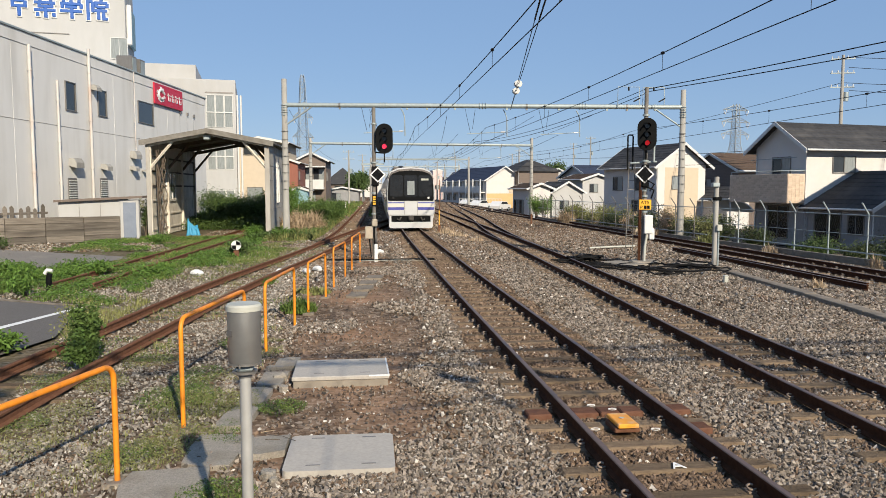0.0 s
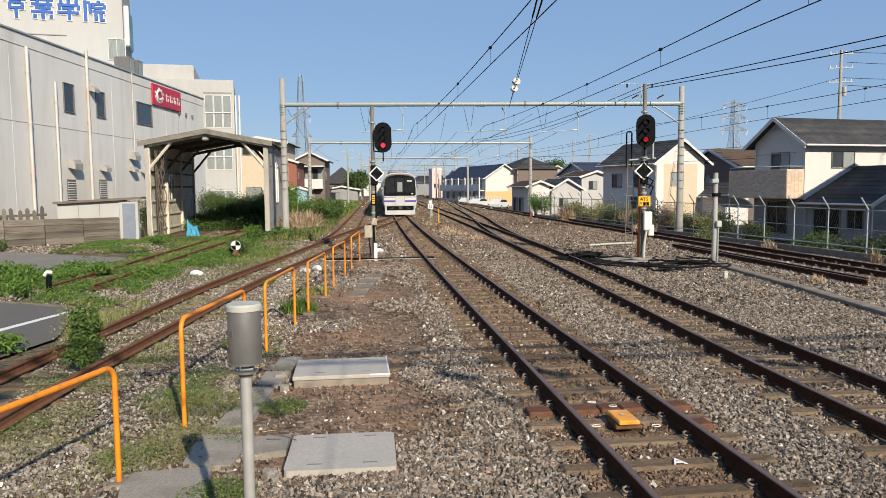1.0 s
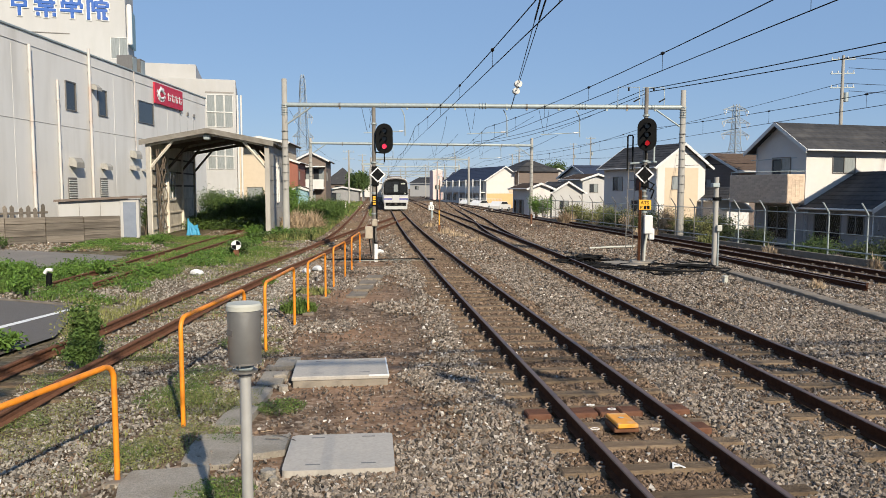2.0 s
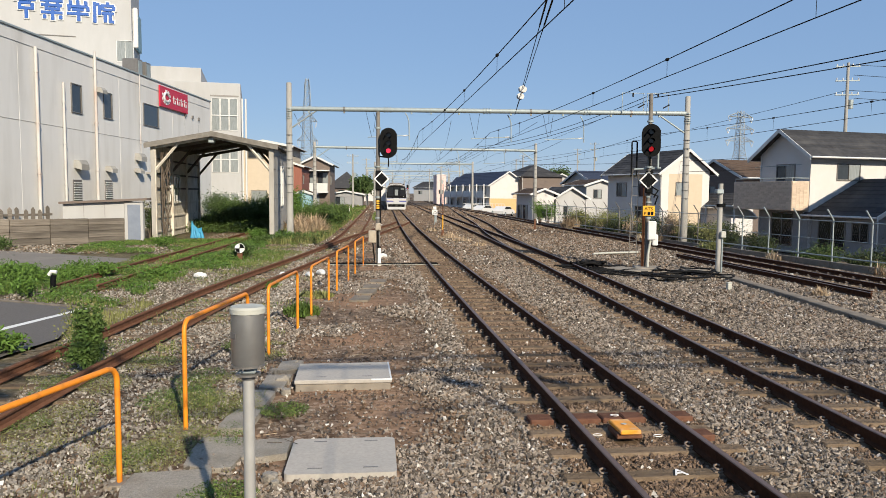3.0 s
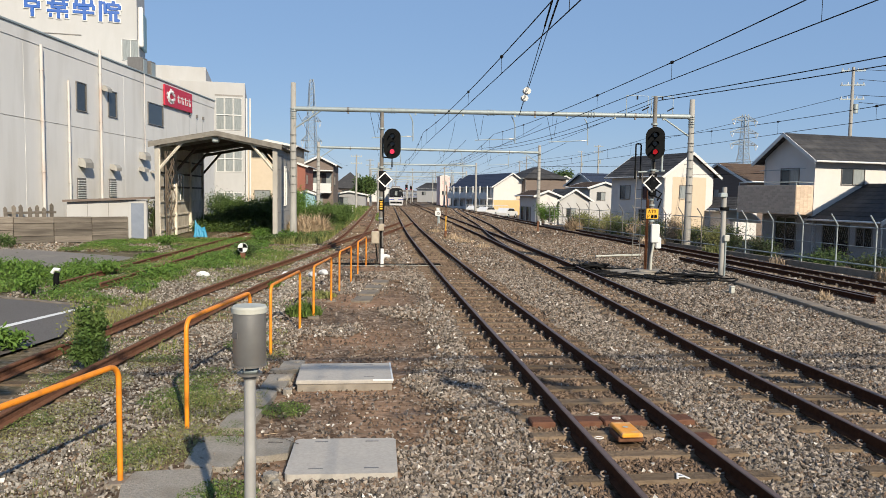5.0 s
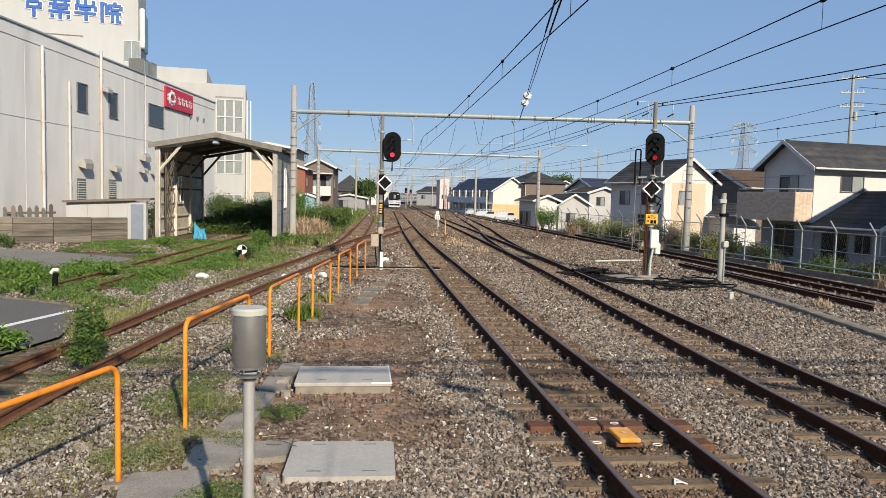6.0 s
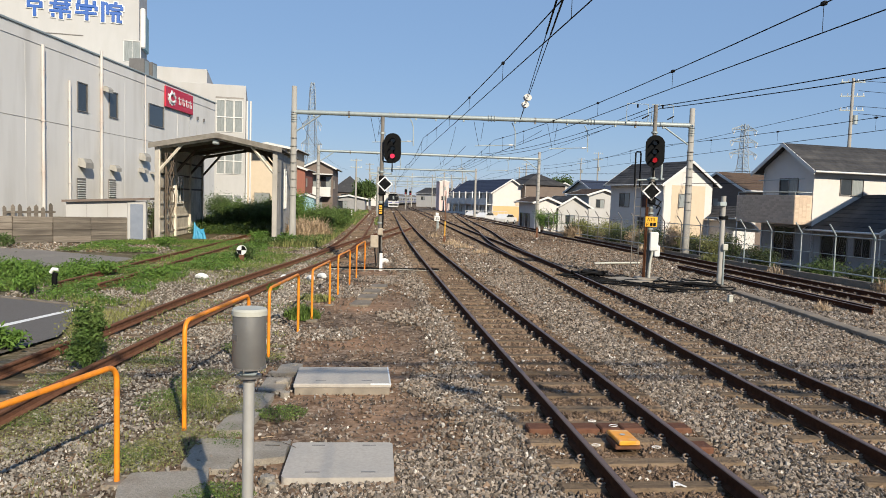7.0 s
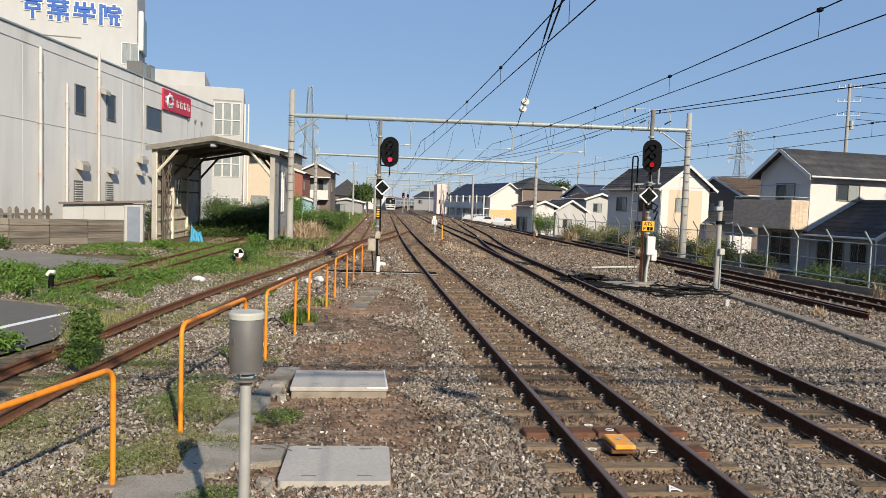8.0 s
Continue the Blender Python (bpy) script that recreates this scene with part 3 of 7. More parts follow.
def catenary(fx, spans, zc=5.25, zm=6.15, label="overhead contact line with messenger and droppers"):
    """Contact wire, messenger wire and droppers of one track, span by span."""
    for (y0, o0), (y1, o1) in spans:
        t = thing("catenary_span", pose(0, 0, 0), label, "overhead line", "overhead contact lines")
        a, c = (fx(y0) + o0, y0), (fx(y1) + o1, y1)
        con, mes = [], []
        for i in range(17):
            k = i / 16
            con.append((*lerp(a, c, k), zc))
            mes.append((*lerp(a, c, k), zm - 1.6 * k * (1 - k) if i not in (0, 16) else zm))
        part("contact_wire", Shape().tube(con, 0.0095, 5), M["wire"], t)
        part("messenger_wire", Shape().tube(mes, 0.0105, 5), M["wire"], t)
        for i in range(1, 16, 2):
            s = Shape().tube([con[i], mes[i]], 0.005, 4)
            p = mes[i]
            s.box(p[0] - 0.03, p[0] + 0.03, p[1] - 0.05, p[1] + 0.05, p[2] - 0.03, p[2] + 0.03, 0.01)
            part("dropper", s, M["wire"], t)


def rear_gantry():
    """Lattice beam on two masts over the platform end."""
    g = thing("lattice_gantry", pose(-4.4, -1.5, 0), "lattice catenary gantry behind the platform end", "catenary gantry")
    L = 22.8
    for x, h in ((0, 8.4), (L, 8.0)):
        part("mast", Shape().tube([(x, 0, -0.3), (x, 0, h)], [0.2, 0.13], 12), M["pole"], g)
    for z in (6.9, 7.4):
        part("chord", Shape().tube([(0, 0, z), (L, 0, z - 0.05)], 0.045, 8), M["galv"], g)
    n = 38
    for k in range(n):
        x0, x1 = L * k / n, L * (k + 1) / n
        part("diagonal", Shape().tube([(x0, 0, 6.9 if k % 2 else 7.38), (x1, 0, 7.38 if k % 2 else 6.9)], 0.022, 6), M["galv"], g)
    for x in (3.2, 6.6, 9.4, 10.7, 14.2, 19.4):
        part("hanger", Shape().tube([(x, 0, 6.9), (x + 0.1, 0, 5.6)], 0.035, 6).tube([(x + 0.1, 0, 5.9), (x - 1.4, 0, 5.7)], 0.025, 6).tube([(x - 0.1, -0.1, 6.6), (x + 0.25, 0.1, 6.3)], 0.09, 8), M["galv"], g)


def overhead():
    gantry(-3.98, 41.3, 17.45, 38.4, 7.2, 7.03, 8.6, 7.95, "galvanised tube gantry on two round concrete masts over the tracks")
    gantry(-4.62, 73, 17.35, 73, 7.05, 6.98, 7.55, 7.7, "farther galvanised tube gantry on concrete masts over the tracks")
    gantry(1.9, 112, 16.8, 112, 7.06, 7.1, 7.3, 7.5, "distant tube gantry on concrete masts over the tracks", bands=False)
    gantry(1.0, 150, 20.5, 150, 7.06, 7.1, 7.3, 7.5, "distant tube gantry on concrete masts over the tracks", bands=False)
    gantry(3.0, 190, 22.5, 190, 7.06, 7.1, 7.3, 7.5, "distant tube gantry on concrete masts over the tracks", bands=False)
    gantry(4.8, 232, 24.0, 232, 7.06, 7.1, 7.4, 7.6, "distant tube gantry on concrete masts over the tracks", bands=False)
    gantry(8.5, 275, 28.0, 275, 7.06, 7.1, 7.4, 7.6, "distant tube gantry on concrete masts over the tracks", bands=False)
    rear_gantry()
    ends = [-3.4, 39.8, 73, 112, 150, 190, 235]
    near = through_points([(2.64, -3.4), (3.05, 39.8), (3.95, 73), (5.1, 112), (6.2, 150), (7.3, 190), (9.0, 235)])
    mid = through_points([(6.26, -3.4), (6.92, 39.8), (8.5, 73), (9.8, 112), (10.9, 150), (12.1, 190), (13.9, 235)])
    for fx, o, zc, zm in ((near, 0.0, 5.2, 5.95), (mid, 0.0, 5.2, 5.96), (xthird, 0.1, 5.1, 5.9)):
        sp = [(y, o if k % 2 else -o) for k, y in enumerate(ends)]
        catenary(fx, list(zip(sp[:-1], sp[1:])), zc, zm)
    # feeders over the eastern mast, anchor wires with insulators, and wires farther on
    fl = "thick dark feeder cable over the eastern mast"
    wire("feeder_cable", (23.4, -3.4, 7.9), (15.4, 38.8, 7.98), 0.25, 0.022, label=fl)
    wire("feeder_cable", (26.9, -3.4, 7.9), (15.75, 38.8, 7.9), 0.25, 0.022, label=fl)
    wire("feeder_cable", (15.4, 38.8, 7.98), (11.6, 73, 7.3), 0.5, 0.018, label=fl)
    wire("feeder_cable", (15.75, 38.8, 7.9), (12.6, 73, 7.2), 0.5, 0.018, label=fl)
    wire("feeder_cable", (11.6, 73, 7.3), (12.5, 112, 7.2), 0.5, 0.018, label=fl)
    wire("feeder_cable", (12.6, 73, 7.2), (13.5, 112, 7.2), 0.5, 0.018, label=fl)
    for o in (0.0, 0.14):
        an = thing("anchor_wire", pose(0, 0, 0), "anchored overhead wire with white disc insulators", "overhead wire", "anchor wires")
        p, q = (0.5 + o * 1.6, -3.4, 6.75), (8.3, 40.0, 6.95)
        part("wire", Shape().tube([lerp(p, q, k / 10) for k in range(11)], 0.012, 5), M["wire"], an)
        part("thick_end", Shape().tube([lerp(p, q, 0.34), lerp(p, q, 0.50)], 0.022, 6), M["wire"], an)
        for k in (0.768, 0.820) if o else (0.764, 0.816):
            c = lerp(p, q, k)
            s = Shape()
            for j in (-0.12, 0, 0.12):
                s.tube([(c[0], c[1] + j - 0.015, c[2]), (c[0], c[1] + j + 0.015, c[2])], 0.13, 12)
            part("insulator", s, M["insul"], an, "white porcelain disc insulator")
    for x0, z0, x1, z1 in ((-3.6, 6.8, -4.2, 6.7), (9.6, 6.6, 10.2, 6.6), (12.9, 6.7, 13.2, 6.6), (0.6, 6.9, 3.4, 6.2), (4.8, 6.6, 8.0, 6.9), (11.0, 5.6, 12.5, 5.4), (5.4, 5.6, 6.4, 5.4)):
        wire("line_wire", (x0, 40, z0), (x1, 73, z1), 0.3, 0.010)
        wire("line_wire", (x1, 73, z1), (x1 + 1.5, 112, z1), 0.3, 0.010)


def registration_arms():
    """Drop tubes and pull-off arms with insulators that hold the wires under the gantries."""
    for y, xs in ((40.0, (2.3, 7.9, 12.0)), (73.0, (3.2, 9.3, 14.0)), (112.0, (4.4, 10.4, 15.0))):
        for x in xs:
            g = thing("registration_arm", pose(x, y, 0), "curved grey pull-off arm with insulator under the gantry", "pull-off arm", "pull-off arms")
            part("drop_tube", Shape().tube([(0, 0, 6.95), (0.12, 0, 6.75), (0.2, 0, 6.5), (0.22, 0, 5.5)], 0.03, 8), M["galv"], g)
            part("arm", Shape().tube([(0.22, 0, 5.75), (-2.0, 0, 5.62)], 0.022, 8), M["galv"], g)
            part("insulator", Shape().tube([(0.1, 0, 5.74), (-0.12, 0, 5.73)], 0.04, 10), M["insul"], g, "white insulator")
            part("steady_wire", Shape().tube([(-1.8, 0, 5.62), (-2.1, 0, 6.95)], 0.01, 5), M["wire"], g)
            part("steady_wire", Shape().tube([(-1.55, 0, 6.95), (-1.7, 0, 5.9)], 0.01, 5), M["wire"], g)
    for x in (14.6, 16.0):
        g = thing("feeder_bracket", pose(x, 38.7, 0), "small grey bracket frame with feeder insulators on the beam", "bracket", "feeder brackets")
        part("frame", Shape().tube([(-0.7, 0, 7.0), (-0.7, 0, 8.1), (0.5, 0, 8.1), (0.5, 0, 7.1)], 0.022, 6), M["galv"], g)
        part("insulator", Shape().tube([(0.1, -0.25, 7.3), (0.5, -0.1, 7.5)], 0.035, 10), M["wire"], g)
        part("hanger", Shape().tube([(-0.1, 0, 8.1), (-0.1, 0, 7.9)], 0.05, 8), M["wire"], g)


overhead()
registration_arms()


def platform():
    """The end of the station platform, on which the camera stands."""
    p = thing("station_platform", pose(0, 0, 0), "plain concrete end of a station platform", "platform", kind="structure")
    part("body", Shape().box(-2.5, 1.1, -60, 1.6, -0.1, 1.02, 0.03), M["concrete"], p)
    part("edge", Shape().box(0.7, 1.28, -60, 1.65, 1.02, 1.12, 0.02).box(-2.6, 0.7, -60, 1.65, 1.02, 1.12, 0.02), M["concrete"], p)


platform()


# ---- buildings ----
def window_on(parent, face, u, z, w, h, glass="glass", fr="frame", panes=2, depth=0.06):
    """A window on a wall: face maps local (u along the wall, out of the wall, up) to the building; frame, panes, sill."""
    win = part("window", Shape().box(u, u + w, -0.02, depth, z, z + 0.05, 0.008, at=face).box(u, u + w, -0.02, depth, z + h - 0.05, z + h, 0.008, at=face)
               .box(u, u + 0.05, -0.02, depth, z + 0.05, z + h - 0.05, 0.008, at=face).box(u + w - 0.05, u + w, -0.02, depth, z + 0.05, z + h - 0.05, 0.008, at=face), M[fr], parent)
    for k in range(panes):
        a, c = u + 0.05 + (w - 0.1) * k / panes, u + 0.05 + (w - 0.1) * (k + 1) / panes
        part("pane", Shape().box(a + 0.015, c - 0.015, -0.02, 0.012 + 0.01 * (k % 2), z + 0.07, z + h - 0.07, at=face), M[glass if k % 2 == 0 or glass != "glass" else "curtain"], win)
        if k:
            part("mullion", Shape().box(a - 0.02, a + 0.02, -0.02, depth - 0.01, z + 0.05, z + h - 0.05, 0.006, at=face), M[fr], win)
    return win


def face_of(side, w, d):
    """Local frames of the four walls of a w x d block whose corner is at 0, 0: u runs along the wall seen from outside, y outwards."""
    if side == "front":
        return Matrix(((1, 0, 0, 0), (0, -1, 0, 0), (0, 0, 1, 0), (0, 0, 0, 1)))
    if side == "left":
        return Matrix(((0, -1, 0, 0), (-1, 0, 0, d), (0, 0, 1, 0), (0, 0, 0, 1)))
    if side == "right":
        return Matrix(((0, 1, 0, w), (1, 0, 0, 0), (0, 0, 1, 0), (0, 0, 0, 1)))
    return Matrix(((-1, 0, 0, w), (0, 1, 0, d), (0, 0, 1, 0), (0, 0, 0, 1)))


def gable_house(m, w, d, eave, rise, wall, roof, label, windows=(), over=0.45, name="house", trim="framewhite", hip=0.0, group="", courses=9):
    """A house whose gable ends face local -y and +y; the ridge runs along y. Walls, two roof slopes with their courses, rakes, gutters, windows."""
    g = thing(name, m, label, "house", group)
    part("wall", Shape().prism([(0, 0), (w, 0), (w, eave), (w / 2, eave + (0 if hip else rise)), (0, eave)], d), M[wall], g)
    sl = rise / (w / 2)
    for sg in (-1, 1):
        rf = part("roof", Shape().add([(w / 2 + sg * (w / 2 + over), -over, eave - sl * over), (w / 2 + sg * (w / 2 + over), d + over, eave - sl * over), (w / 2, d + over - hip, eave + rise), (w / 2, -over + hip, eave + rise)], [(0, 1, 2, 3)]), M[roof], g)
        for k in range(courses):
            s = Shape()
            t0, t1 = k / courses, (k + 1) / courses
            xa, xc = (w / 2 + over) * (1 - t0), (w / 2 + over) * (1 - t1)
            za, zc = eave + rise - sl * xa, eave + rise - sl * xc
            ya0, yc0 = -over + hip * t0, -over + hip * t1
            ya1, yc1 = d + over - hip * t0, d + over - hip * t1
            q = [(w / 2 + sg * xa, ya0, za + 0.10), (w / 2 + sg * xa, ya1, za + 0.10), (w / 2 + sg * xc, yc1, zc + 0.075), (w / 2 + sg * xc, yc0, zc + 0.075)]
            lo = [(x, y, z - 0.09) for x, y, z in q]
            s.add(q + lo, [(0, 1, 2, 3), (7, 6, 5, 4), (0, 4, 5, 1), (1, 5, 6, 2), (2, 6, 7, 3), (3, 7, 4, 0)])
            part("roof_course", s, M[roof], rf)
        ex = w / 2 + sg * (w / 2 + over)
        part("gutter", Shape().tube([(ex + sg * 0.05, -over, eave - sl * over + 0.03), (ex + sg * 0.05, d + over, eave - sl * over + 0.03)], 0.06, 8), M[trim], g)
        if not hip:
            for yy in (-over - 0.03, d + over - 0.02):
                a, c = (w / 2, eave + rise), (ex, eave - sl * over)
                part("rake_board", Shape().prism([(a[0], a[1] - 0.14), (a[0], a[1] + 0.10), (c[0], c[1] + 0.10), (c[0], c[1] - 0.14)], 0.05, at=Matrix.Translation((0, yy, 0))), M[trim], g)
    if hip:
        for yy, sg in ((-over, 1), (d + over, -1)):
            q = [(-over, yy, eave - sl * over + 0.1), (w + over, yy, eave - sl * over + 0.1), (w / 2, yy + sg * hip, eave + rise + 0.1)]
            part("hip_roof", Shape().add(q + [(x, y, z - 0.1) for x, y, z in q], [(0, 1, 2), (5, 4, 3), (0, 3, 4, 1), (1, 4, 5, 2), (2, 5, 3, 0)]), M[roof], g)
    part("downpipe", Shape().tube([(0.06, -0.06, 0), (0.06, -0.06, eave - 0.1)], 0.035, 8), M[trim], g)
    for side, u, z, ww, h, *rest in windows:
        window_on(g, face_of(side, w, d), u, z, ww, h, *rest)
    return g


def east_houses():
    # corner house with a tiled balcony: ridge away to the east
    rz = 11.5
    ox, oy, zb = 25.7, 40.0, -0.75
    h = gable_house(pose(ox, oy, zb, 0, 0, rz - 90) @ pose(-4.0, 0, 0), 4.0, 9.5, 5.95, 1.35, "cream", "roof", "two-storey white house with dark slate roof and tiled balcony",
                    [("front", 1.35, 3.55, 1.5, 1.75), ("right", 1.9, 4.3, 1.75, 1.0), ("front", 1.1, 0.4, 1.7, 2.0, "trainglass")], over=0.55)
    part("lower_cladding", Shape().box(-0.02, 1.08, -0.03, -0.004, 0, 2.5, 0.01).box(2.84, 4.0, -0.03, -0.004, 0, 2.5, 0.01).box(1.08, 2.84, -0.03, -0.004, 0, 0.38, 0.01).box(1.08, 2.84, -0.03, -0.004, 2.43, 2.5, 0.01), M["greyrender"], h, "grey rendered lower storey")
    # balcony box with small tiles
    bal = part("balcony", Shape().box(-0.9, 3.98, -1.25, -0.02, 2.55, 2.75, 0.02).box(-0.9, 3.98, -1.25, -1.13, 2.75, 4.25, 0.01).box(3.86, 3.98, -1.13, -0.02, 2.75, 4.25, 0.01)
               .box(-0.9, -0.78, -1.13, -0.02, 2.75, 4.25, 0.01), M["tilebrick"], h, "brown tiled balcony parapet")
    tile = Shape().box(0, 0.262, -0.012, 0, 0, 0.112, 0.004).mesh("tile", M["tilebrick"])
    half = Shape().box(0, 0.128, -0.012, 0, 0, 0.112, 0.004).mesh("tile", M["tilebrick"])
    for r in range(14):
        zr, odd = 2.58 + 0.119 * r, r % 2
        for k in range(18 - odd):
            part("tile", tile, None, bal, m=pose(-0.9 + 0.135 * odd + 0.27 * k, -1.252, zr))
        if odd:
            part("tile", half, None, bal, m=pose(-0.9, -1.252, zr))
            part("tile", half, None, bal, m=pose(3.825, -1.252, zr))
        for k in range(4):
            part("tile", tile, None, bal, m=pose(3.982, -1.24 + 0.03 * odd + 0.27 * k, zr, 0, 0, 90))
    part("balcony_rail", Shape().tube([(-0.85, -1.19, 4.42), (3.9, -1.19, 4.42), (3.92, -0.05, 4.42)], 0.03, 8).tube([(-0.85, -1.19, 4.25), (-0.85, -1.19, 4.42)], 0.02, 6)
         .tube([(1.5, -1.19, 4.25), (1.5, -1.19, 4.42)], 0.02, 6).tube([(3.9, -1.19, 4.25), (3.9, -1.19, 4.42)], 0.02, 6), M["galv"], h, "grey metal handrail")
    part("drying_pole", Shape().tube([(0.2, -0.6, 5.15), (3.9, -0.6, 5.2)], 0.025, 6), M["galv"], h)
    # low wing in front of the long wall
    gable_house(pose(ox, oy, zb, 0, 0, rz) @ pose(0.15, -4.4, 0), 7.5, 4.3, 2.45, 1.9, "greyrender", "roof", "low grey house wing with a dark slate roof",
                [("left", 0.5, 0.35, 1.9, 1.75, "trainglass"), ("left", 2.8, 0.9, 1.1, 1.1, "trainglass")], over=0.4, name="house_wing")
    # neighbour to the south-east
    gable_house(pose(28.7, 25.4, -0.75, 0, 0, 11.5), 9.0, 6.8, 6.4, 2.2, "cream", "roof", "cream two-storey neighbouring house with a dark roof", [("front", 2, 3.4, 1.6, 1.2), ("left", 2, 3.4, 1.6, 1.2), ("left", 2, 0.6, 1.6, 1.6)])
    # cream house beyond the gantry mast
    ch = gable_house(pose(25.2, 60.3, -0.75, 0, 0, 14), 5.1, 8.0, 5.5, 1.75, "cream", "roof", "two-storey cream house with a buff panel and dark roof",
                [("front", 1.55, 3.3, 1.35, 1.2, "curtain"), ("left", 5.0, 3.2, 1.7, 1.2), ("left", 1.5, 3.2, 1.6, 1.3), ("left", 4.5, 0.5, 1.8, 1.9)], over=0.5)
    part("wall_panel", Shape().box(0.85, 4.35, -0.009, -0.004, 0.2, 5.2), M["buff"], ch, "buff rendered wall panel")
    gable_house(pose(30.6, 58.5, -0.75, 0, 0, 14), 2.4, 4.0, 2.6, 0.9, "cream", "roof", "low cream lean-to beside the cream house", over=0.4, name="house_extension")
    gable_house(pose(33.5, 72, -0.75, 0, 0, -76), 7.0, 8.0, 5.2, 1.6, "brown_siding", "roof_brown", "grey-brown house with a brown roof behind the others",
                [("front", 2.0, 3.2, 1.4, 1.1)])
    cp = thing("carport", pose(25.3, 48.2, -0.75, 0, 0, 12), "small carport with a curved white roof between the houses", "carport")
    arc = [(2.3 * math.sin(radians(a)), 1.55 + 1.15 * math.cos(radians(a))) for a in range(5, 80, 12)]
    part("roof", Shape().prism(arc + [(x * 0.97, z - 0.07) for x, z in arc[::-1]], 3.2), M["framewhite"], cp)
    for y in (0.1, 3.1):
        part("post", Shape().tube([(0.3, y, 0), (0.3, y, 2.6)], 0.045, 8), M["framewhite"], cp)
    # apartment block with balconies
    ap = gable_house(pose(21.95, 126, -0.75, 0, 0, 14), 7.0, 20, 5.05, 2.2, "cream", "roof_blue", "two-storey cream and ochre apartment block with balconies",
                     [("left", 0.8 + 3.2 * k, 0.5 + 2.6 * j, 1.7, 1.9) for k in range(6) for j in range(2)], over=0.5, name="apartment_house")
    part("ochre_band", Shape().box(-0.05, 7.05, -0.04, -0.005, 0, 2.55, 0.01), M["ochre"], ap, "ochre lower gable wall")
    part("lattice", Shape().box(4.4, 5.4, -0.07, -0.04, 2.7, 3.3, 0.01).box(5.6, 6.4, -0.07, -0.04, 2.7, 3.3, 0.01), M["buff"], ap)
    for j in (0, 1):
        for k in range(6):
            part("balcony", Shape().box(-1.1, -1.0, 0.3 + 3.25 * k, 3.3 + 3.25 * k, 0.2 + 2.6 * j, 1.2 + 2.6 * j, 0.02).box(-1.1, 0, 0.3 + 3.25 * k, 3.3 + 3.25 * k, 0.05 + 2.6 * j, 0.2 + 2.6 * j, 0.02), M["framewhite"], ap)
    for k in range(7):
        part("post", Shape().box(-1.15, -0.95, 0.1 + 3.25 * k, 0.3 + 3.25 * k, 0, 5.0, 0.02), M["framewhite"], ap)
    rl = thing("white_railing", pose(16.6, 121, -0.1, 0, 0, -20), "low white railing before the apartment block", "railing")
    for z in (0.35, 1.05):
        part("rail", Shape().tube([(0, 0, z), (7.0, 0, z)], 0.05, 6), M["framewhite"], rl)
    for k in range(15):
        part("post", Shape().tube([(0.5 * k, 0, 0), (0.5 * k, 0, 1.05)], 0.035, 6), M["framewhite"], rl)
    gable_house(pose(27.6, 126, -0.75, 0, 0, 12), 7.8, 9.0, 6.6, 1.9, "brown_siding", "roof", "house with a dark hipped roof behind the apartments", [("front", 2, 3.2, 1.6, 1.2)], hip=3.9)
    gable_house(pose(28.2, 101, -0.75, 0, 0, -78), 8.0, 11.0, 5.0, 1.5, "plaster_white", "roof_blue", "white house with a dark blue slate roof", [("right", 2, 3.0, 1.6, 1.1), ("right", 6, 3.0, 1.6, 1.1)])
    gable_house(pose(22.7, 85, -0.75, 0, 0, 10), 3.9, 5.0, 3.1, 1.1, "plaster_white", "roof", "small white gabled house beside the track", [("front", 1.0, 0.9, 1.2, 1.1)])
    gable_house(pose(19.7, 84, -0.75, 0, 0, 10), 2.7, 5.0, 3.5, 0.5, "cream", "roof_brown", "low cream shed with dark openings", [("left", 0.5, 0.1, 1.4, 2.0), ("left", 2.2, 0.1, 1.4, 2.0), ("front", 0.5, 0.6, 1.4, 1.4)])
    gable_house(pose(27.3, 88, -0.75, 0, 0, 12), 3.9, 5.0, 4.6, 0.6, "plaster_white", "roof_brown", "white two-storey house with a brown roof", [("front", 1.0, 2.9, 1.2, 1.1), ("left", 1.0, 2.9, 1.5, 1.1)])
    gable_house(pose(17.3, 172, -0.75, 0, 0, 5), 2.3, 4.0, 7.6, 0.3, "pink", "roof", "pale pink tower-like building in the distance", [("front", 0.5, 3.2, 1.2, 1.0)], over=0.06)
    for k, (x, y, rr, w) in enumerate([(33, 135, 15, 9), (30, 165, 60, 9), (38, 120, -60, 10), (36, 225, 20, 10), (42, 95, 30, 9), (36, 210, 0, 12), (28, 240, 50, 12), (45, 160, 10, 12)]):
        gable_house(pose(x, y, -0.75, 0, 0, rr), w, w + 2, 5.2, 2.0, ("plaster_white", "cream", "brown_siding")[k % 3], ("roof", "roof_blue", "roof_brown")[k % 3],
                    "distant two-storey house among the others", [("front", 2, 3, 1.6, 1.2), ("left", 2, 3, 1.6, 1.2)], courses=4, group="distant houses")


east_houses()


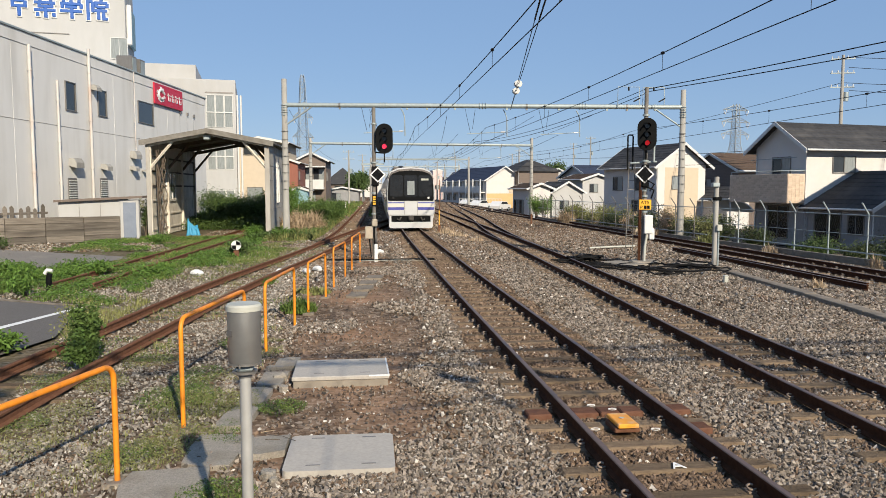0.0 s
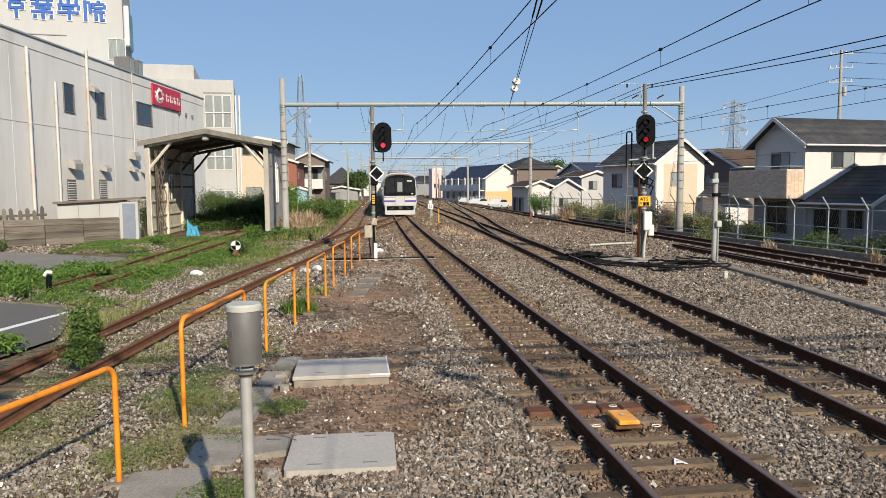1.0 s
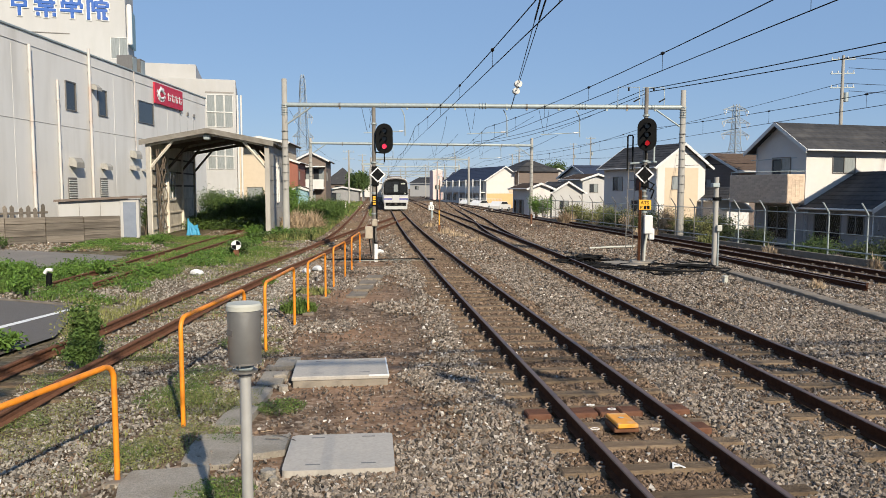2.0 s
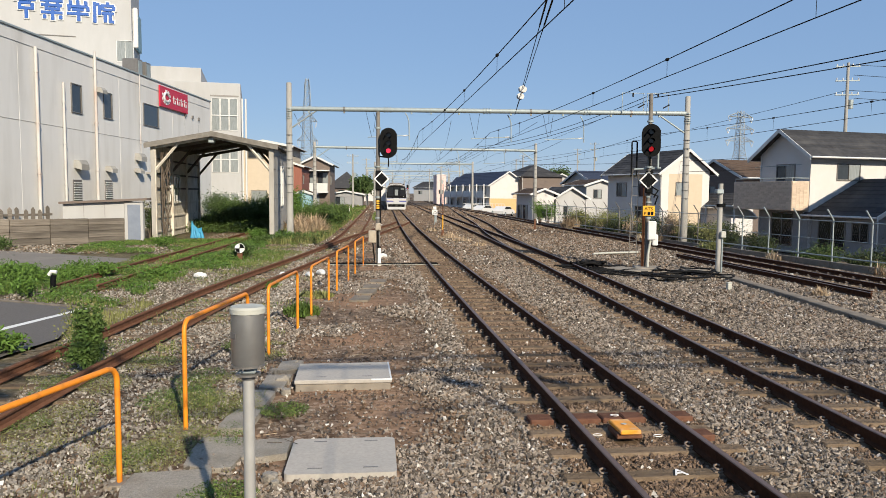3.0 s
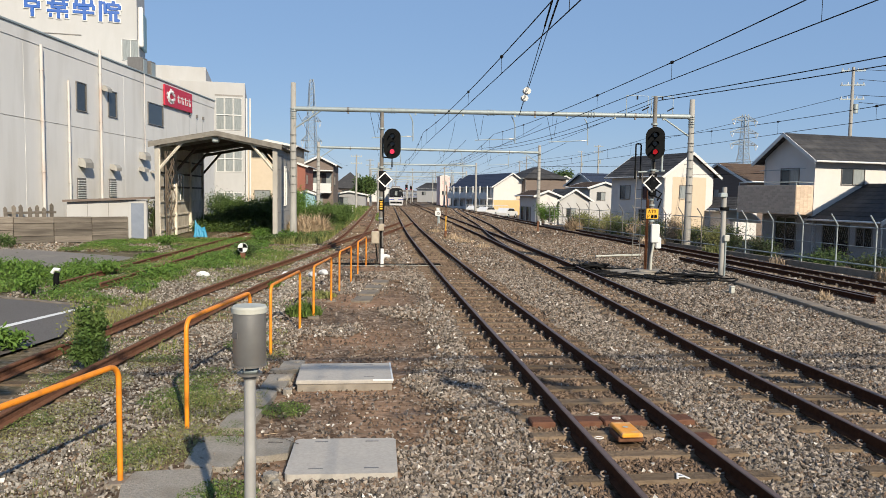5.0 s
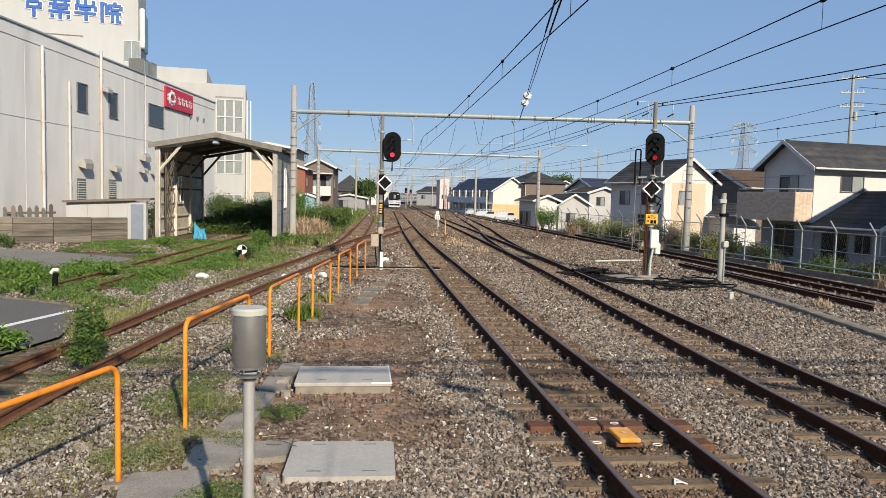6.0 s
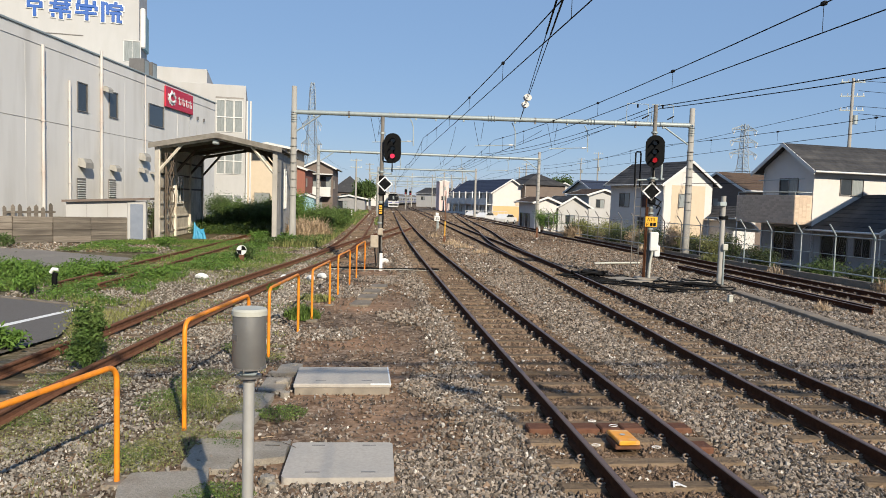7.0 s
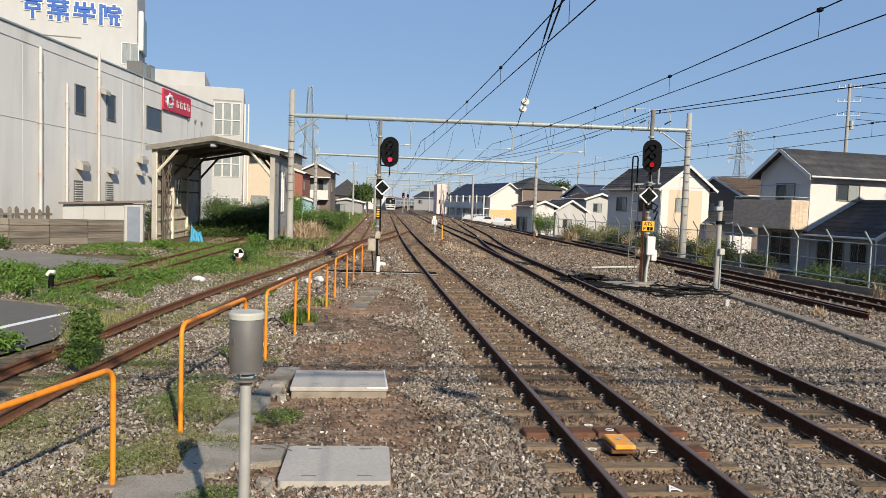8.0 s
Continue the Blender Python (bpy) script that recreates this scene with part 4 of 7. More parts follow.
def bank_building():
    """Long grey plastered building along the yard; local y runs along its wall to the far corner at 0, local x out of it."""
    L0, H = -44.0, 9.5
    m = pose(-13.9, 70, -0.549, 0, 0, -6.8) @ Matrix.Scale(1.207, 4)
    b = thing("office_building", m, "long grey plastered office building with stained walls", "building")
    part("wall", Shape().box(-9, 0, L0, 0, -0.2, H - 0.62, 0.01), M["plaster"], b)
    part("parapet", Shape().box(-9, 0.03, L0 - 0.04, 0.04, H - 0.62, H - 0.1, 0.01), M["plaster"], b)
    part("coping", Shape().box(-9, 0.09, L0 - 0.09, 0.09, H - 0.1, H, 0.02), M["galv"], b, "grey metal coping")
    part("string_course", Shape().box(-0.01, 0.012, L0, 0, 5.60, 5.625, 0.004), M["pole"], b, "dark horizontal joint")
    for u in (-24.9, -15.4, -7.6):
        part("joint", Shape().box(-0.01, 0.008, u, u + 0.025, 0, H - 0.62, 0.003), M["plaster"], b)
    face = Matrix(((0, 1, 0, 0), (1, 0, 0, 0), (0, 0, 1, 0), (0, 0, 0, 1)))
    for u, z, w, h, pn in ((-20.6, 6.4, 1.0, 1.42, 1), (-17.3, 6.45, 1.0, 1.4, 1), (-12.25, 6.55, 2.3, 1.33, 1)):
        window_on(b, face, u, z, w, h, "glass", "frame", pn, 0.06)
        part("reveal", Shape().box(u + w, u + w + 0.16, -0.02, 0.03, z, z + h, 0.01, at=face), M["framewhite"], b)
    for u, z, h in ((-20.65, 2.12, 1.05), (-17.35, 2.2, 1.0), (-10.75, 2.4, 0.8)):
        lv = part("louvre", Shape().box(u, u + 0.85, -0.02, 0.03, z, z + h, 0.01, at=face), M["frame"], b)
        for k in range(8):
            part("slat", Shape().box(u + 0.04, u + 0.81, 0.02, 0.07, z + 0.05 + (h - 0.1) * k / 8, z + 0.1 + (h - 0.1) * k / 8, 0.01, at=face), M["framewhite"], lv)
    for u, z, sz in ((-20.5, 3.65, 0.6), (-17.2, 3.6, 0.45), (-13.5, 4.35, 0.6), (-13.6, 3.65, 0.4), (-12.0, 3.6, 0.22), (-11.4, 3.6, 0.22), (-18.1, 7.65, 0.4)):
        part("vent_hood", Shape().prism([(0, 0.1), (0.02, sz * 0.8), (0.25, sz * 0.8), (0.38, sz * 0.45), (0.38, 0)], sz * 1.3, at=Matrix.Translation((0, u, z))), M["pole"], b, "grey metal vent hood")
    for u, z0, z1, r in ((-23.75, 0, 8.9, 0.075), (-21.5, 0, 7.7, 0.06), (-18.35, 0, 9.7, 0.075), (-12.95, 4.8, 9.4, 0.03)):
        s = Shape().tube([(0.13, u, z0), (0.13, u, z1)], r, 10)
        for k in range(4):
            zz = z0 + (z1 - z0) * (k + 0.5) / 4
            s.tube([(0.13, u, zz), (0.13, u, zz + 0.07)], r + 0.025, 10)
        part("drainpipe", s, M["pipe"], b, "pale rust-stained vertical drainpipe")
    for u in (-5.4, -4.0, -2.7):
        part("wall_stub", Shape().box(-0.01, 0.12, u, u + 0.15, 7.75, 7.98, 0.02), M["frame"], b)
        part("rain_stain_strip", Shape().box(-0.01, 0.006, u + 0.02, u + 0.1, 6.4, 7.75, 0.002), M["plaster_white"], b)
    # red bank sign with plain white shapes
    sg = thing("wall_sign", m @ pose(0.05, -9.95, 7.95), "red wall sign with white emblem and bars", "sign")
    part("board", Shape().box(0, 0.1, 0, 4.85, 0, 1.3, 0.015), M["red"], sg)
    s = Shape()
    for k in range(10):
        a = 2 * math.pi * k / 10
        if not 0.3 < a < 1.2:
            s.box(-0.01, 0.02, -0.09, 0.09, 0.30, 0.48, 0.01, at=Matrix.Translation((0.105, 1.0, 0.65)) @ Matrix.Diagonal((1, 1.5, 1, 1)) @ Matrix.Rotation(a, 4, "X"))
    s.tube([(0.1, 1.0 + 0.42 * math.cos(a), 0.65 + 0.28 * math.sin(a)) for a in np.linspace(0.6, 5.4, 12)], 0.1, 6)
    part("emblem", s, M["white"], sg, "white cog-shaped emblem")
    for k in range(4):
        u = 2.05 + 0.66 * k
        part("bar", Shape().box(0.1, 0.125, u, u + 0.55, 0.72, 0.78, 0.01).box(0.1, 0.125, u + 0.14, u + 0.24, 0.4, 0.88, 0.01).box(0.1, 0.125, u + 0.14, u + 0.52, 0.38, 0.45, 0.01).box(0.1, 0.125, u + 0.42, u + 0.52, 0.4, 0.62, 0.01), M["white"], sg, "plain white bars")
    # rooftop plant
    for u, w in ((-12.4, 0.75), (-11.2, 0.75)):
        ac = thing("rooftop_air_conditioner", m @ pose(-0.6, u, 8.8) @ pose(0, 0, 0.55), "grey rooftop air conditioner unit behind the parapet", "air conditioner")
        part("case", Shape().box(-0.5, 0.4, 0, w, 0, 1.1, 0.03), M["frame"], ac)
        part("grille", Shape().box(0.4, 0.42, 0.1, w - 0.1, 0.2, 1.0, 0.01), M["galv"], ac)
    # white stair tower with a large sign
    tw = thing("stair_tower", pose(-18.85, 64, 0, 0, 0, 9), "white plastered tower with blue signboard above the roofs", "building")
    part("wall", Shape().box(-16, 0, 0, 5, 0, 21, 0.03), M["plaster_white"], tw)
    part("ledge", Shape().box(-16, -4.2, -0.06, 0, 15.0, 15.07, 0.01), M["frame"], tw)
    window_on(tw, face_of("front", 0, 5), -1.2, 13.2, 1.35, 1.75, "curtain", "framewhite", 2)
    part("side_sign", Shape().box(0.0, 0.25, 0.9, 4.3, 14.6, 17.7, 0.1), M["bluesheet"], tw, "pale blue side sign")
    part("side_sign_edge", Shape().box(0.0, 0.4, 0.6, 0.9, 14.5, 17.8, 0.1), M["white"], tw)
    # per shape: level bars (left, right, height) and upright bars (place, low, high), as shares of the plate
    shapes = ((((0.05, 0.95, 0.86), (0.25, 0.75, 0.70), (0.25, 0.75, 0.44)), ((0.46, 0.02, 0.44), (0.46, 0.86, 1.0), (0.20, 0.44, 0.72), (0.72, 0.44, 0.72))),
              (((0.02, 0.98, 0.88), (0.05, 0.95, 0.66), (0.20, 0.80, 0.48), (0.04, 0.96, 0.30)), ((0.24, 0.76, 1.0), (0.68, 0.76, 1.0), (0.20, 0.48, 0.74), (0.46, 0.0, 0.48), (0.72, 0.48, 0.74), (0.12, 0.06, 0.2), (0.80, 0.06, 0.2))),
              (((0.05, 0.95, 0.68), (0.24, 0.76, 0.52), (0.03, 0.97, 0.32)), ((0.12, 0.82, 0.98), (0.44, 0.80, 1.0), (0.78, 0.82, 0.98), (0.06, 0.52, 0.70), (0.86, 0.52, 0.70), (0.46, 0.02, 0.5))),
              (((0.05, 0.34, 0.86), (0.40, 0.97, 0.80), (0.50, 0.88, 0.60), (0.42, 0.96, 0.42), (0.76, 0.97, 0.02)), ((0.05, 0.0, 0.98), (0.26, 0.40, 0.86), (0.62, 0.86, 1.0), (0.50, 0.04, 0.42), (0.72, 0.02, 0.42), (0.40, 0.64, 0.80), (0.88, 0.64, 0.80))))
    for k, (level, upright) in enumerate(shapes):
        x, w = -8.65 + 1.9 * k, 1.72
        boxes = [(x + a * w, x + c * w, 16.2 + 1.6 * z, 16.44 + 1.6 * z, 0.0) for a, c, z in level] + [(x + a * w, x + a * w + 0.26, 16.2 + 1.6 * lo, 16.3 + 1.6 * hi, 0.004) for a, lo, hi in upright]
        for x0, x1, z0, z1, d in boxes:
            plate = part("sign_outline", Shape().box(x0 - 0.075, x1 + 0.075, -0.10 - d, -0.02, z0 - 0.075, z1 + 0.075, 0.03), M["white"], tw, "white raised outline of a blue bar")
            part("bar", Shape().box(x0, x1, -0.16 - d, -0.09, z0, z1, 0.03), M["blue"], plate, "plain blue bar")
    # white office block farther along
    wb = thing("white_building", pose(-21.5, 77.3, 0, 0, 0, 8), "white office block with tall windows and balconies", "building")
    part("wall", Shape().box(0, 9.1, 0, 14, 0, 13.75, 0.03), M["plaster_white"], wb)
    part("upper_wall", Shape().box(-6, 5.2, 1.0, 14, 13.75, 15.3, 0.03), M["plaster_white"], wb)
    part("window_recess", Shape().box(6.1, 8.9, -0.02, 0, 12.35, 12.5, 0.004), M["frame"], wb)
    for z, h in ((8.9, 3.3), (4.6, 2.9), (0.6, 1.9)):
        for k in range(3):
            window_on(wb, face_of("front", 9.1, 14), 6.2 + 0.88 * k, z, 0.84, h, "curtain", "framewhite", 1)
        part("transom", Shape().box(6.2, 8.8, -0.09, -0.03, z + h * 0.45, z + h * 0.45 + 0.1, 0.01), M["framewhite"], wb)
    for x in (9.25, 9.6):
        part("drainpipe", Shape().tube([(x, -0.05, 0), (x, -0.05, 12.2)], 0.1, 8), M["framewhite"], wb)


bank_building()


def west_houses():
    gable_house(pose(-13.2, 81, 0, 0, 0, -3), 5.4, 9, 7.6, 0.5, "beige", "roof", "beige two-storey house behind the shed", [("front", 1.0, 6.2, 1.8, 1.2), ("front", 1.3, 1.2, 1.7, 1.6, "curtain")], over=0.5)
    gable_house(pose(-8.6, 84, 0, 0, 0, -2), 1.85, 8, 5.6, 0.3, "redsiding", "roof_brown", "narrow house with rusty red corrugated walls", [("right", 1.0, 3.6, 0.9, 1.0)], over=0.3)
    h = gable_house(pose(-7.9, 97, 0, 0, 0, -2), 3.7, 9, 6.4, 0.9, "brown_siding", "roof_brown", "brown two-storey house with a white balcony", [("front", 0.4, 3.5, 1.5, 1.7), ("front", 2.1, 3.5, 1.4, 1.7), ("front", 0.6, 0.4, 1.8, 1.8), ("right", 1, 3.6, 1.6, 1.2)])
    part("balcony", Shape().box(-0.5, 3.5, -1.3, -1.2, 2.8, 3.8, 0.02).box(-0.5, 3.5, -1.3, 0, 2.55, 2.8, 0.02), M["framewhite"], h, "white balcony front")
    part("canopy", Shape().box(-0.6, 3.7, -1.5, 0.0, 5.35, 5.5, 0.02), M["framewhite"], h)
    gable_house(pose(-7.1, 79, 0, 0, 0, -2), 1.75, 4, 2.5, 0.3, "bluesheet", "roof_brown", "lean-to shed of faded blue sheets", over=0.2, name="lean_to")
    gable_house(pose(-6.9, 152, 0, 0, 0, -2), 7.0, 8, 3.9, 3.0, "brown_siding", "roof", "house with a dark pyramid roof", [("front", 2, 1.8, 3.0, 1.4)], hip=4.4)
    gable_house(pose(-5.6, 128, 0, 0, 0, -2), 5.6, 5, 2.4, 0.5, "greyrender", "redsiding", "low grey building with a red roof edge", [("front", 1, 0.5, 1.6, 1.4)])
    for k, (x, y, rr, w) in enumerate([(-14, 215, -5, 9), (-16, 190, 10, 10), (-18, 130, 0, 10), (-4, 230, 0, 12), (-22, 170, 20, 12)]):
        gable_house(pose(x, y, 0, 0, 0, rr), w, w, 4.2, 1.6, ("plaster_white", "cream")[k % 2], ("roof", "roof_brown")[k % 2], "distant low house among the others", [("front", 2, 1.0, 1.6, 1.2)], courses=4, group="distant houses")


west_houses()


def engine_shed():
    """Open-ended shed over the siding: slate-board walls, timber portal frames with knee braces, shallow gable roof."""
    w, d, e, r = 6.45, 11.0, 5.15, 0.62
    g = thing("engine_shed", pose(-11.3, 41.3, 0, 0, 0, 0.3), "open weathered grey shed with timber frames over a siding", "shed")
    wl = part("side_wall", Shape().box(0.0, 0.10, 0.1, d, 1.9, e, 0.01).box(0.0, 0.1, 0.1, d, 0, 1.9, 0.01), M["shedwood"], g, "cream timber side wall with battens")
    wr = part("side_wall", Shape().box(w - 0.12, w, 0.1, d, 0, e - 0.1, 0.01), M["shed"], g, "grey slate-board side wall")
    for k in range(6):
        # upper battens in the dark tone paint the shade below the roof
        part("batten", Shape().box(0.1, 0.16, 0.1, d, 0.35 + 0.8 * k, 0.45 + 0.8 * k, 0.01), M["shedwood"] if k < 3 else M["shadewood"], wl)
        part("board_joint", Shape().box(w, w + 0.02, 0.1, d, 0.7 + 0.8 * k, 0.73 + 0.8 * k, 0.004), M["shed"], wr)
    window_on(g, Matrix(((0, 1, 0, 0.1), (1, 0, 0, 0), (0, 0, 1, 0), (0, 0, 0, 1))), 3.4, 1.9, 2.2, 1.7, "curtain", "framewhite", 3, 0.08)
    window_on(g, Matrix(((0, 1, 0, w), (1, 0, 0, 0), (0, 0, 1, 0), (0, 0, 0, 1))), 3.6, 1.8, 1.0, 2.4, "curtain", "framewhite", 1, 0.08)
    for x in (0.12, w - 0.12):
        for k, yy in enumerate((0.0, d / 3, 2 * d / 3, d)):
            part("post", Shape().box(x - 0.12, x + 0.12, yy - 0.1, yy + 0.1, 0, e, 0.015), M["shedwood"], g)
    for yy in (0.0, d / 3, 2 * d / 3, d):
        # inner frames are darkened to stand for the shed's inner shade
        mt = M["shedwood"] if yy == 0 else M["shadewood"]
        for sg in (-1, 1):
            a, c = (w / 2, e + r - 0.06), (w / 2 + sg * (w / 2), e - 0.06)
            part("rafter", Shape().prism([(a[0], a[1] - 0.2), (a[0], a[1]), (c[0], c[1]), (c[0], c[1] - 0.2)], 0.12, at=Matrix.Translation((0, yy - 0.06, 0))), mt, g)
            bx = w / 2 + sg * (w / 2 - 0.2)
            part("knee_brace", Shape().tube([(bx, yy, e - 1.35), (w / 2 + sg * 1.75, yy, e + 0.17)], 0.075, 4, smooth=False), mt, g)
    for sg in (-1, 1):
        s = Shape()
        for k in range(14):
            y0 = -0.35 + (d + 0.7) * k / 14
            y1 = y0 + (d + 0.7) / 14 - 0.01
            a, c = (w / 2, e + r), (w / 2 + sg * (w / 2 + 0.28), e - 0.05)
            q = [(a[0], y0, a[1]), (a[0], y1, a[1]), (c[0], y1, c[1]), (c[0], y0, c[1])]
            s.add(q + [(x, y, z + 0.07) for x, y, z in q], [(3, 2, 1, 0), (4, 5, 6, 7), (0, 1, 5, 4), (1, 2, 6, 5), (2, 3, 7, 6), (3, 0, 4, 7)])
        part("roof", s, M["shedroof"], g)
        part("fascia", Shape().prism([(w / 2, e + r - 0.16), (w / 2, e + r + 0.11), (w / 2 + sg * (w / 2 + 0.28), e + 0.06), (w / 2 + sg * (w / 2 + 0.28), e - 0.22)], 0.06, at=Matrix.Translation((0, -0.42, 0))), M["shedroof"], g, "dark weathered fascia board")
    part("corner_board", Shape().box(-0.02, 0.2, -0.14, -0.1, 0, e, 0.01), M["shed"], g)
    part("corner_board", Shape().box(w - 0.24, w + 0.02, -0.14, -0.1, 0, e, 0.01), M["shed"], g)
    part("lamp_box", Shape().box(w / 2 - 0.25, w / 2 + 0.1, -0.1, 0.3, e + 0.12, e + 0.42, 0.05), M["galv"], g)
    return g


engine_shed()


def kiosk():
    """Low white hut with a grey-blue side door under a sloping flat roof; a low wall of weathered planks and an old picket fence."""
    k = thing("storage_hut", pose(-15.9, 40.5, 0, 0, 0, 2), "low white storage hut with a flat brown roof", "hut")
    part("wall", Shape().prism([(0.28, 0), (3.35, 0), (3.35, 2.11), (0.28, 1.93)], 1.6), M["plaster_white"], k)
    for x in (1.3, 2.35):
        part("panel_joint", Shape().box(x, x + 0.02, -0.006, 0, 0.2, 1.95, 0.002), M["frame"], k)
    part("roof", Shape().prism([(0.14, 1.93), (4.55, 2.15), (4.55, 2.27), (0.14, 2.05)], 1.9, at=Matrix.Translation((0, -0.25, 0))), M["brown_siding"], k)
    part("side_annex", Shape().box(3.352, 4.3, -0.06, 0.28, 0, 2.06, 0.02), M["plaster_white"], k, "white-framed annex")
    part("door", Shape().box(3.52, 4.16, -0.10, -0.06, 0.05, 1.92, 0.01), M["greydoor"], k, "grey-blue sheet door")
    f = thing("plank_wall", pose(-17.9, 35.5, 0, 0, 0, 35), "low retaining wall of dark weathered planks", "plank wall")
    q = random.Random(31)
    for i in range(4):
        for j in range(4):
            x0 = 1.73 * i
            part("plank", Shape().box(x0, x0 + 1.71, -0.05, 0.05, 0.0 + 0.318 * j, 0.312 + 0.318 * j, 0.015), M["plank"], f, m=pose(0, q.uniform(-0.03, 0.03), -0.03 * (i == 3) + q.uniform(0, 0.006), 0, q.uniform(-0.3, 0.3), 0))
    for i in range(5):
        part("stake", Shape().box(-0.06 + 1.73 * i, 0.06 + 1.73 * i, 0.09, 0.2, -0.2, 1.22, 0.01), M["plank"], f)
    # dark board added behind the planks to keep their gaps dark
    part("backing_board", Shape().box(0.06, 6.86, 0.055, 0.085, 0.0, 1.2, 0.01), M["shadewood"], f)
    pf = thing("picket_fence", pose(-18.3, 37.1, 0, 0, 0, 60), "dark old picket fence below the grey building", "fence")
    for i in range(10):
        hh = 1.72 + q.uniform(-0.12, 0.12)
        part("picket", Shape().prism([(0, 0), (0.2, 0), (0.2, hh - 0.1), (0.1, hh + 0.03), (0, hh - 0.06)], 0.05), M["plank"], pf, m=pose(0.42 * i, 0, 0, 0, q.uniform(-2, 2), 0))
    for z in (0.6, 1.32):
        part("rail", Shape().box(-0.1, 4.2, 0.05, 0.12, z, z + 0.12, 0.01), M["plank"], pf)
    part("board", Shape().box(0, 4.2, 0.12, 0.16, 0, 1.0, 0.01), M["plank"], pf)


kiosk()


# ---- the train ----
CAR_LEN, CAR_PITCH, CARS = 19.5, 20.0, 11
BODY = [(-1.40, 0.62), (-1.475, 1.0), (-1.475, 2.35), (-1.43, 3.05), (-1.25, 3.42), (-0.8, 3.62), (0, 3.68), (0.8, 3.62), (1.25, 3.42), (1.43, 3.05), (1.475, 2.35), (1.475, 1.0), (1.40, 0.62)]


def raised(z):
    """The roof line above the window band."""
    return z + 0.10 * max(z - 2.4, 0)


BODY = [(x, raised(z)) for x, z in BODY]


def train_car(cab):
    """One commuter car; local y runs forwards, the tail end is at y = 0; z = 0 at the rail head."""
    c = thing("train_car", pose(0, 0, 0), "tail car of a silver commuter train with blue and cream stripes" if cab else "silver commuter train car with blue and cream stripes", "train", "cars of the train")
    n = len(BODY)
    lo = [i for i in range(n) if BODY[i][1] <= 3.06]
    s = Shape()
    v = [(x, y, z) for y in (0.12 if cab else 0.0, CAR_LEN) for x, z in BODY]
    fs, ms = [], []
    for i in range(n):
        j = (i + 1) % n
        fs.append((i, j, n + j, n + i))
        ms.append(1 if BODY[i][1] > 3.0 and BODY[j][1] > 3.0 else 0)
    for q, k in zip(fs, ms):
        s.add([v[a] for a in q], [(0, 1, 2, 3)], k, k == 1)
    s.add(v[:n], [list(range(n))[::-1]], 0)
    s.add(v[n:], [list(range(n))], 0)
    part("body", s, [M["train"], M["trainroof"]], c, "stainless steel car body")
    for sg in (-1, 1):
        x = sg * 1.479
        part("blue_stripe", Shape().box(x, x + sg * 0.006, 0.15, CAR_LEN - 0.1, 1.12, 1.30), M["trainblue"], c)
        part("cream_stripe", Shape().box(x, x + sg * 0.005, 0.15, CAR_LEN - 0.1, 1.30, 1.50), M["traincream"], c)
        for k in range(4):
            y0 = 2.2 + 4.75 * k
            dr = part("door", Shape().box(x, x + sg * 0.012, y0, y0 + 1.3, 0.72, 2.62, 0.005), M["train"], c)
            for q in (0.12, 0.72):
                part("door_window", Shape().box(x + sg * 0.01, x + sg * 0.02, y0 + q, y0 + q + 0.46, 1.62, 2.45, 0.004), M["glass"], dr)
            if k < 3:
                part("window", Shape().box(x, x + sg * 0.015, y0 + 1.75, y0 + 4.3, 1.65, 2.5, 0.005), M["glass"], c)
        if cab:
            part("cab_door_window", Shape().box(x, x + sg * 0.015, 0.75, 1.25, 1.7, 2.4, 0.005), M["glass"], c)
    part("roof_unit", Shape().box(-0.95, 0.95, 7.5, 11.5, 3.7, 4.05, 0.12), M["trainroof"], c, "grey rooftop air conditioning unit")
    part("underframe", Shape().box(-1.15, 1.15, 1.2, CAR_LEN - 1.2, 0.28, 0.63, 0.05), M["under"], c)
    for y in (2.9, CAR_LEN - 2.9):
        b = part("bogie", Shape().box(-0.95, -0.8, y - 1.5, y + 1.5, 0.35, 0.62, 0.04).box(0.8, 0.95, y - 1.5, y + 1.5, 0.35, 0.62, 0.04).box(-0.9, 0.9, y - 0.3, y + 0.3, 0.4, 0.6, 0.04), M["under"], c)
        for yy in (y - 1.05, y + 1.05):
            part("wheelset", Shape().tube([(-0.60, yy, 0.43), (-0.48, yy, 0.43)], 0.43, 16).tube([(0.48, yy, 0.43), (0.60, yy, 0.43)], 0.43, 16).tube([(-0.5, yy, 0.43), (0.5, yy, 0.43)], 0.08, 8), M["under"], b)
    if cab:
        # moulded front: rounded white shell, black windscreen band, stripes, skirt
        front = [(-1.38, 0.80), (-1.475, 1.05), (-1.475, 2.4), (-1.42, 3.05), (-1.2, 3.38), (-0.75, 3.54), (0, 3.6), (0.75, 3.54), (1.2, 3.38), (1.42, 3.05), (1.475, 2.4), (1.475, 1.05), (1.38, 0.80)]
        front = [(x, raised(z)) for x, z in front]
        k = len(front)
        s = Shape()
        rings = [(0.13, 1.0), (-0.06, 1.0), (-0.15, 0.975), (-0.17, 0.93)]
        vv = []
        for y, f in rings:
            vv += [(x * f, y, 2.1 + (z - 2.1) * f) for x, z in front]
        for i in range(len(rings) - 1):
            for j in range(k):
                j2 = (j + 1) % k
                s.add([vv[i * k + j], vv[i * k + j2], vv[(i + 1) * k + j2], vv[(i + 1) * k + j]], [(0, 1, 2, 3)], 1 if front[j][1] + front[j2][1] > 6.1 else 0, True)
        s.add(vv[-k:], [list(range(k))])
        part("front_shell", s, [M["trainfront"], M["trainroof"]], c, "pale grey moulded cab front")

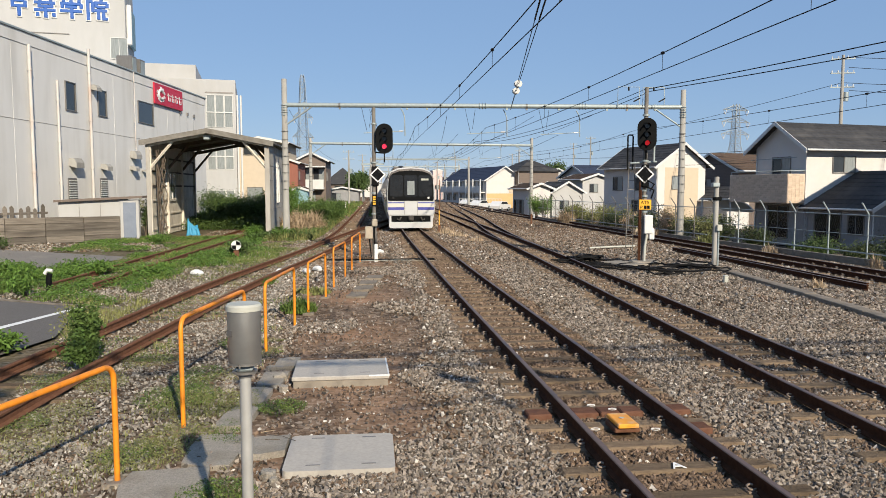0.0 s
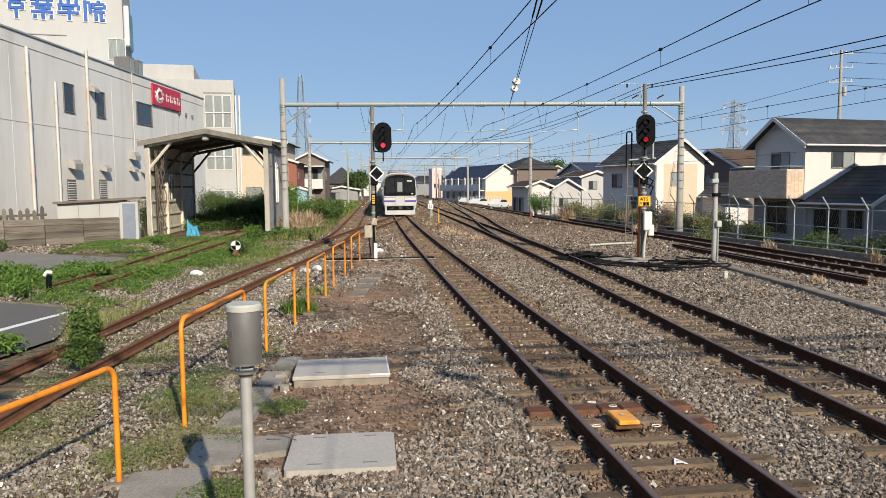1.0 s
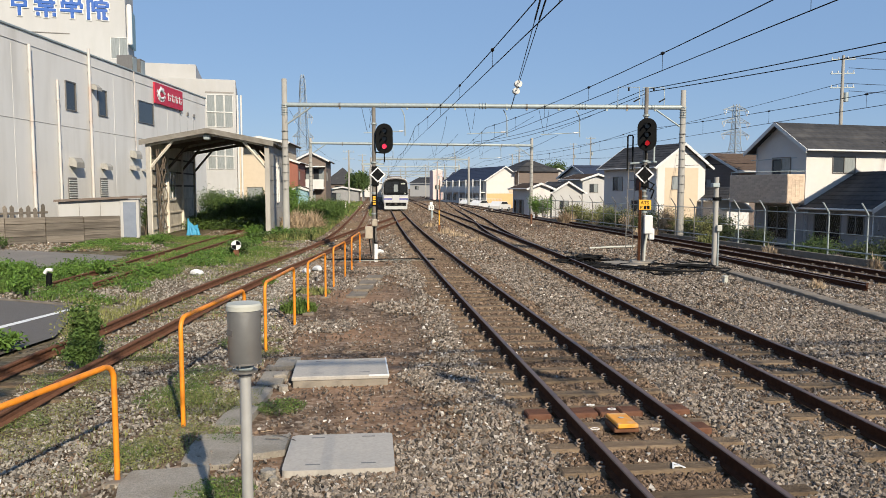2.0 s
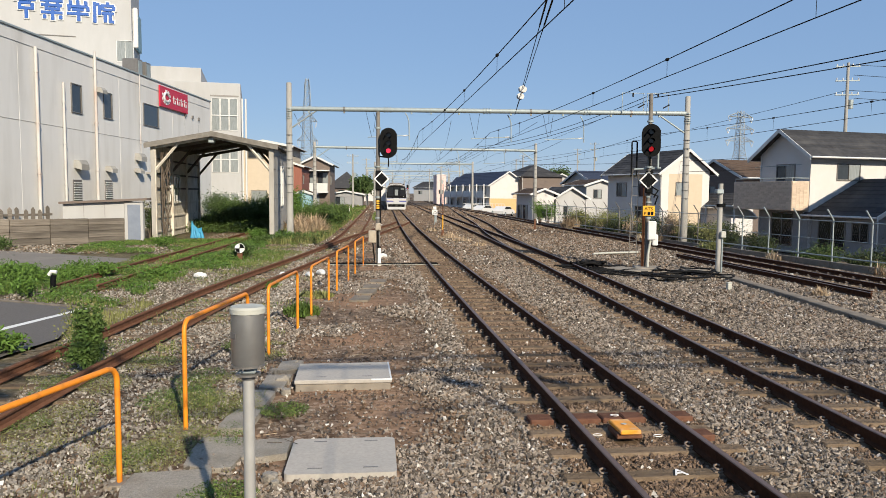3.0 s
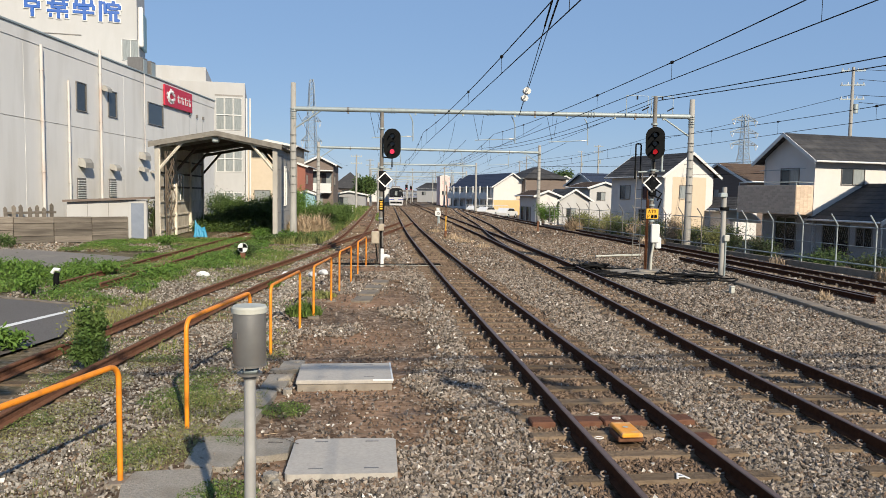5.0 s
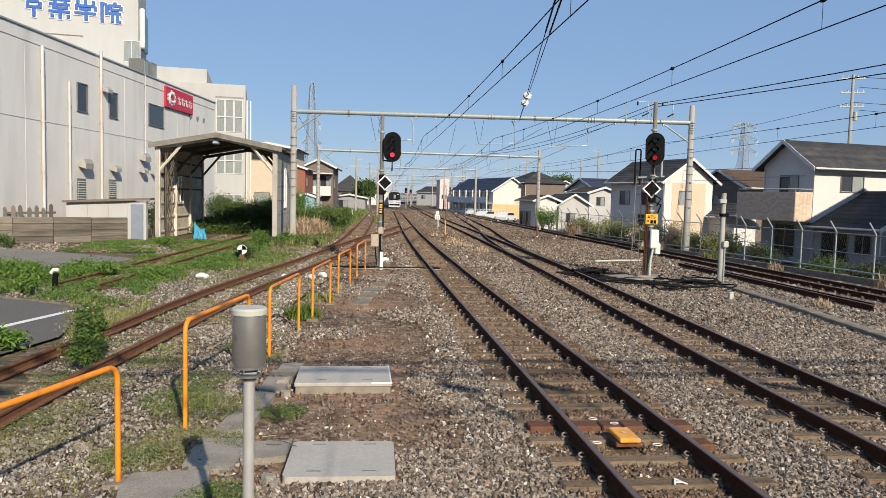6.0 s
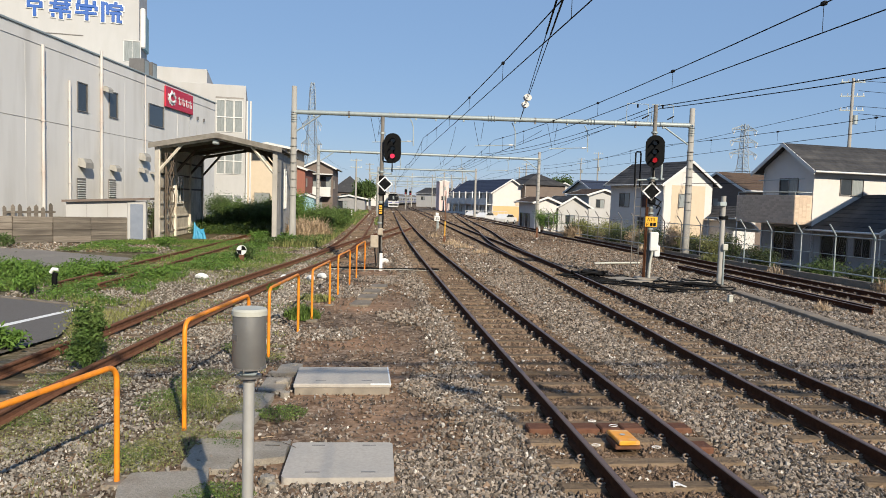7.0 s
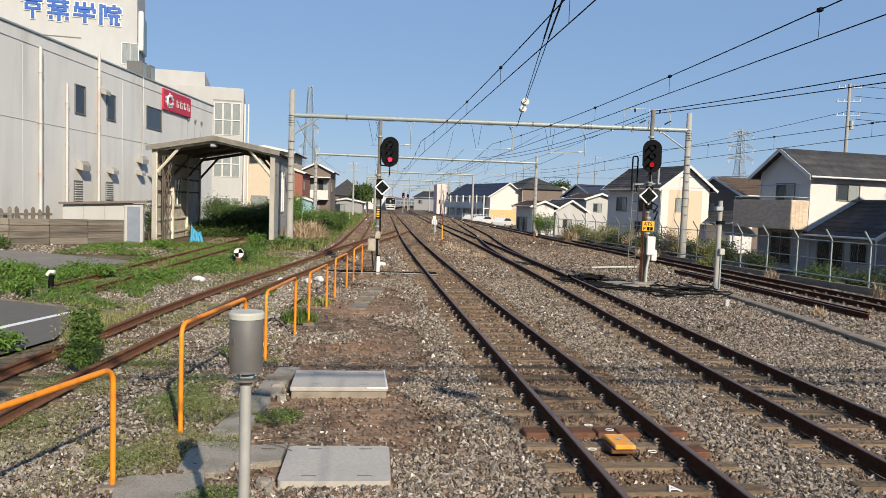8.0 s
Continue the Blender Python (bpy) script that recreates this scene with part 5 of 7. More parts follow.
        def rounded(x0, x1, z0, z1, r, n=5):
            out = []
            for cx, cz, a0 in ((x1 - r, z1 - r, 0), (x0 + r, z1 - r, 90), (x0 + r, z0 + r, 180), (x1 - r, z0 + r, 270)):
                out += [(cx + r * math.cos(radians(a0 + 90 * i / n)), cz + r * math.sin(radians(a0 + 90 * i / n))) for i in range(n + 1)]
            return out
        ws = part("windscreen", Shape().prism([(x, raised(z)) for x, z in [(1.36, 1.74), (1.405, 1.82), (1.40, 2.4), (1.345, 3.02), (1.13, 3.30), (0.70, 3.44), (0, 3.49), (-0.70, 3.44), (-1.13, 3.30), (-1.345, 3.02), (-1.40, 2.4), (-1.405, 1.82), (-1.36, 1.74)]], 0.04, at=Matrix.Translation((0, -0.20, 0))), M["black"], c, "black windscreen surround")
        for x0, x1 in ((-1.29, -0.48), (-0.42, 0.40), (0.46, 1.29)):
            part("glass", Shape().prism(rounded(x0, x1, 2.0, 3.3, 0.12), 0.012, at=Matrix.Translation((0, -0.213, 0))), M["trainglass"], ws)
        part("destination_blind", Shape().box(0.62, 1.08, -0.222, -0.212, 2.98, 3.1, 0.005), M["capwhite"], ws, "pale destination blind")
        part("cab_curtain", Shape().box(-0.22, 0.22, -0.221, -0.214, 2.1, 2.95, 0.005), M["curtain"], ws, "pale blind behind the glass")
        part("wiper", Shape().tube([(0.95, -0.225, 1.95), (0.55, -0.225, 2.55)], 0.012, 6), M["black"], ws)
        part("tail_lamp", Shape().tube([(1.08, -0.235, 1.92), (1.08, -0.2, 1.92)], 0.07, 12), M["insul"], c, "round lamp")
        part("tail_lamp", Shape().tube([(-1.08, -0.235, 1.92), (-1.08, -0.2, 1.92)], 0.07, 12), M["lens"], c, "round lamp")
        for sg in (-1, 1):
            part("blue_stripe", Shape().box(sg * 0.42, sg * 1.42, -0.185, -0.165, 1.18, 1.34, 0.004), M["trainblue"], c)
            part("cream_stripe", Shape().box(sg * 0.42, sg * 1.42, -0.184, -0.165, 1.345, 1.52, 0.004), M["traincream"], c)
            part("thin_blue_stripe", Shape().box(sg * 0.42, sg * 1.42, -0.185, -0.165, 1.60, 1.65, 0.004), M["trainblue"], c)
            part("skirt_side", Shape().box(sg * 1.2, sg * 1.35, -0.14, 0.9, 0.12, 0.84, 0.04), M["trainfront"], c)
            part("hose", Shape().tube([(sg * 0.6, -0.2, 0.75), (sg * 0.7, -0.28, 0.55), (sg * 0.85, -0.2, 0.62)], 0.04, 8), M["under"], c)
        part("front_door_line", Shape().box(-0.41, -0.395, -0.183, -0.165, 0.86, 1.72), M["frame"], c)
        part("front_door_line", Shape().box(0.395, 0.41, -0.183, -0.165, 0.86, 1.72), M["frame"], c)
        part("skirt", Shape().prism(rounded(-1.34, 1.34, 0.06, 0.44, 0.12), 0.3, at=Matrix.Translation((0, -0.22, 0))), M["trainfront"], c, "white front skirt")
        part("buffer_recess", Shape().box(-1.2, 1.2, -0.12, 0.3, 0.42, 0.85, 0.03), M["black"], c)
        part("coupler", Shape().box(-0.16, 0.16, -0.34, 0.2, 0.5, 0.84, 0.05).tube([(0, -0.42, 0.67), (0, -0.1, 0.67)], 0.12, 10), M["under"], c)
        part("roof_antenna", Shape().box(-0.75, -0.45, 0.6, 1.1, 3.6, 3.9, 0.05), M["trainroof"], c)
        part("roof_antenna", Shape().tube([(0.5, 0.8, 3.5), (0.5, 0.8, 3.85)], 0.04, 8), M["galv"], c)
    return c


TAIL = train_car(True)
PLAIN = train_car(False)
TRAIN = [TAIL, PLAIN] + [copy_thing(PLAIN, pose(0, 0, 0)) for _ in range(CARS - 2)]


def train_place(s):
    """Pose on the main track with the tail end at distance s along the yard."""
    a, c = Vector((xmain(s + 2.9), s + 2.9, 0)), Vector((xmain(s + 16.6), s + 16.6, 0))
    h = math.atan2(c.x - a.x, c.y - a.y)
    return pose(a.x - 2.9 * math.sin(h), a.y - 2.9 * math.cos(h), 0.163, 0, 0, -math.degrees(h))


def tail_at(t):
    return 45.3 + 20.2 * t + 0.2 * t * t


# ---- signals ----
def colour_light(m, label, height, head_z, side, lit="sig_red"):
    """Three-aspect colour-light signal on a concrete post, with a diamond marker and a relay box."""
    g = thing("railway_signal", m, label, "railway signal", "colour-light signals")
    part("post", Shape().tube([(0, 0, -0.2), (0, 0, height)], [0.085, 0.07], 12), M["signalpost"], g)
    prof = []
    for i in range(24):
        a = 2 * math.pi * i / 24
        prof.append((0.33 * math.cos(a), (0.24 if math.sin(a) > 0 else -0.24) + 0.33 * math.sin(a)))
    hx = side * 0.40
    hd = part("backboard", Shape().prism(prof, 0.05, at=Matrix.Translation((hx, -0.28, head_z))), M["black"], g, "black oval backboard")
    part("housing", Shape().box(hx - 0.17, hx + 0.17, -0.23, 0.05, head_z - 0.42, head_z + 0.42, 0.03), M["black"], g)
    for k, z in enumerate((0.3, 0.0, -0.3)):
        part("lens", Shape().tube([(hx, -0.29, head_z + z), (hx, -0.30, head_z + z)], 0.09, 16), M[lit] if k == 2 else M["lens"], hd, "glowing red lamp" if k == 2 else "dark lamp")
        s = Shape()
        arc = [(math.cos(a), math.sin(a)) for a in np.linspace(radians(-10), radians(190), 12)]
        q = []
        for x, zz in arc:
            for r in (0.125, 0.105):
                q += [(hx + r * x, -0.28, head_z + z + r * zz), (hx + r * x * 0.95, -0.52, head_z + z + r * zz - 0.03)]
        f = [(0, 1, 3, 2), (44, 46, 47, 45)]
        for i in range(11):
            o, p = 4 * i, 4 * i + 4
            f += [(o, o + 1, p + 1, p), (o + 2, p + 2, p + 3, o + 3), (o + 1, o + 3, p + 3, p + 1), (o, p, p + 2, o + 2)]
        s.add(q, f)
        part("hood", s, M["black"], hd)
    part("bracket", Shape().tube([(0, 0, head_z - 0.5), (hx, -0.1, head_z - 0.55), (hx, -0.1, head_z - 0.9)], 0.03, 8), M["black"], g)
    return g


def diamond(g, x, z, r=0.30):
    """Diamond marker with a white rim and black lamps."""
    s = Shape()
    for i in range(4):
        a0, a1 = radians(90 * i), radians(90 * i + 90)
        o = [(r * math.cos(a0), r * math.sin(a0)), (r * math.cos(a1), r * math.sin(a1))]
        q = [(x + o[0][0], -0.2, z + o[0][1]), (x + o[1][0], -0.2, z + o[1][1]), (x + 0.8 * o[1][0], -0.2, z + 0.8 * o[1][1]), (x + 0.8 * o[0][0], -0.2, z + 0.8 * o[0][1])]
        s.add(q + [(a, -0.17, c) for a, _, c in q], [(0, 1, 2, 3), (7, 6, 5, 4), (0, 4, 5, 1), (1, 5, 6, 2), (2, 6, 7, 3), (3, 7, 4, 0)])
    d = part("marker", s, M["white"], g, "white diamond rim")
    part("marker_board", Shape().prism([(x + 0.84 * r * math.cos(radians(90 * i)), z + 0.84 * r * math.sin(radians(90 * i))) for i in range(4)], 0.03, at=Matrix.Translation((0, -0.185, 0))), M["black"], g, "black diamond board")
    for k in (-1, 1):
        part("lens", Shape().tube([(x + 0.06 * k, -0.2, z + 0.1 * k), (x + 0.06 * k, -0.19, z + 0.1 * k)], 0.035, 10), M["lens"], d)


def letters(name, body, size, m, material, parent, label=""):
    cu = bpy.data.curves.new(name, "FONT")
    cu.body, cu.size, cu.align_x, cu.extrude = body, size, "CENTER", 0.004
    tmp = bpy.data.objects.new("tmp", cu)
    scene.collection.objects.link(tmp)
    bpy.context.view_layer.update()
    me = bpy.data.meshes.new_from_object(tmp)
    bpy.data.objects.remove(tmp)
    me.materials.clear()
    me.materials.append(material)
    return part(name, me, None, parent, label, m)


def signals():
    a = colour_light(pose(0.6, 28.6, 0, 0, 0, -2), "three-lamp railway signal showing red on a concrete post", 5.75, 4.55, 1)
    diamond(a, 0.14, 3.18)
    pl = part("number_plate", Shape().box(-0.09, 0.09, -0.13, -0.11, 1.98, 2.40, 0.01), M["black"], a, "narrow black plate with yellow bars")
    for z in (2.03, 2.12, 2.21, 2.30):
        part("bar", Shape().box(-0.055, 0.055, -0.136, -0.13, z, z + 0.055, 0.004), M["yellow"], pl)
    part("relay_box", Shape().box(-0.36, -0.06, -0.35, -0.1, 0.72, 1.2, 0.03), M["oldbox"], a, "yellowed cream junction box")
    part("relay_box", Shape().box(-0.1, 0.12, -0.3, -0.1, 1.2, 1.48, 0.03), M["oldbox"], a)
    part("cable_duct", Shape().tube([(0.02, -0.13, 0.0), (0.0, -0.14, 1.3)], 0.03, 8).tube([(-0.2, -0.2, 0.75), (-0.12, -0.16, 0.0)], 0.025, 8).tube([(0.1, -0.1, 1.2), (0.1, -0.12, 3.3)], 0.025, 8), M["cable"], a)
    part("step", Shape().box(-0.5, 0.4, -0.02, 0.02, 3.55, 3.62, 0.01), M["galv"], a)
    for z in (1.65, 2.45, 2.75, 3.62, 5.1):
        part("band", Shape().tube([(0, 0, z), (0, 0, z + 0.06)], 0.115, 12), M["galv"], a)
    part("back_box", Shape().box(-0.1, 0.18, -0.17, 0.1, 2.75, 3.5, 0.03), M["black"], a)
    b = colour_light(pose(10.12, 25.25, 0, 0, 0, -14), "three-lamp railway signal showing red beside cables", 6.2, 4.55, 0.02, "sig_dim")
    diamond(b, -0.03, 3.15, 0.33)
    part("sign", Shape().box(-0.20, 0.22, -0.16, -0.13, 1.9, 2.26, 0.01), M["yellow"], b, "yellow sign with black letters")
    letters("sign_text", "ATS", 0.17, pose(0.0, -0.166, 2.1, 90), M["black"], b, "black letters")
    letters("sign_text", "P", 0.17, pose(-0.12, -0.166, 1.93, 90), M["black"], b, "black letter")
    for x in (-0.03, 0.08):
        part("bar", Shape().box(x, x + 0.09, -0.168, -0.16, 1.93, 2.05), M["black"], b)
    part("relay_box", Shape().box(-0.02, 0.27, -0.3, -0.1, 1.05, 1.72, 0.03), M["white"], b, "white relay box")
    part("relay_box", Shape().box(0.15, 0.34, -0.28, -0.1, 0.85, 1.25, 0.03), M["white"], b)
    part("cable_duct", Shape().tube([(0.1, -0.2, 1.1), (0.02, -0.22, 0.6), (0.0, -0.25, 0.0)], 0.045, 8), M["capwhite"], b, "pale cable duct")
    part("cable_duct", Shape().tube([(-0.14, -0.1, 0.0), (-0.13, -0.12, 2.6)], 0.03, 8).tube([(-0.19, -0.1, 0.0), (-0.18, -0.12, 2.9)], 0.025, 8), M["rail"], b)
    part("side_tube", Shape().tube([(0.3, 0, 3.6), (0.3, 0, 4.9)], 0.04, 8).tube([(-0.5, 0.1, 3.55), (0.42, 0.1, 3.6)], 0.035, 8), M["galv"], b)
    part("gear", Shape().box(-0.12, 0.12, -0.2, 0.1, 2.7, 3.5, 0.03).tube([(0.05, -0.2, 2.95), (0.3, -0.2, 2.8), (0.15, -0.2, 2.55)], 0.03, 6).tube([(0.05, -0.2, 2.7), (0.3, -0.2, 2.6), (0.2, -0.2, 2.3)], 0.03, 6), M["black"], b)
    part("ladder_hoop", Shape().tube([(-0.60, 0.12, 3.3), (-0.60, 0.12, 4.5), (-0.57, 0.12, 4.55), (-0.45, 0.12, 4.55), (-0.42, 0.12, 4.5), (-0.42, 0.12, 3.3)], 0.028, 8), M["black"], b, "black hoop at the ladder top")
    for x in (-0.62, -0.36):
        part("ladder_rail", Shape().tube([(x, 0.12, 0.0), (x * 0.8 - 0.05, 0.12, 3.6)], 0.016, 6), M["signalpost"], b)
    for k in range(10):
        part("rung", Shape().tube([(-0.62 + 0.012 * k, 0.12, 0.3 + 0.33 * k), (-0.36, 0.12, 0.3 + 0.33 * k)], 0.011, 6), M["signalpost"], b)
    for z in (1.8, 2.35, 2.55, 3.6, 5.2):
        part("band", Shape().tube([(0, 0, z), (0, 0, z + 0.06)], 0.12, 12), M["galv"], b)
    part("footing", Shape().box(-0.45, 0.5, -0.6, 0.35, -0.1, 0.09, 0.04), M["concrete"], b)
    # plain cable post
    p = thing("cable_post", pose(12.18, 24.0, 0), "slim grey concrete post with a cable box", "post")
    part("post", Shape().tube([(0, 0, -0.2), (0, 0, 3.05)], [0.095, 0.08], 12), M["pole"], p)
    part("box", Shape().box(-0.02, 0.16, -0.2, -0.08, 1.2, 1.42, 0.02), M["capwhite"], p)
    part("cap_box", Shape().box(-0.2, 0.05, -0.15, 0.05, 2.7, 2.85, 0.02), M["galv"], p)
    part("tube", Shape().tube([(0.07, -0.1, 0), (0.07, -0.1, 1.3)], 0.03, 8), M["galv"], p)
    part("band", Shape().tube([(0, 0, 2.25), (0, 0, 2.36)], 0.12, 12).box(0.05, 0.17, -0.08, 0.08, 2.24, 2.38, 0.02), M["black"], p)
    # dwarf signal in the grass
    d = thing("dwarf_signal", pose(-4.75, 29.2, 0), "small round black and white track signal in the grass", "track signal")
    part("base", Shape().box(-0.1, 0.1, -0.1, 0.1, 0, 0.25, 0.02), M["rust"], d)
    part("disc", Shape().tube([(0, -0.02, 0.45), (0, 0.02, 0.45)], 0.19, 20), M["white"], d)
    part("black_quarter", Shape().prism([(0, 0.45), (0.185, 0.45), (0.13, 0.58), (0, 0.635)], 0.01, at=Matrix.Translation((0, -0.034, 0))).prism([(0, 0.45), (-0.185, 0.45), (-0.13, 0.32), (0, 0.265)], 0.01, at=Matrix.Translation((0, -0.034, 0))), M["black"], d)


signals()


# ---- barrier hoops, post with cylinder, lids ----
def hoop(p, q, h, label):
    g = thing("barrier_hoop", pose(*p, 0), label, "barrier", "orange barrier hoops")
    d = Vector((q[0] - p[0], q[1] - p[1], 0))
    u = d.normalized()
    L = d.length
    pts = [(0, 0, -0.15), (0, 0, h - 0.16)]
    for a in np.linspace(15, 90, 5):
        k = 0.13
        pts.append((u.x * k * (1 - math.cos(radians(a))), u.y * k * (1 - math.cos(radians(a))), h - k + k * math.sin(radians(a)) - 0.0))
    for a in np.linspace(90, 15, 5):
        k = 0.13
        o = L - k * (1 - math.cos(radians(a)))
        pts.append((u.x * o, u.y * o, h - k + k * math.sin(radians(a))))
    pts += [(d.x, d.y, h - 0.16), (d.x, d.y, -0.15)]
    part("pipe", Shape().tube(pts, 0.026, 10), M["orange"], g, "orange painted bent steel pipe")
    for o in (0, 1):
        part("footing", Shape().box(d.x * o - 0.12, d.x * o + 0.12, d.y * o - 0.12, d.y * o + 0.12, -0.1, -0.012, 0.02), M["kerb"], g)


def barrier():
    lab = "orange painted pipe barrier hoop beside the siding"
    hoop((-2.85, 4.75), (-2.22, 6.83), 1.06, lab)
    hoop((-1.97, 8.3), (-1.62, 10.55), 1.22, lab)
    hoop((-1.53, 12.1), (-1.26, 14.4), 1.12, lab)
    hoop((-1.1, 15.9), (-0.83, 18.2), 1.06, lab)
    hoop((-0.69, 19.9), (-0.42, 22.1), 1.06, lab)
    hoop((-0.24, 24.05), (0.03, 26.8), 1.06, lab)


barrier()


def cylinder_post():
    g = thing("equipment_post", pose(-0.68, 4.4, 0), "grey metal cylinder on a slim steel post", "equipment post")
    part("post", Shape().tube([(0, 0, -0.2), (0, 0, 1.56)], 0.034, 14), M["postgrey"], g)
    part("flange", Shape().tube([(0, 0, 1.560), (0, 0, 1.572)], 0.074, 18).tube([(0, 0, 1.535), (0, 0, 1.560)], 0.040, 14), M["frame"], g)
    part("neck", Shape().tube([(0, 0, 1.575), (0, 0, 1.63)], 0.028, 10), M["yellow"], g)
    part("clamp", Shape().box(-0.05, 0.05, -0.05, 0.05, 1.575, 1.605, 0.01), M["galv"], g)
    part("cylinder", Shape().tube([(0, 0, 1.622), (0, 0, 1.64), (0, 0, 1.935)], [0.088, 0.097, 0.097], 32), M["silver"], g, "brushed grey metal cylinder")
    part("base_ring", Shape().tube([(0, 0, 1.616), (0, 0, 1.624)], 0.099, 32), M["frame"], g)
    part("cap", Shape().tube([(0, 0, 1.935), (0, 0, 1.963)], 0.104, 32).tube([(0, 0, 1.963), (0, 0, 1.975)], [0.104, 0.095], 32), M["capwhite"], g, "pale flat cap")
    for k in range(6):
        a = radians(60 * k + 20)
        part("bolt", Shape().tube([(0.095 * math.cos(a), 0.095 * math.sin(a), 1.605), (0.095 * math.cos(a), 0.095 * math.sin(a), 1.63)], 0.006, 6), M["frame"], g)
    part("label", Shape().box(-0.03, 0.03, -0.002, 0.002, 0, 0.035, at=Matrix.Translation((-0.075, -0.062, 1.79)) @ Matrix.Rotation(radians(-52), 4, "Z")), M["frame"], g)


cylinder_post()


def lids():
    a = thing("cable_pit_lid", pose(-0.2, 7.25, 0.0, 0, 0, -1.0), "flat grey concrete pit lid in the ballast", "pit lid", "pit lids")
    corner = []
    for cx, cy, a0 in ((0.47, 0.44, 0), (-0.47, 0.44, 90), (-0.47, -0.44, 180), (0.47, -0.44, 270)):
        corner += [(cx + 0.06 * math.cos(radians(a0 + 30 * i)), cy + 0.06 * math.sin(radians(a0 + 30 * i))) for i in range(4)]
    part("slab", Shape().prism(corner, 0.09, at=Matrix(((1, 0, 0, 0), (0, 0, 1, 0), (0, 1, 0, -0.064), (0, 0, 0, 1)))), M["lid"], a)
    for x, y in ((-0.25, -0.36), (0.28, -0.36), (-0.25, 0.4), (0.28, 0.4)):
        part("grip", Shape().box(x - 0.07, x + 0.07, y - 0.012, y + 0.012, 0.024, 0.029, 0.002), M["frame"], a)
    b = thing("cable_pit_lid", pose(-0.27, 10.6, 0.0, 0, 0, 0.5), "grey concrete pit lid with a white edge on a plinth", "pit lid", "pit lids")
    part("slab", Shape().box(-0.66, 0.66, -0.68, 0.33, 0.045, 0.105, 0.012), M["lid"], b)
    part("plinth", Shape().box(-0.645, 0.645, -0.665, 0.315, -0.1, 0.045, 0.01), M["concrete"], b)
    part("edge_paint", Shape().box(0.64, 0.664, -0.684, 0.334, 0.08, 0.109, 0.004).box(0.38, 0.64, -0.684, -0.665, 0.085, 0.109, 0.004), M["white"], b, "white painted edge")
    for x, y in ((-0.3, -0.5), (0.33, -0.5), (-0.3, 0.2), (0.33, 0.2)):
        part("grip", Shape().box(x - 0.07, x + 0.07, y - 0.012, y + 0.012, 0.104, 0.108, 0.002), M["frame"], b)
    c = thing("cable_trough", pose(0, 0, 0), "old concrete cable trough lids along the walkway", "cable trough")
    for k, (x, y, w, l, rz) in enumerate([(-1.75, 6.6, 0.75, 0.8, 5), (-1.45, 7.5, 0.6, 0.9, -8), (-1.0, 7.55, 0.55, 0.55, 3), (-1.42, 8.55, 0.35, 0.8, -10), (-1.33, 9.4, 0.35, 0.8, -8), (-1.22, 10.3, 0.38, 0.8, -7), (-1.1, 11.2, 0.35, 0.7, -5), (-1.95, 5.9, 0.8, 0.6, 5),
                                          (-0.05, 18.4, 0.5, 0.9, -9), (0.1, 19.5, 0.5, 0.9, -9), (0.25, 20.6, 0.5, 0.9, -9), (0.45, 22.0, 0.5, 0.9, -9)]):
        edge = [(sx * w / 2 * random.uniform(0.8, 1.04), sy * l / 2 * random.uniform(0.82, 1.04)) for sx, sy in ((1, -0.9), (1.03, 0), (0.95, 1), (0.1, 1.03), (-1, 0.92), (-1.02, 0.1), (-0.9, -1), (0, -1.0))]
        part("lid", Shape().prism(edge, 0.11, at=Matrix(((1, 0, 0, 0), (0, 0, 1, 0), (0, 1, 0, -0.085), (0, 0, 0, 1)))), M["oldslab"] if y < 15 else M["kerb"], c, m=pose(x, y, random.uniform(-0.015, 0.01), random.uniform(-1, 1), random.uniform(-1, 1), rz))
    # transponder on the main track
    t = thing("track_transponder", pose(2.86, 7.62, 0.02), "orange track transponder plate between the rails", "transponder")
    part("plate", Shape().box(-0.115, 0.115, -0.20, 0.20, 0.06, 0.11, 0.010), M["transponder"], t)
    part("bracket", Shape().box(-0.14, 0.14, -0.16, 0.16, 0.0, 0.06, 0.01), M["rust"], t)
    part("paint_dot", Shape().tube([(-0.01, 0.0, 0.12), (-0.01, 0.0, 0.1225)], 0.03, 10), M["capwhite"], t)
    # kerb-like trough to the east
    k = thing("concrete_kerb", pose(0, 0, 0), "low concrete trough edge in the ballast", "concrete kerb")
    pts = [(11.95, 24.2), (11.6, 21.5), (11.2, 18.0), (10.7, 14.2), (10.3, 11.0), (9.9, 7.0)]
    for (x0, y0), (x1, y1) in zip(pts[:-1], pts[1:]):
        L = math.hypot(x1 - x0, y1 - y0)
        n = int(L / 1.0)
        for i in range(n):
            x, y = x0 + (x1 - x0) * (i + 0.5) / n, y0 + (y1 - y0) * (i + 0.5) / n
            part("segment", Shape().box(-0.16, 0.16, -L / n / 2 + 0.008, L / n / 2 - 0.008, -0.1, 0.075, 0.015), M["kerb"], k, m=pose(x, y, random.uniform(-0.01, 0.01), 0, 0, -math.degrees(math.atan2(x1 - x0, y1 - y0))))


lids()


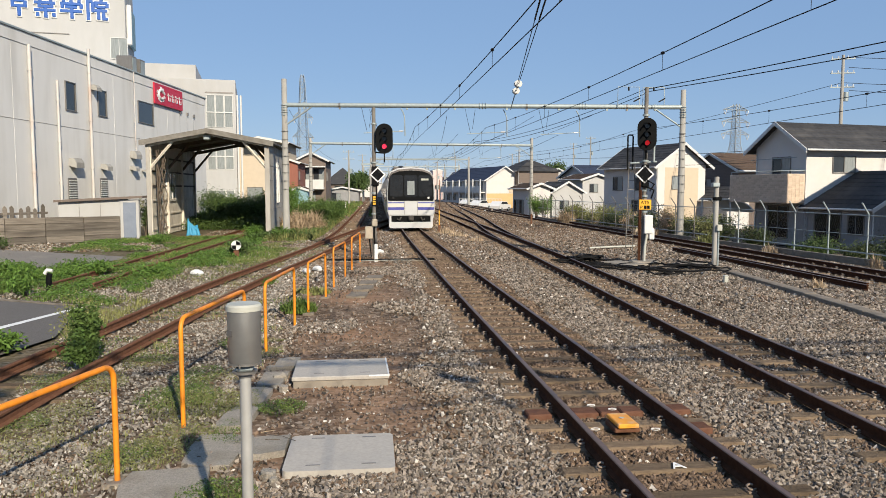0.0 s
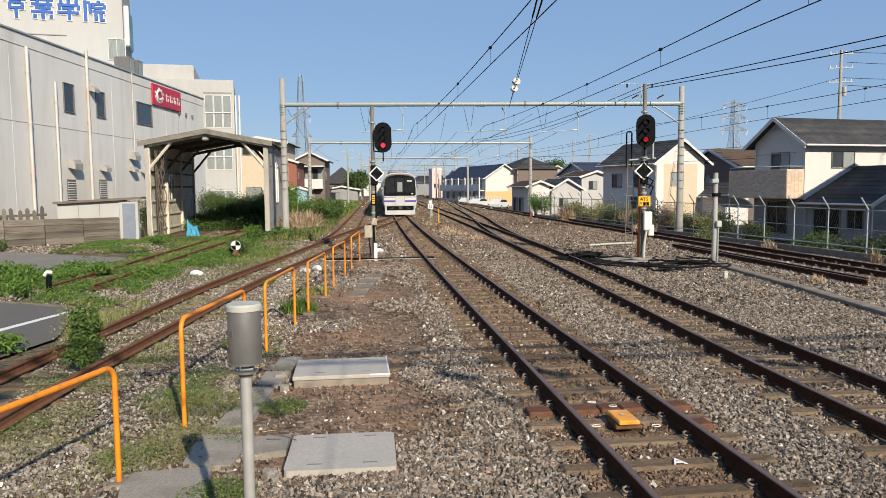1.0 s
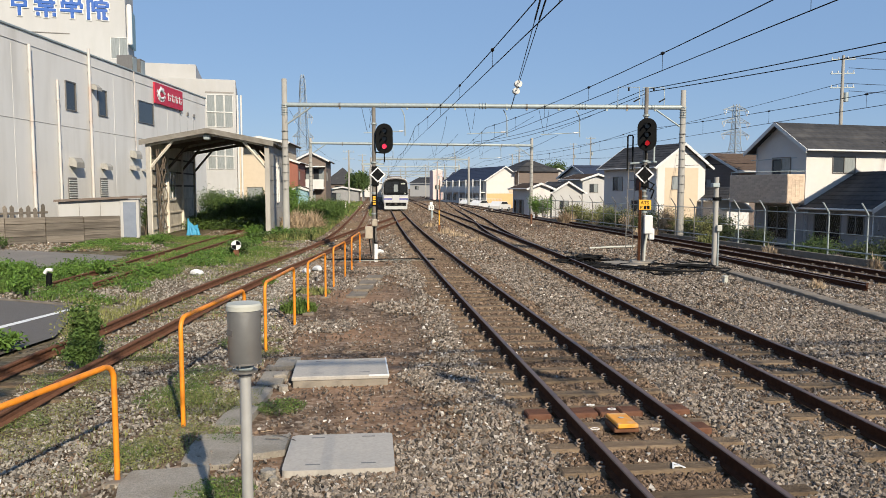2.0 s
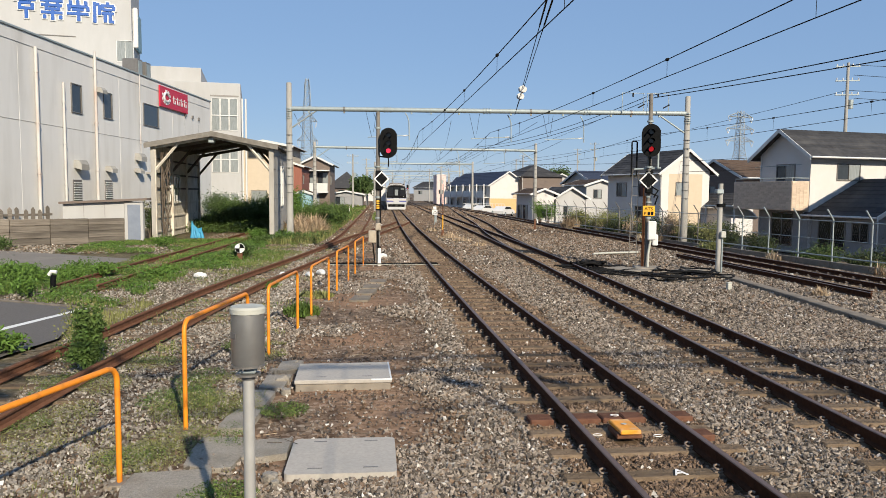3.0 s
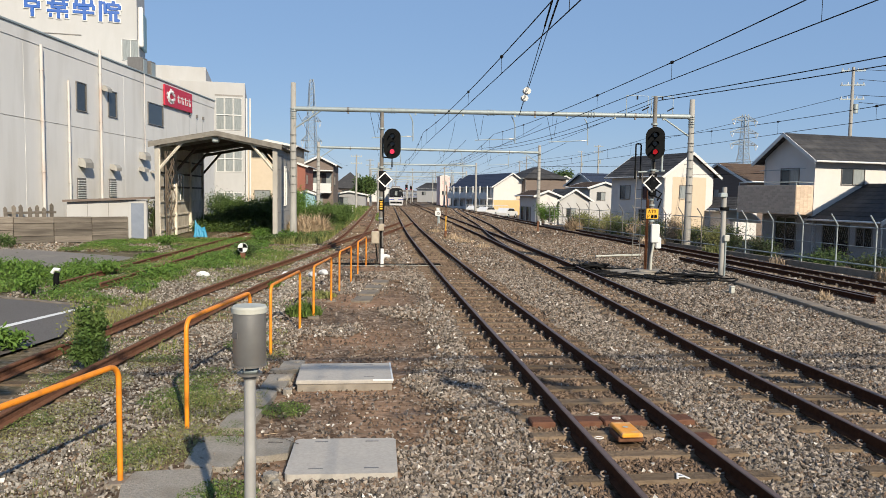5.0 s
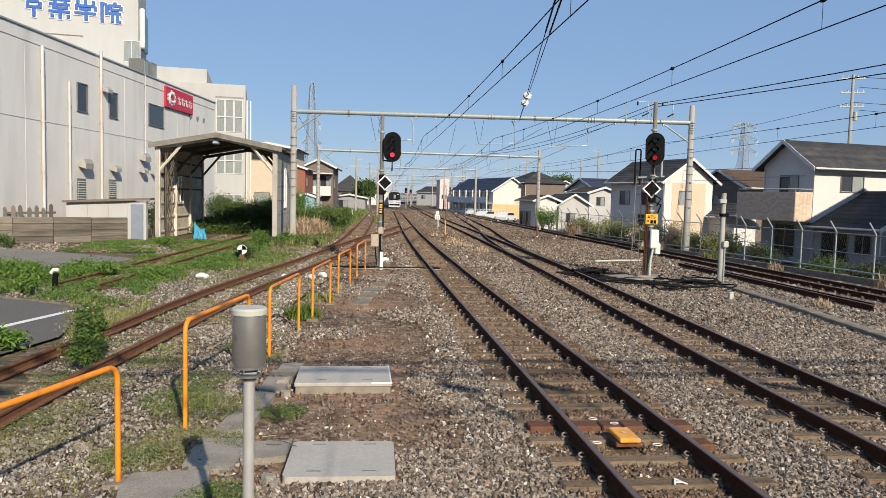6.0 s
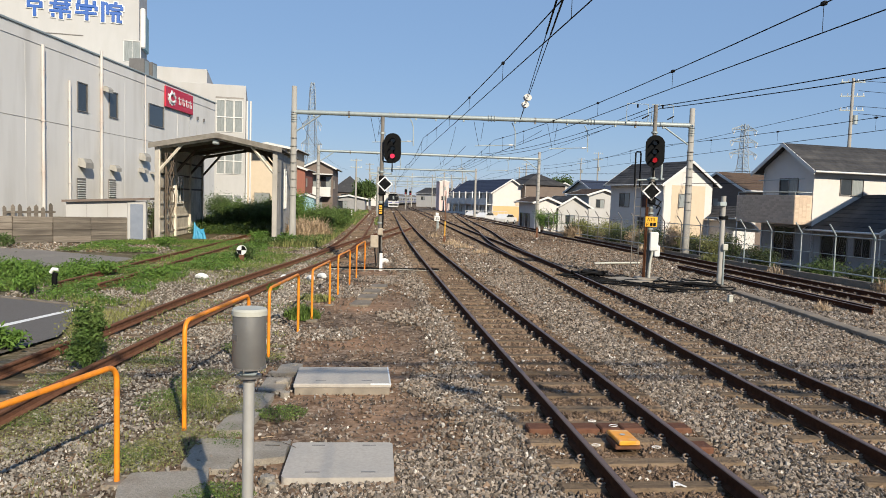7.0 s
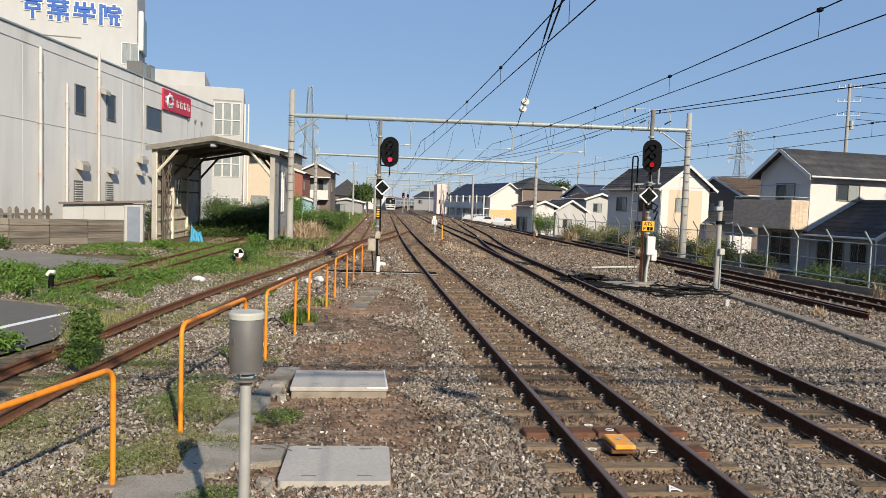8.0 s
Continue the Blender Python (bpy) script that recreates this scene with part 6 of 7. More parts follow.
# ---- boundary fence, poles, pylons, cars, clutter ----
def boundary_fence():
    f = thing("boundary_fence", pose(0, 0, 0), "wire fence with bent-topped posts on a low concrete wall", "fence")
    ys = list(np.arange(10, 66, 2.0))
    for y0, y1 in zip(ys[:-1], ys[1:]):
        x0, x1 = fence_x(y0), fence_x(y1)
        L, h = math.hypot(x1 - x0, y1 - y0), -math.degrees(math.atan2(x1 - x0, y1 - y0))
        part("base_wall", Shape().box(-0.09, 0.09, 0.004, L - 0.004, -0.8, 0.17, 0.015), M["kerb"], f, m=pose(x0, y0, 0, 0, 0, h))
        post = Shape().tube([(0, 0, 0.1), (0, 0, 1.75), (-0.28, 0, 2.15)], 0.03, 8)
        part("post", post, M["galv"] if y0 < 33 else M["frame"], f, m=pose(x0, y0, 0, 0, 0, h))
        for z in (0.36, 1.0, 1.7):
            part("rail", Shape().tube([(0, 0, z), (0, L, z)], 0.03 if z < 0.5 else 0.014 if z < 1.6 else 0.022, 6), M["galv"], f, m=pose(x0, y0, 0, 0, 0, h))
        s = Shape()
        n = int(L / 0.1)
        for k in range(n):
            for sg in (1, -1):
                ya = 0.1 * k
                yb = ya + sg * 0.55
                t1 = 1.0
                if yb > L:
                    t1 = (L - ya) / (yb - ya)
                if yb < 0:
                    t1 = ya / (ya - yb)
                s.add([(0.0, ya - 0.003, 0.36), (0.0, ya + 0.003, 0.36), (0.004, ya + (yb - ya) * t1 + 0.003, 0.36 + 1.32 * t1), (0.004, ya + (yb - ya) * t1 - 0.003, 0.36 + 1.32 * t1)], [(0, 1, 2, 3)])
        tagged(part("wire_mesh", s, M["frame"], f, m=pose(x0, y0, 0, 0, 0, h)), kind="stuff")


boundary_fence()


def utility_pole(x, y, z, h, label, arms=2):
    p = thing("utility_pole", pose(x, y, z, 0, 0, random.uniform(-25, 25)), label, "utility pole", "utility poles")
    part("pole", Shape().tube([(0, 0, -0.3), (0, 0, h)], [0.19, 0.11], 12), M["pole"], p)
    for k in range(arms):
        zz = h - 0.35 - 1.1 * k
        part("crossarm", Shape().box(-0.9, 0.9, -0.05, 0.05, zz, zz + 0.09, 0.01), M["galv"], p)
        for xx in (-0.8, -0.35, 0.35, 0.8):
            part("insulator", Shape().tube([(xx, 0, zz + 0.09), (xx, 0, zz + 0.27)], [0.05, 0.035], 8), M["insul"], p)
    part("transformer", Shape().tube([(0.3, 0, h - 3.6), (0.3, 0, h - 2.9)], 0.2, 12), M["galv"], p) if arms > 1 else None
    return p


def pylon(x, y, z, h, w, label, arms=((0.70, 1.5), (0.82, 1.5), (0.94, 1.35)), waist=0.6, steel=0.075):
    """Lattice transmission tower: splayed lower legs, a slim upper body, pairs of tapering lattice arms with insulator strings."""
    p = thing("transmission_tower", pose(x, y, z, 0, 0, 20), label, "transmission tower")

    def half(t):
        return w * (1 - 0.72 * t / waist) if t < waist else w * (0.28 - 0.13 * (t - waist) / (1 - waist))
    for sx in (-1, 1):
        for sy in (-1, 1):
            part("leg", Shape().tube([(sx * half(t), sy * half(t), h * t) for t in (0, waist, 1)], steel * 1.3, 5), M["haze_steel"], p)
    n = 18
    for k in range(n):
        t0, t1 = k / n, (k + 1) / n
        a, c = half(t0), half(t1)
        s = Shape()
        e = [(-1, -1), (1, -1), (1, 1), (-1, 1)]
        for i in range(4):
            (x0, y0), (x1, y1) = e[i], e[(i + 1) % 4]
            s.tube([(x0 * a, y0 * a, h * t0), (x1 * c, y1 * c, h * t1)], steel * 0.7, 4)
            s.tube([(x1 * a, y1 * a, h * t0), (x0 * c, y0 * c, h * t1)], steel * 0.7, 4)
            s.tube([(x0 * a, y0 * a, h * t0), (x1 * a, y1 * a, h * t0)], steel * 0.7, 4)
        part("lattice", s, M["haze_steel"], p)
    for t, reach in arms:
        zz, b, r = h * t, half(t), w * reach
        for sg in (-1, 1):
            s = Shape()
            for sy in (-1, 1):
                s.tube([(sg * b, sy * b, zz), (sg * r, 0, zz)], steel, 4)
                s.tube([(sg * b, sy * b, zz + h * 0.045), (sg * r, 0, zz)], steel, 4)
            for k in (0.25, 0.5, 0.75):
                u = b + (r - b) * k
                s.tube([(sg * u, -b * (1 - k), zz), (sg * u, 0, zz + h * 0.045 * (1 - k)), (sg * u, b * (1 - k), zz)], steel * 0.7, 4)
            part("arm", s, M["haze_steel"], p)
            part("insulator", Shape().tube([(sg * r, 0, zz), (sg * r * 0.86, 0, zz - h * 0.05)], steel, 5).tube([(sg * r * 0.72, 0, zz), (sg * r * 0.86, 0, zz - h * 0.05)], steel, 5), M["insul"], p)


def poles():
    pylon(133.3, 250, -3, 35.5, 4.6, "grey lattice transmission tower beyond the houses", steel=0.11)
    pylon(-14.5, 200, 0, 32.6, 1.9, "slim distant grey lattice transmission tower", ((0.50, 1.5), (0.66, 1.4)), 0.97, 0.06)
    p = utility_pole(38.1, 55, -0.75, 13.9, "grey concrete utility pole with crossarms behind the house", 3)
    for (x, y, h) in ((0.9, 165, 10.5), (3.5, 240, 9.5), (14.8, 235, 11), (17, 300, 11), (12, 330, 10), (21, 180, 9), (24.5, 260, 11), (33, 150, 11), (40, 190, 12), (-1.5, 118, 9.0), (10.5, 260, 10), (19.5, 215, 10), (27.0, 205, 12), (16.0, 150, 8.5), (45, 140, 13), (52, 175, 14)):
        utility_pole(x, y, -0.3, h, "distant grey utility pole with crossarms", 2)
    for z, dx in ((13.0, 0.0), (12.2, 0.5), (11.0, 0.0), (10.4, 0.6)):
        wire("service_wire", (38.1 + dx, 55, z), (62, 50 + dx * 3, z + 0.6), 0.6, 0.02, label="dark service wire to the utility pole")
    wire("service_wire", (38.1, 55, 11.0), (33, 150, 9.8), 0.8, 0.02, label="dark service wire to the utility pole")
    for z in (5.3, 4.4):
        wire("service_wire", (19.5, 95, z + 1.2), (34, 30, z + 0.3), 0.5, 0.018, label="dark service wire across the houses")
    # yellow marker pole, numbered board, small marker posts
    g = thing("marker_pole", pose(4.95, 45.2, 0), "thin orange and yellow marker pole beside the track", "marker pole")
    part("pole", Shape().tube([(0, 0, 1.3), (0, 0, 3.2)], 0.025, 8), M["rust"], g)
    part("lower_pole", Shape().tube([(0, 0, -0.1), (0, 0, 1.3)], 0.035, 8), M["yellow"], g)
    part("foot", Shape().box(-0.09, 0.09, -0.09, 0.09, 0, 0.4, 0.02), M["rust"], g)
    n = thing("speed_board", pose(6.1, 62, 0), "white speed board with black figures on a post", "speed board")
    part("post", Shape().tube([(0, 0, -0.1), (0, 0, 1.3)], 0.03, 8), M["galv"], n)
    part("board", Shape().box(-0.23, 0.23, -0.03, 0, 0.82, 1.24, 0.01).box(-0.13, 0.13, -0.03, 0, 1.26, 1.52, 0.01), M["white"], n)
    letters("figures", "35", 0.34, pose(0, -0.036, 0.91, 90), M["black"], n, "black figures")
    for x, y, h, c in ((0.62, 27.1, 0.62, "white"), (12.6, 52.9, 0.75, "rust"), (6.6, 66, 0.9, "galv"), (-2.6, 66, 0.9, "yellow"), (15, 62, 0.5, "white"), (-1.6, 92, 1.0, "white"), (10.35, 19.7, 0.14, "capwhite")):
        q = thing("marker_post", pose(x, y, 0), "short track-side marker post", "marker post", "marker posts")
        part("post", Shape().box(-0.06, 0.06, -0.06, 0.06, -0.1, h, 0.012), M[c], q)
        part("cap", Shape().box(-0.065, 0.065, -0.065, 0.065, h, h + 0.05, 0.015), M["black"] if c == "white" else M[c], q)
    # distant signal masts between the tracks
    for x, y in ((9.6, 175), (12.5, 205), (2.6, 145)):
        q = thing("distant_signal", pose(x, y, 0), "distant railway signal on a slim mast", "railway signal", "distant signals")
        part("mast", Shape().tube([(0, 0, 0), (0, 0, 5.2)], 0.09, 8), M["pole"], q)
        part("head", Shape().box(-0.3, 0.3, -0.15, 0.15, 3.6, 4.8, 0.1), M["black"], q)
        part("lamp", Shape().tube([(0, -0.17, 3.9), (0, -0.15, 3.9)], 0.1, 10), M["sig_red"], q)


poles()


def parked_car(m, label):
    c = thing("car", m, label, "car", "parked cars")
    side = [(-2.1, 0.35), (2.1, 0.35), (2.15, 0.75), (1.95, 0.95), (1.1, 1.02), (0.55, 1.45), (-1.2, 1.5), (-1.95, 1.05), (-2.15, 0.8)]
    part("body", Shape().prism(side, 1.65, at=Matrix.Translation((0, -0.825, 0))), M["carwhite"], c)
    glass = [(1.0, 1.04), (0.52, 1.40), (-1.15, 1.44), (-1.75, 1.08)]
    for y in (-0.835, 0.825):
        part("side_glass", Shape().prism(glass, 0.01, at=Matrix.Translation((0, y, 0))), M["glass"], c)
    for x in (-1.3, 1.3):
        for y in (-0.83, 0.65):
            w = part("wheel", Shape().tube([(x, y, 0.31), (x, y + 0.18, 0.31)], 0.31, 18), M["black"], c)
            part("rim", Shape().tube([(x, y - 0.01, 0.31), (x, y + 0.19, 0.31)], 0.18, 14), M["galv"], w)
    for y in (-0.6, 0.6):
        part("headlight", Shape().box(2.02, 2.14, y - 0.18, y + 0.18, 0.68, 0.85, 0.03), M["insul"], c)


parked_car(pose(19.7, 118, -0.75, 0, 0, 52), "white hatchback car parked beyond the tracks")
parked_car(pose(21.4, 110, -0.75, 0, 0, 55), "white low car parked beyond the tracks")
parked_car(pose(19.4, 128, -0.75, 0, 0, 48), "white car parked by the apartment block")


def cable_heap():
    """Loose black cables in loops on the ballast round the eastern signal."""
    g = thing("cable_heap", pose(9.9, 22.6, 0), "tangle of loose black cables on the ballast", "cables")
    r = random.Random(4)
    for k in range(11):
        cx, cy, a0 = r.uniform(-1.0, 1.2), r.uniform(-1.2, 1.2), r.uniform(0, 6.3)
        rx, ry = r.uniform(0.45, 1.25), r.uniform(0.35, 1.3)
        pts = [(cx + rx * math.cos(a0 + 0.42 * i) * (1 - 0.012 * i), cy + ry * math.sin(a0 + 0.42 * i), 0.04 + 0.06 * r.random() + 0.010 * k) for i in range(r.randint(8, 15))]
        part("cable", Shape().tube(pts, r.uniform(0.022, 0.034), 6), M["cable"], g)
    for k in range(9):
        y0 = r.uniform(0.0, 3.2)
        pts = [(-0.4 - 0.36 * i, y0 + 0.25 * math.sin(i * 0.9 + k) + 0.1 * i, 0.04 + 0.04 * r.random()) for i in range(r.randint(5, 8))]
        part("cable", Shape().tube(pts, 0.026, 6), M["cable"], g)
    h = thing("cable_coil", pose(8.1, 25.6, 0), "heap of black bags and coiled cable", "cables")
    for k in range(10):
        rx, ry, a0, cx, cy, n = r.uniform(0.12, 0.5), r.uniform(0.1, 0.4), r.uniform(0, 6.3), r.uniform(-0.25, 0.25), r.uniform(-0.2, 0.2), r.randint(8, 14)
        pts = [(cx + rx * math.cos(a0 + 0.5 * i), cy + ry * math.sin(a0 + 0.5 * i), 0.05 + 0.12 * r.random() + 0.02 * k * (1 - rx)) for i in range(n)]
        part("cable", Shape().tube(pts, r.uniform(0.025, 0.05), 6), M["cable"], h)
    for k in range(5):
        s = 1 if k % 2 else -1
        part("cable", Shape().tube([(s * (0.1 + 0.25 * i), 0.12 * math.sin(i + k) + 0.08 * (k - 2), 0.10 - 0.012 * i + 0.03 * r.random()) for i in range(5)], 0.03, 6), M["cable"], h)
    p = thing("white_pipe", pose(11.2, 31.5, 0, 0, 0, -68), "broken white pipe lying on the ballast", "pipe")
    part("pipe", Shape().tube([(0, -1.3, 0.06), (0, 0, 0.07), (0.1, 1.2, 0.06)], 0.045, 10), M["capwhite"], p)
    for x, y, rz, l in ((9.1, 24.4, 20, 1.5), (11.0, 23.8, -55, 1.8)):
        s = thing("concrete_slab", pose(x, y, 0, 0, 0, rz), "worn concrete slab lying on the ballast", "concrete slab")
        part("slab", Shape().box(-0.45, 0.45, -l / 2, l / 2, -0.05, 0.1, 0.03), M["concrete"], s)
    q = thing("track_cables", pose(0.4, 27.3, 0), "dark cables crossing to the main track", "cables")
    for k in range(4):
        pts = [(-1.6 + 0.5 * i, -0.2 * k + 0.12 * math.sin(i + k), 0.04) for i in range(9)]
        part("cable", Shape().tube(pts, 0.016 if k < 3 else 0.010, 6), M["cable"] if k < 3 else M["capwhite"], q)
    # spare rails lying beside the far track
    for k, x in enumerate((13.05, 13.35)):
        s = thing("spare_rail", pose(0, 0, 0), "spare dark rail lying beside the far track", "rail", "spare rails")
        part("rail", Shape().sweep([(x + 0.1, 17.6 + k * 0.4, 0.0), (x + 0.2, 24.2, 0.0), (x + 0.3, 30.0, 0.0)], RAIL, top=(6, 7, 8)), [M["rail"], M["railtop"]], s)
    r2 = random.Random(21)
    for k in range(26):
        x, y = r2.uniform(-1.0, 1.4), r2.uniform(5.6, 11.8)
        if abs(x + 0.2) < 0.6 and abs(y - 7.25) < 0.6 or abs(x + 0.27) < 0.7 and abs(y - 10.6) < 0.75:
            continue
        tw = thing("twig", pose(x, y, 0.035, 0, 0, r2.uniform(0, 360)), "thin dry twig lying on the ballast", "twig", "twigs")
        L = r2.uniform(0.12, 0.4)
        part("stick", Shape().tube([(-L / 2, 0, 0), (0, 0.03 * r2.uniform(-1, 1), 0.012), (L / 2, 0.05 * r2.uniform(-1, 1), 0.0)], 0.004, 4), M["bark"] if k % 3 else M["straw"], tw)
    for x, y in ((-4.94, 23.2), (-2.45, 23.3), (-1.65, 23.3), (-1.35, 24.0), (0.75, 30.2)):
        w = thing("white_rock", pose(x, y, 0.05, 0, 0, 40 * x), "white painted rock lying by the siding", "rock", "white rocks")
        s = Shape()
        for k in range(3):
            s.box(-0.16 + 0.1 * k, 0.1 + 0.09 * k, -0.12, 0.12 - 0.04 * k, -0.08, 0.08 + 0.03 * (k % 2), 0.06)
        part("rock", s, M["white"], w)
    for x, y, r in ((-0.86, 6.78, 0.085), (-0.80, 6.62, 0.045), (-1.02, 9.80, 0.07), (-1.12, 10.35, 0.11), (-1.3, 10.9, 0.08), (-1.05, 11.4, 0.06)):
        w = thing("concrete_rubble", pose(x, y, 0.02, 0, 0, 900 * x), "broken pale lump of concrete by the pit lids", "rubble", "concrete rubble")
        ring = [(r * math.cos(a) * r2.uniform(0.7, 1.2), r * math.sin(a) * r2.uniform(0.7, 1.1)) for a in np.linspace(0, 5.4, 7)]
        s = Shape().add([(u, v, -r) for u, v in ring] + [(u, v, 0.2 * r * r2.uniform(0, 1)) for u, v in ring] + [(u * 0.7, v * 0.7, 0.22 * r * r2.uniform(0.5, 1.6)) for u, v in ring],
                        [(i, (i + 1) % 7, 7 + (i + 1) % 7, 7 + i) for i in range(7)] + [(7 + i, 7 + (i + 1) % 7, 14 + (i + 1) % 7, 14 + i) for i in range(7)] + [tuple(range(14, 21))])
        part("lump", s, M["oldslab"], w)
    t = thing("blue_sheet", pose(-9.6, 42.8, 0), "crumpled blue sheet leaning in the shed", "tarpaulin")
    s = Shape()
    for k in range(7):
        a = 0.12 * k
        s.tube([(0.1 * k, 0.05 * (k % 2), 0), (0.08 * k + 0.05, 0.1 * (k % 3), 0.35 + 0.1 * (k % 3)), (0.03 * k, 0.12, 0.95 - 0.1 * k)], [0.10, 0.09, 0.03], 6)
    part("sheet", s, M["tarp"], t)
    v = thing("dry_vine", pose(-10.9, 41.45, 0), "dry vine climbing the shed wall", "vine")
    rr = random.Random(9)
    for k in range(9):
        x = rr.uniform(0, 0.5)
        pts = []
        for i in range(9):
            x += rr.uniform(-0.2, 0.2)
            pts.append((max(x, 0.05), 0.05 + 0.25 * k / 9 + rr.uniform(-0.05, 0.05), 0.1 + 0.58 * i))
        part("stem", Shape().tube(pts, 0.03, 5), M["bark"], v)


    k = thing("ground_lamp", pose(-8.1, 20.2, 0), "small black hooded ground lamp in the weeds", "ground lamp")
    part("stem", Shape().tube([(0, 0, -0.05), (0, 0, 0.3), (0.03, 0, 0.42)], 0.07, 10), M["black"], k)
    part("hood", Shape().tube([(-0.1, 0, 0.42), (-0.03, 0, 0.52), (0.1, 0, 0.5)], 0.05, 10), M["white"], k, "white hood")


cable_heap()


def paving():
    a = thing("parking_asphalt", pose(0, 0, 0), "dark asphalt corner of a parking area", "asphalt", kind="structure")
    part("asphalt", Shape().add([(-5.4, 13.6, 0.012), (-6.2, 17.25, 0.012), (-8.4, 18.3, 0.012), (-40, 24, 0.012), (-40, 8, 0.012), (-6.0, 10.6, 0.012)], [(0, 1, 2, 3, 4, 5)]), M["asphalt"], a)
    part("white_line", Shape().add([(-6.72, 14.5, 0.017), (-6.08, 17.05, 0.017), (-6.22, 17.12, 0.017), (-6.9, 14.58, 0.017), (-8.6, 8.2, 0.017), (-8.42, 8.1, 0.017)], [(0, 1, 2, 3), (0, 3, 4, 5)]), M["line"], a, "white painted line")
    part("kerb_line", Shape().box(-0.04, 0.04, -1.5, 6, -0.05, 0.05, 0.01), M["plank"], a, m=pose(-6.45, 17.25, 0, 0, 0, 62))
    b = thing("yard_road", pose(0, 0, 0), "pale worn asphalt strip before the planks", "asphalt", kind="structure")
    part("asphalt", Shape().add([(-8.6, 29.4, 0.01), (-9.4, 26.4, 0.01), (-12, 24.6, 0.01), (-45, 26, 0.01), (-45, 33, 0.01), (-15, 33.5, 0.01)], [(0, 1, 2, 3, 4, 5)]), M["asphalt_pale"], b)
    for y, xx in ((8.22, 0), (7.55, 1)):
        s = thing("tie_block", pose(2.9, y, 0), "red-brown painted timber tie under a rail joint", "sleeper", "red ties")
        for x0, x1 in ((-0.98, -0.7), (-0.44, -0.14), (-0.12, 0.12), (0.14, 0.40), (0.68, 0.98)) if not xx else ((0.68, 0.92),):
            part("block", Shape().box(x0, x1, -0.12, 0.12, -0.1, 0.05, 0.015), M["sleeper_red"], s)
    k = thing("chalk_mark", pose(3.0, 6.45, 0.03), "white painted letter on a sleeper", "marking")
    letters("letter", "A", 0.2, pose(-0.02, -0.03, 0, 0, 0, 0), M["paintmark"], k)
    for x, y in ((2.95, 8.2), (2.75, 8.38), (2.55, 7.6), (3.2, 7.52)):
        k = thing("chalk_mark", pose(x, y, 0.056 if y > 8 else 0.03), "white painted ring on a timber tie", "marking", "painted rings")
        part("ring", Shape().tube([(0.05 * math.cos(q), 0.035 * math.sin(q), 0) for q in np.linspace(0, 5.6, 9)], 0.005, 5), M["paintmark"], k)


paving()


# ---- plants ----
def blades(name, label, n, spread, h0, h1, material, width=0.012, lean=0.5, category="grass"):
    """n bent blades of grass rooted at the points that spread(k) gives (arrays x, y, tall)."""
    x, y, tall = spread(n)
    n = len(x)
    a = rng.uniform(0, 2 * np.pi, n)
    h = (h0 + (h1 - h0) * rng.random(n) ** 1.5) * tall
    w = width * (0.6 + 0.8 * rng.random(n))
    out = lean * h * rng.random(n)
    ca, sa = np.cos(a), np.sin(a)
    px, py = -sa * w, ca * w
    z0 = np.array([ground_z(p, q) for p, q in zip(x, y)]) - 0.01
    V = np.empty((n, 5, 3))
    V[:, 0] = np.stack([x - px, y - py, z0], 1)
    V[:, 1] = np.stack([x + px, y + py, z0], 1)
    V[:, 2] = np.stack([x + px * 0.8 + ca * out * 0.35, y + py * 0.8 + sa * out * 0.35, z0 + h * 0.6], 1)
    V[:, 3] = np.stack([x - px * 0.8 + ca * out * 0.35, y - py * 0.8 + sa * out * 0.35, z0 + h * 0.6], 1)
    V[:, 4] = np.stack([x + ca * out, y + sa * out, z0 + h], 1)
    o = 5 * np.arange(n)[:, None]
    F = np.concatenate([o + np.array([0, 1, 2]), o + np.array([0, 2, 3]), o + np.array([3, 2, 4])])
    ob = new(name, raw_mesh(name, V.reshape(-1, 3), F, material))
    return tagged(ob, label, category, kind="stuff")


def carpet(name, label, n, spread, h, leaf, material, category="weeds"):
    """n small leaves of low weeds at uneven heights over the points that spread gives."""
    x, y, tall = spread(n)
    n = len(x)
    z0 = np.array([ground_z(p, q) for p, q in zip(x, y)])
    c = np.stack([x, y, z0 + 0.03 + h * tall * rng.random(n) ** 1.3], 1)
    d1 = rng.normal(size=(n, 3)) * (1, 1, 0.45)
    d1 /= np.linalg.norm(d1, axis=1)[:, None]
    d2 = np.cross(d1, np.array((0, 0, 1.0)) + 0.5 * rng.normal(size=(n, 3)))
    d2 /= np.linalg.norm(d2, axis=1)[:, None]
    L = (leaf * (0.5 + rng.random(n)))[:, None]
    V = np.stack([c - d1 * L, c + d2 * L * 0.45, c + d1 * L, c - d2 * L * 0.45], 1).reshape(-1, 3)
    o = 4 * np.arange(n)[:, None]
    F = np.concatenate([o + np.array([0, 1, 2]), o + np.array([0, 2, 3])])
    return tagged(new(name, raw_mesh(name, V, F, material)), label, category, kind="stuff")


def patchy(x0, x1, y0, y1, scale, cut, seed, free=()):
    """Points in a rectangle where smooth noise is above cut; kept off the rails and hard surfaces."""
    def spread(n):
        x, y = rng.uniform(x0, x1, n), rng.uniform(y0, y1, n)
        k = np.array([noise.noise((a * scale, b * scale, seed)) for a, b in zip(x, y)])
        keep = k > cut
        for fn in free:
            keep &= ~fn(x, y)
        x, y, k = x[keep], y[keep], k[keep]
        return x, y, 0.55 + 0.9 * np.clip(k - cut, 0, 0.5)
    return spread


def near_track(fx, half):
    return lambda x, y: away(fx, x, y) < half


def on_rail(fx):
    def f(x, y):
        return np.abs(away(fx, x, y) - 0.566) < 0.08
    return f


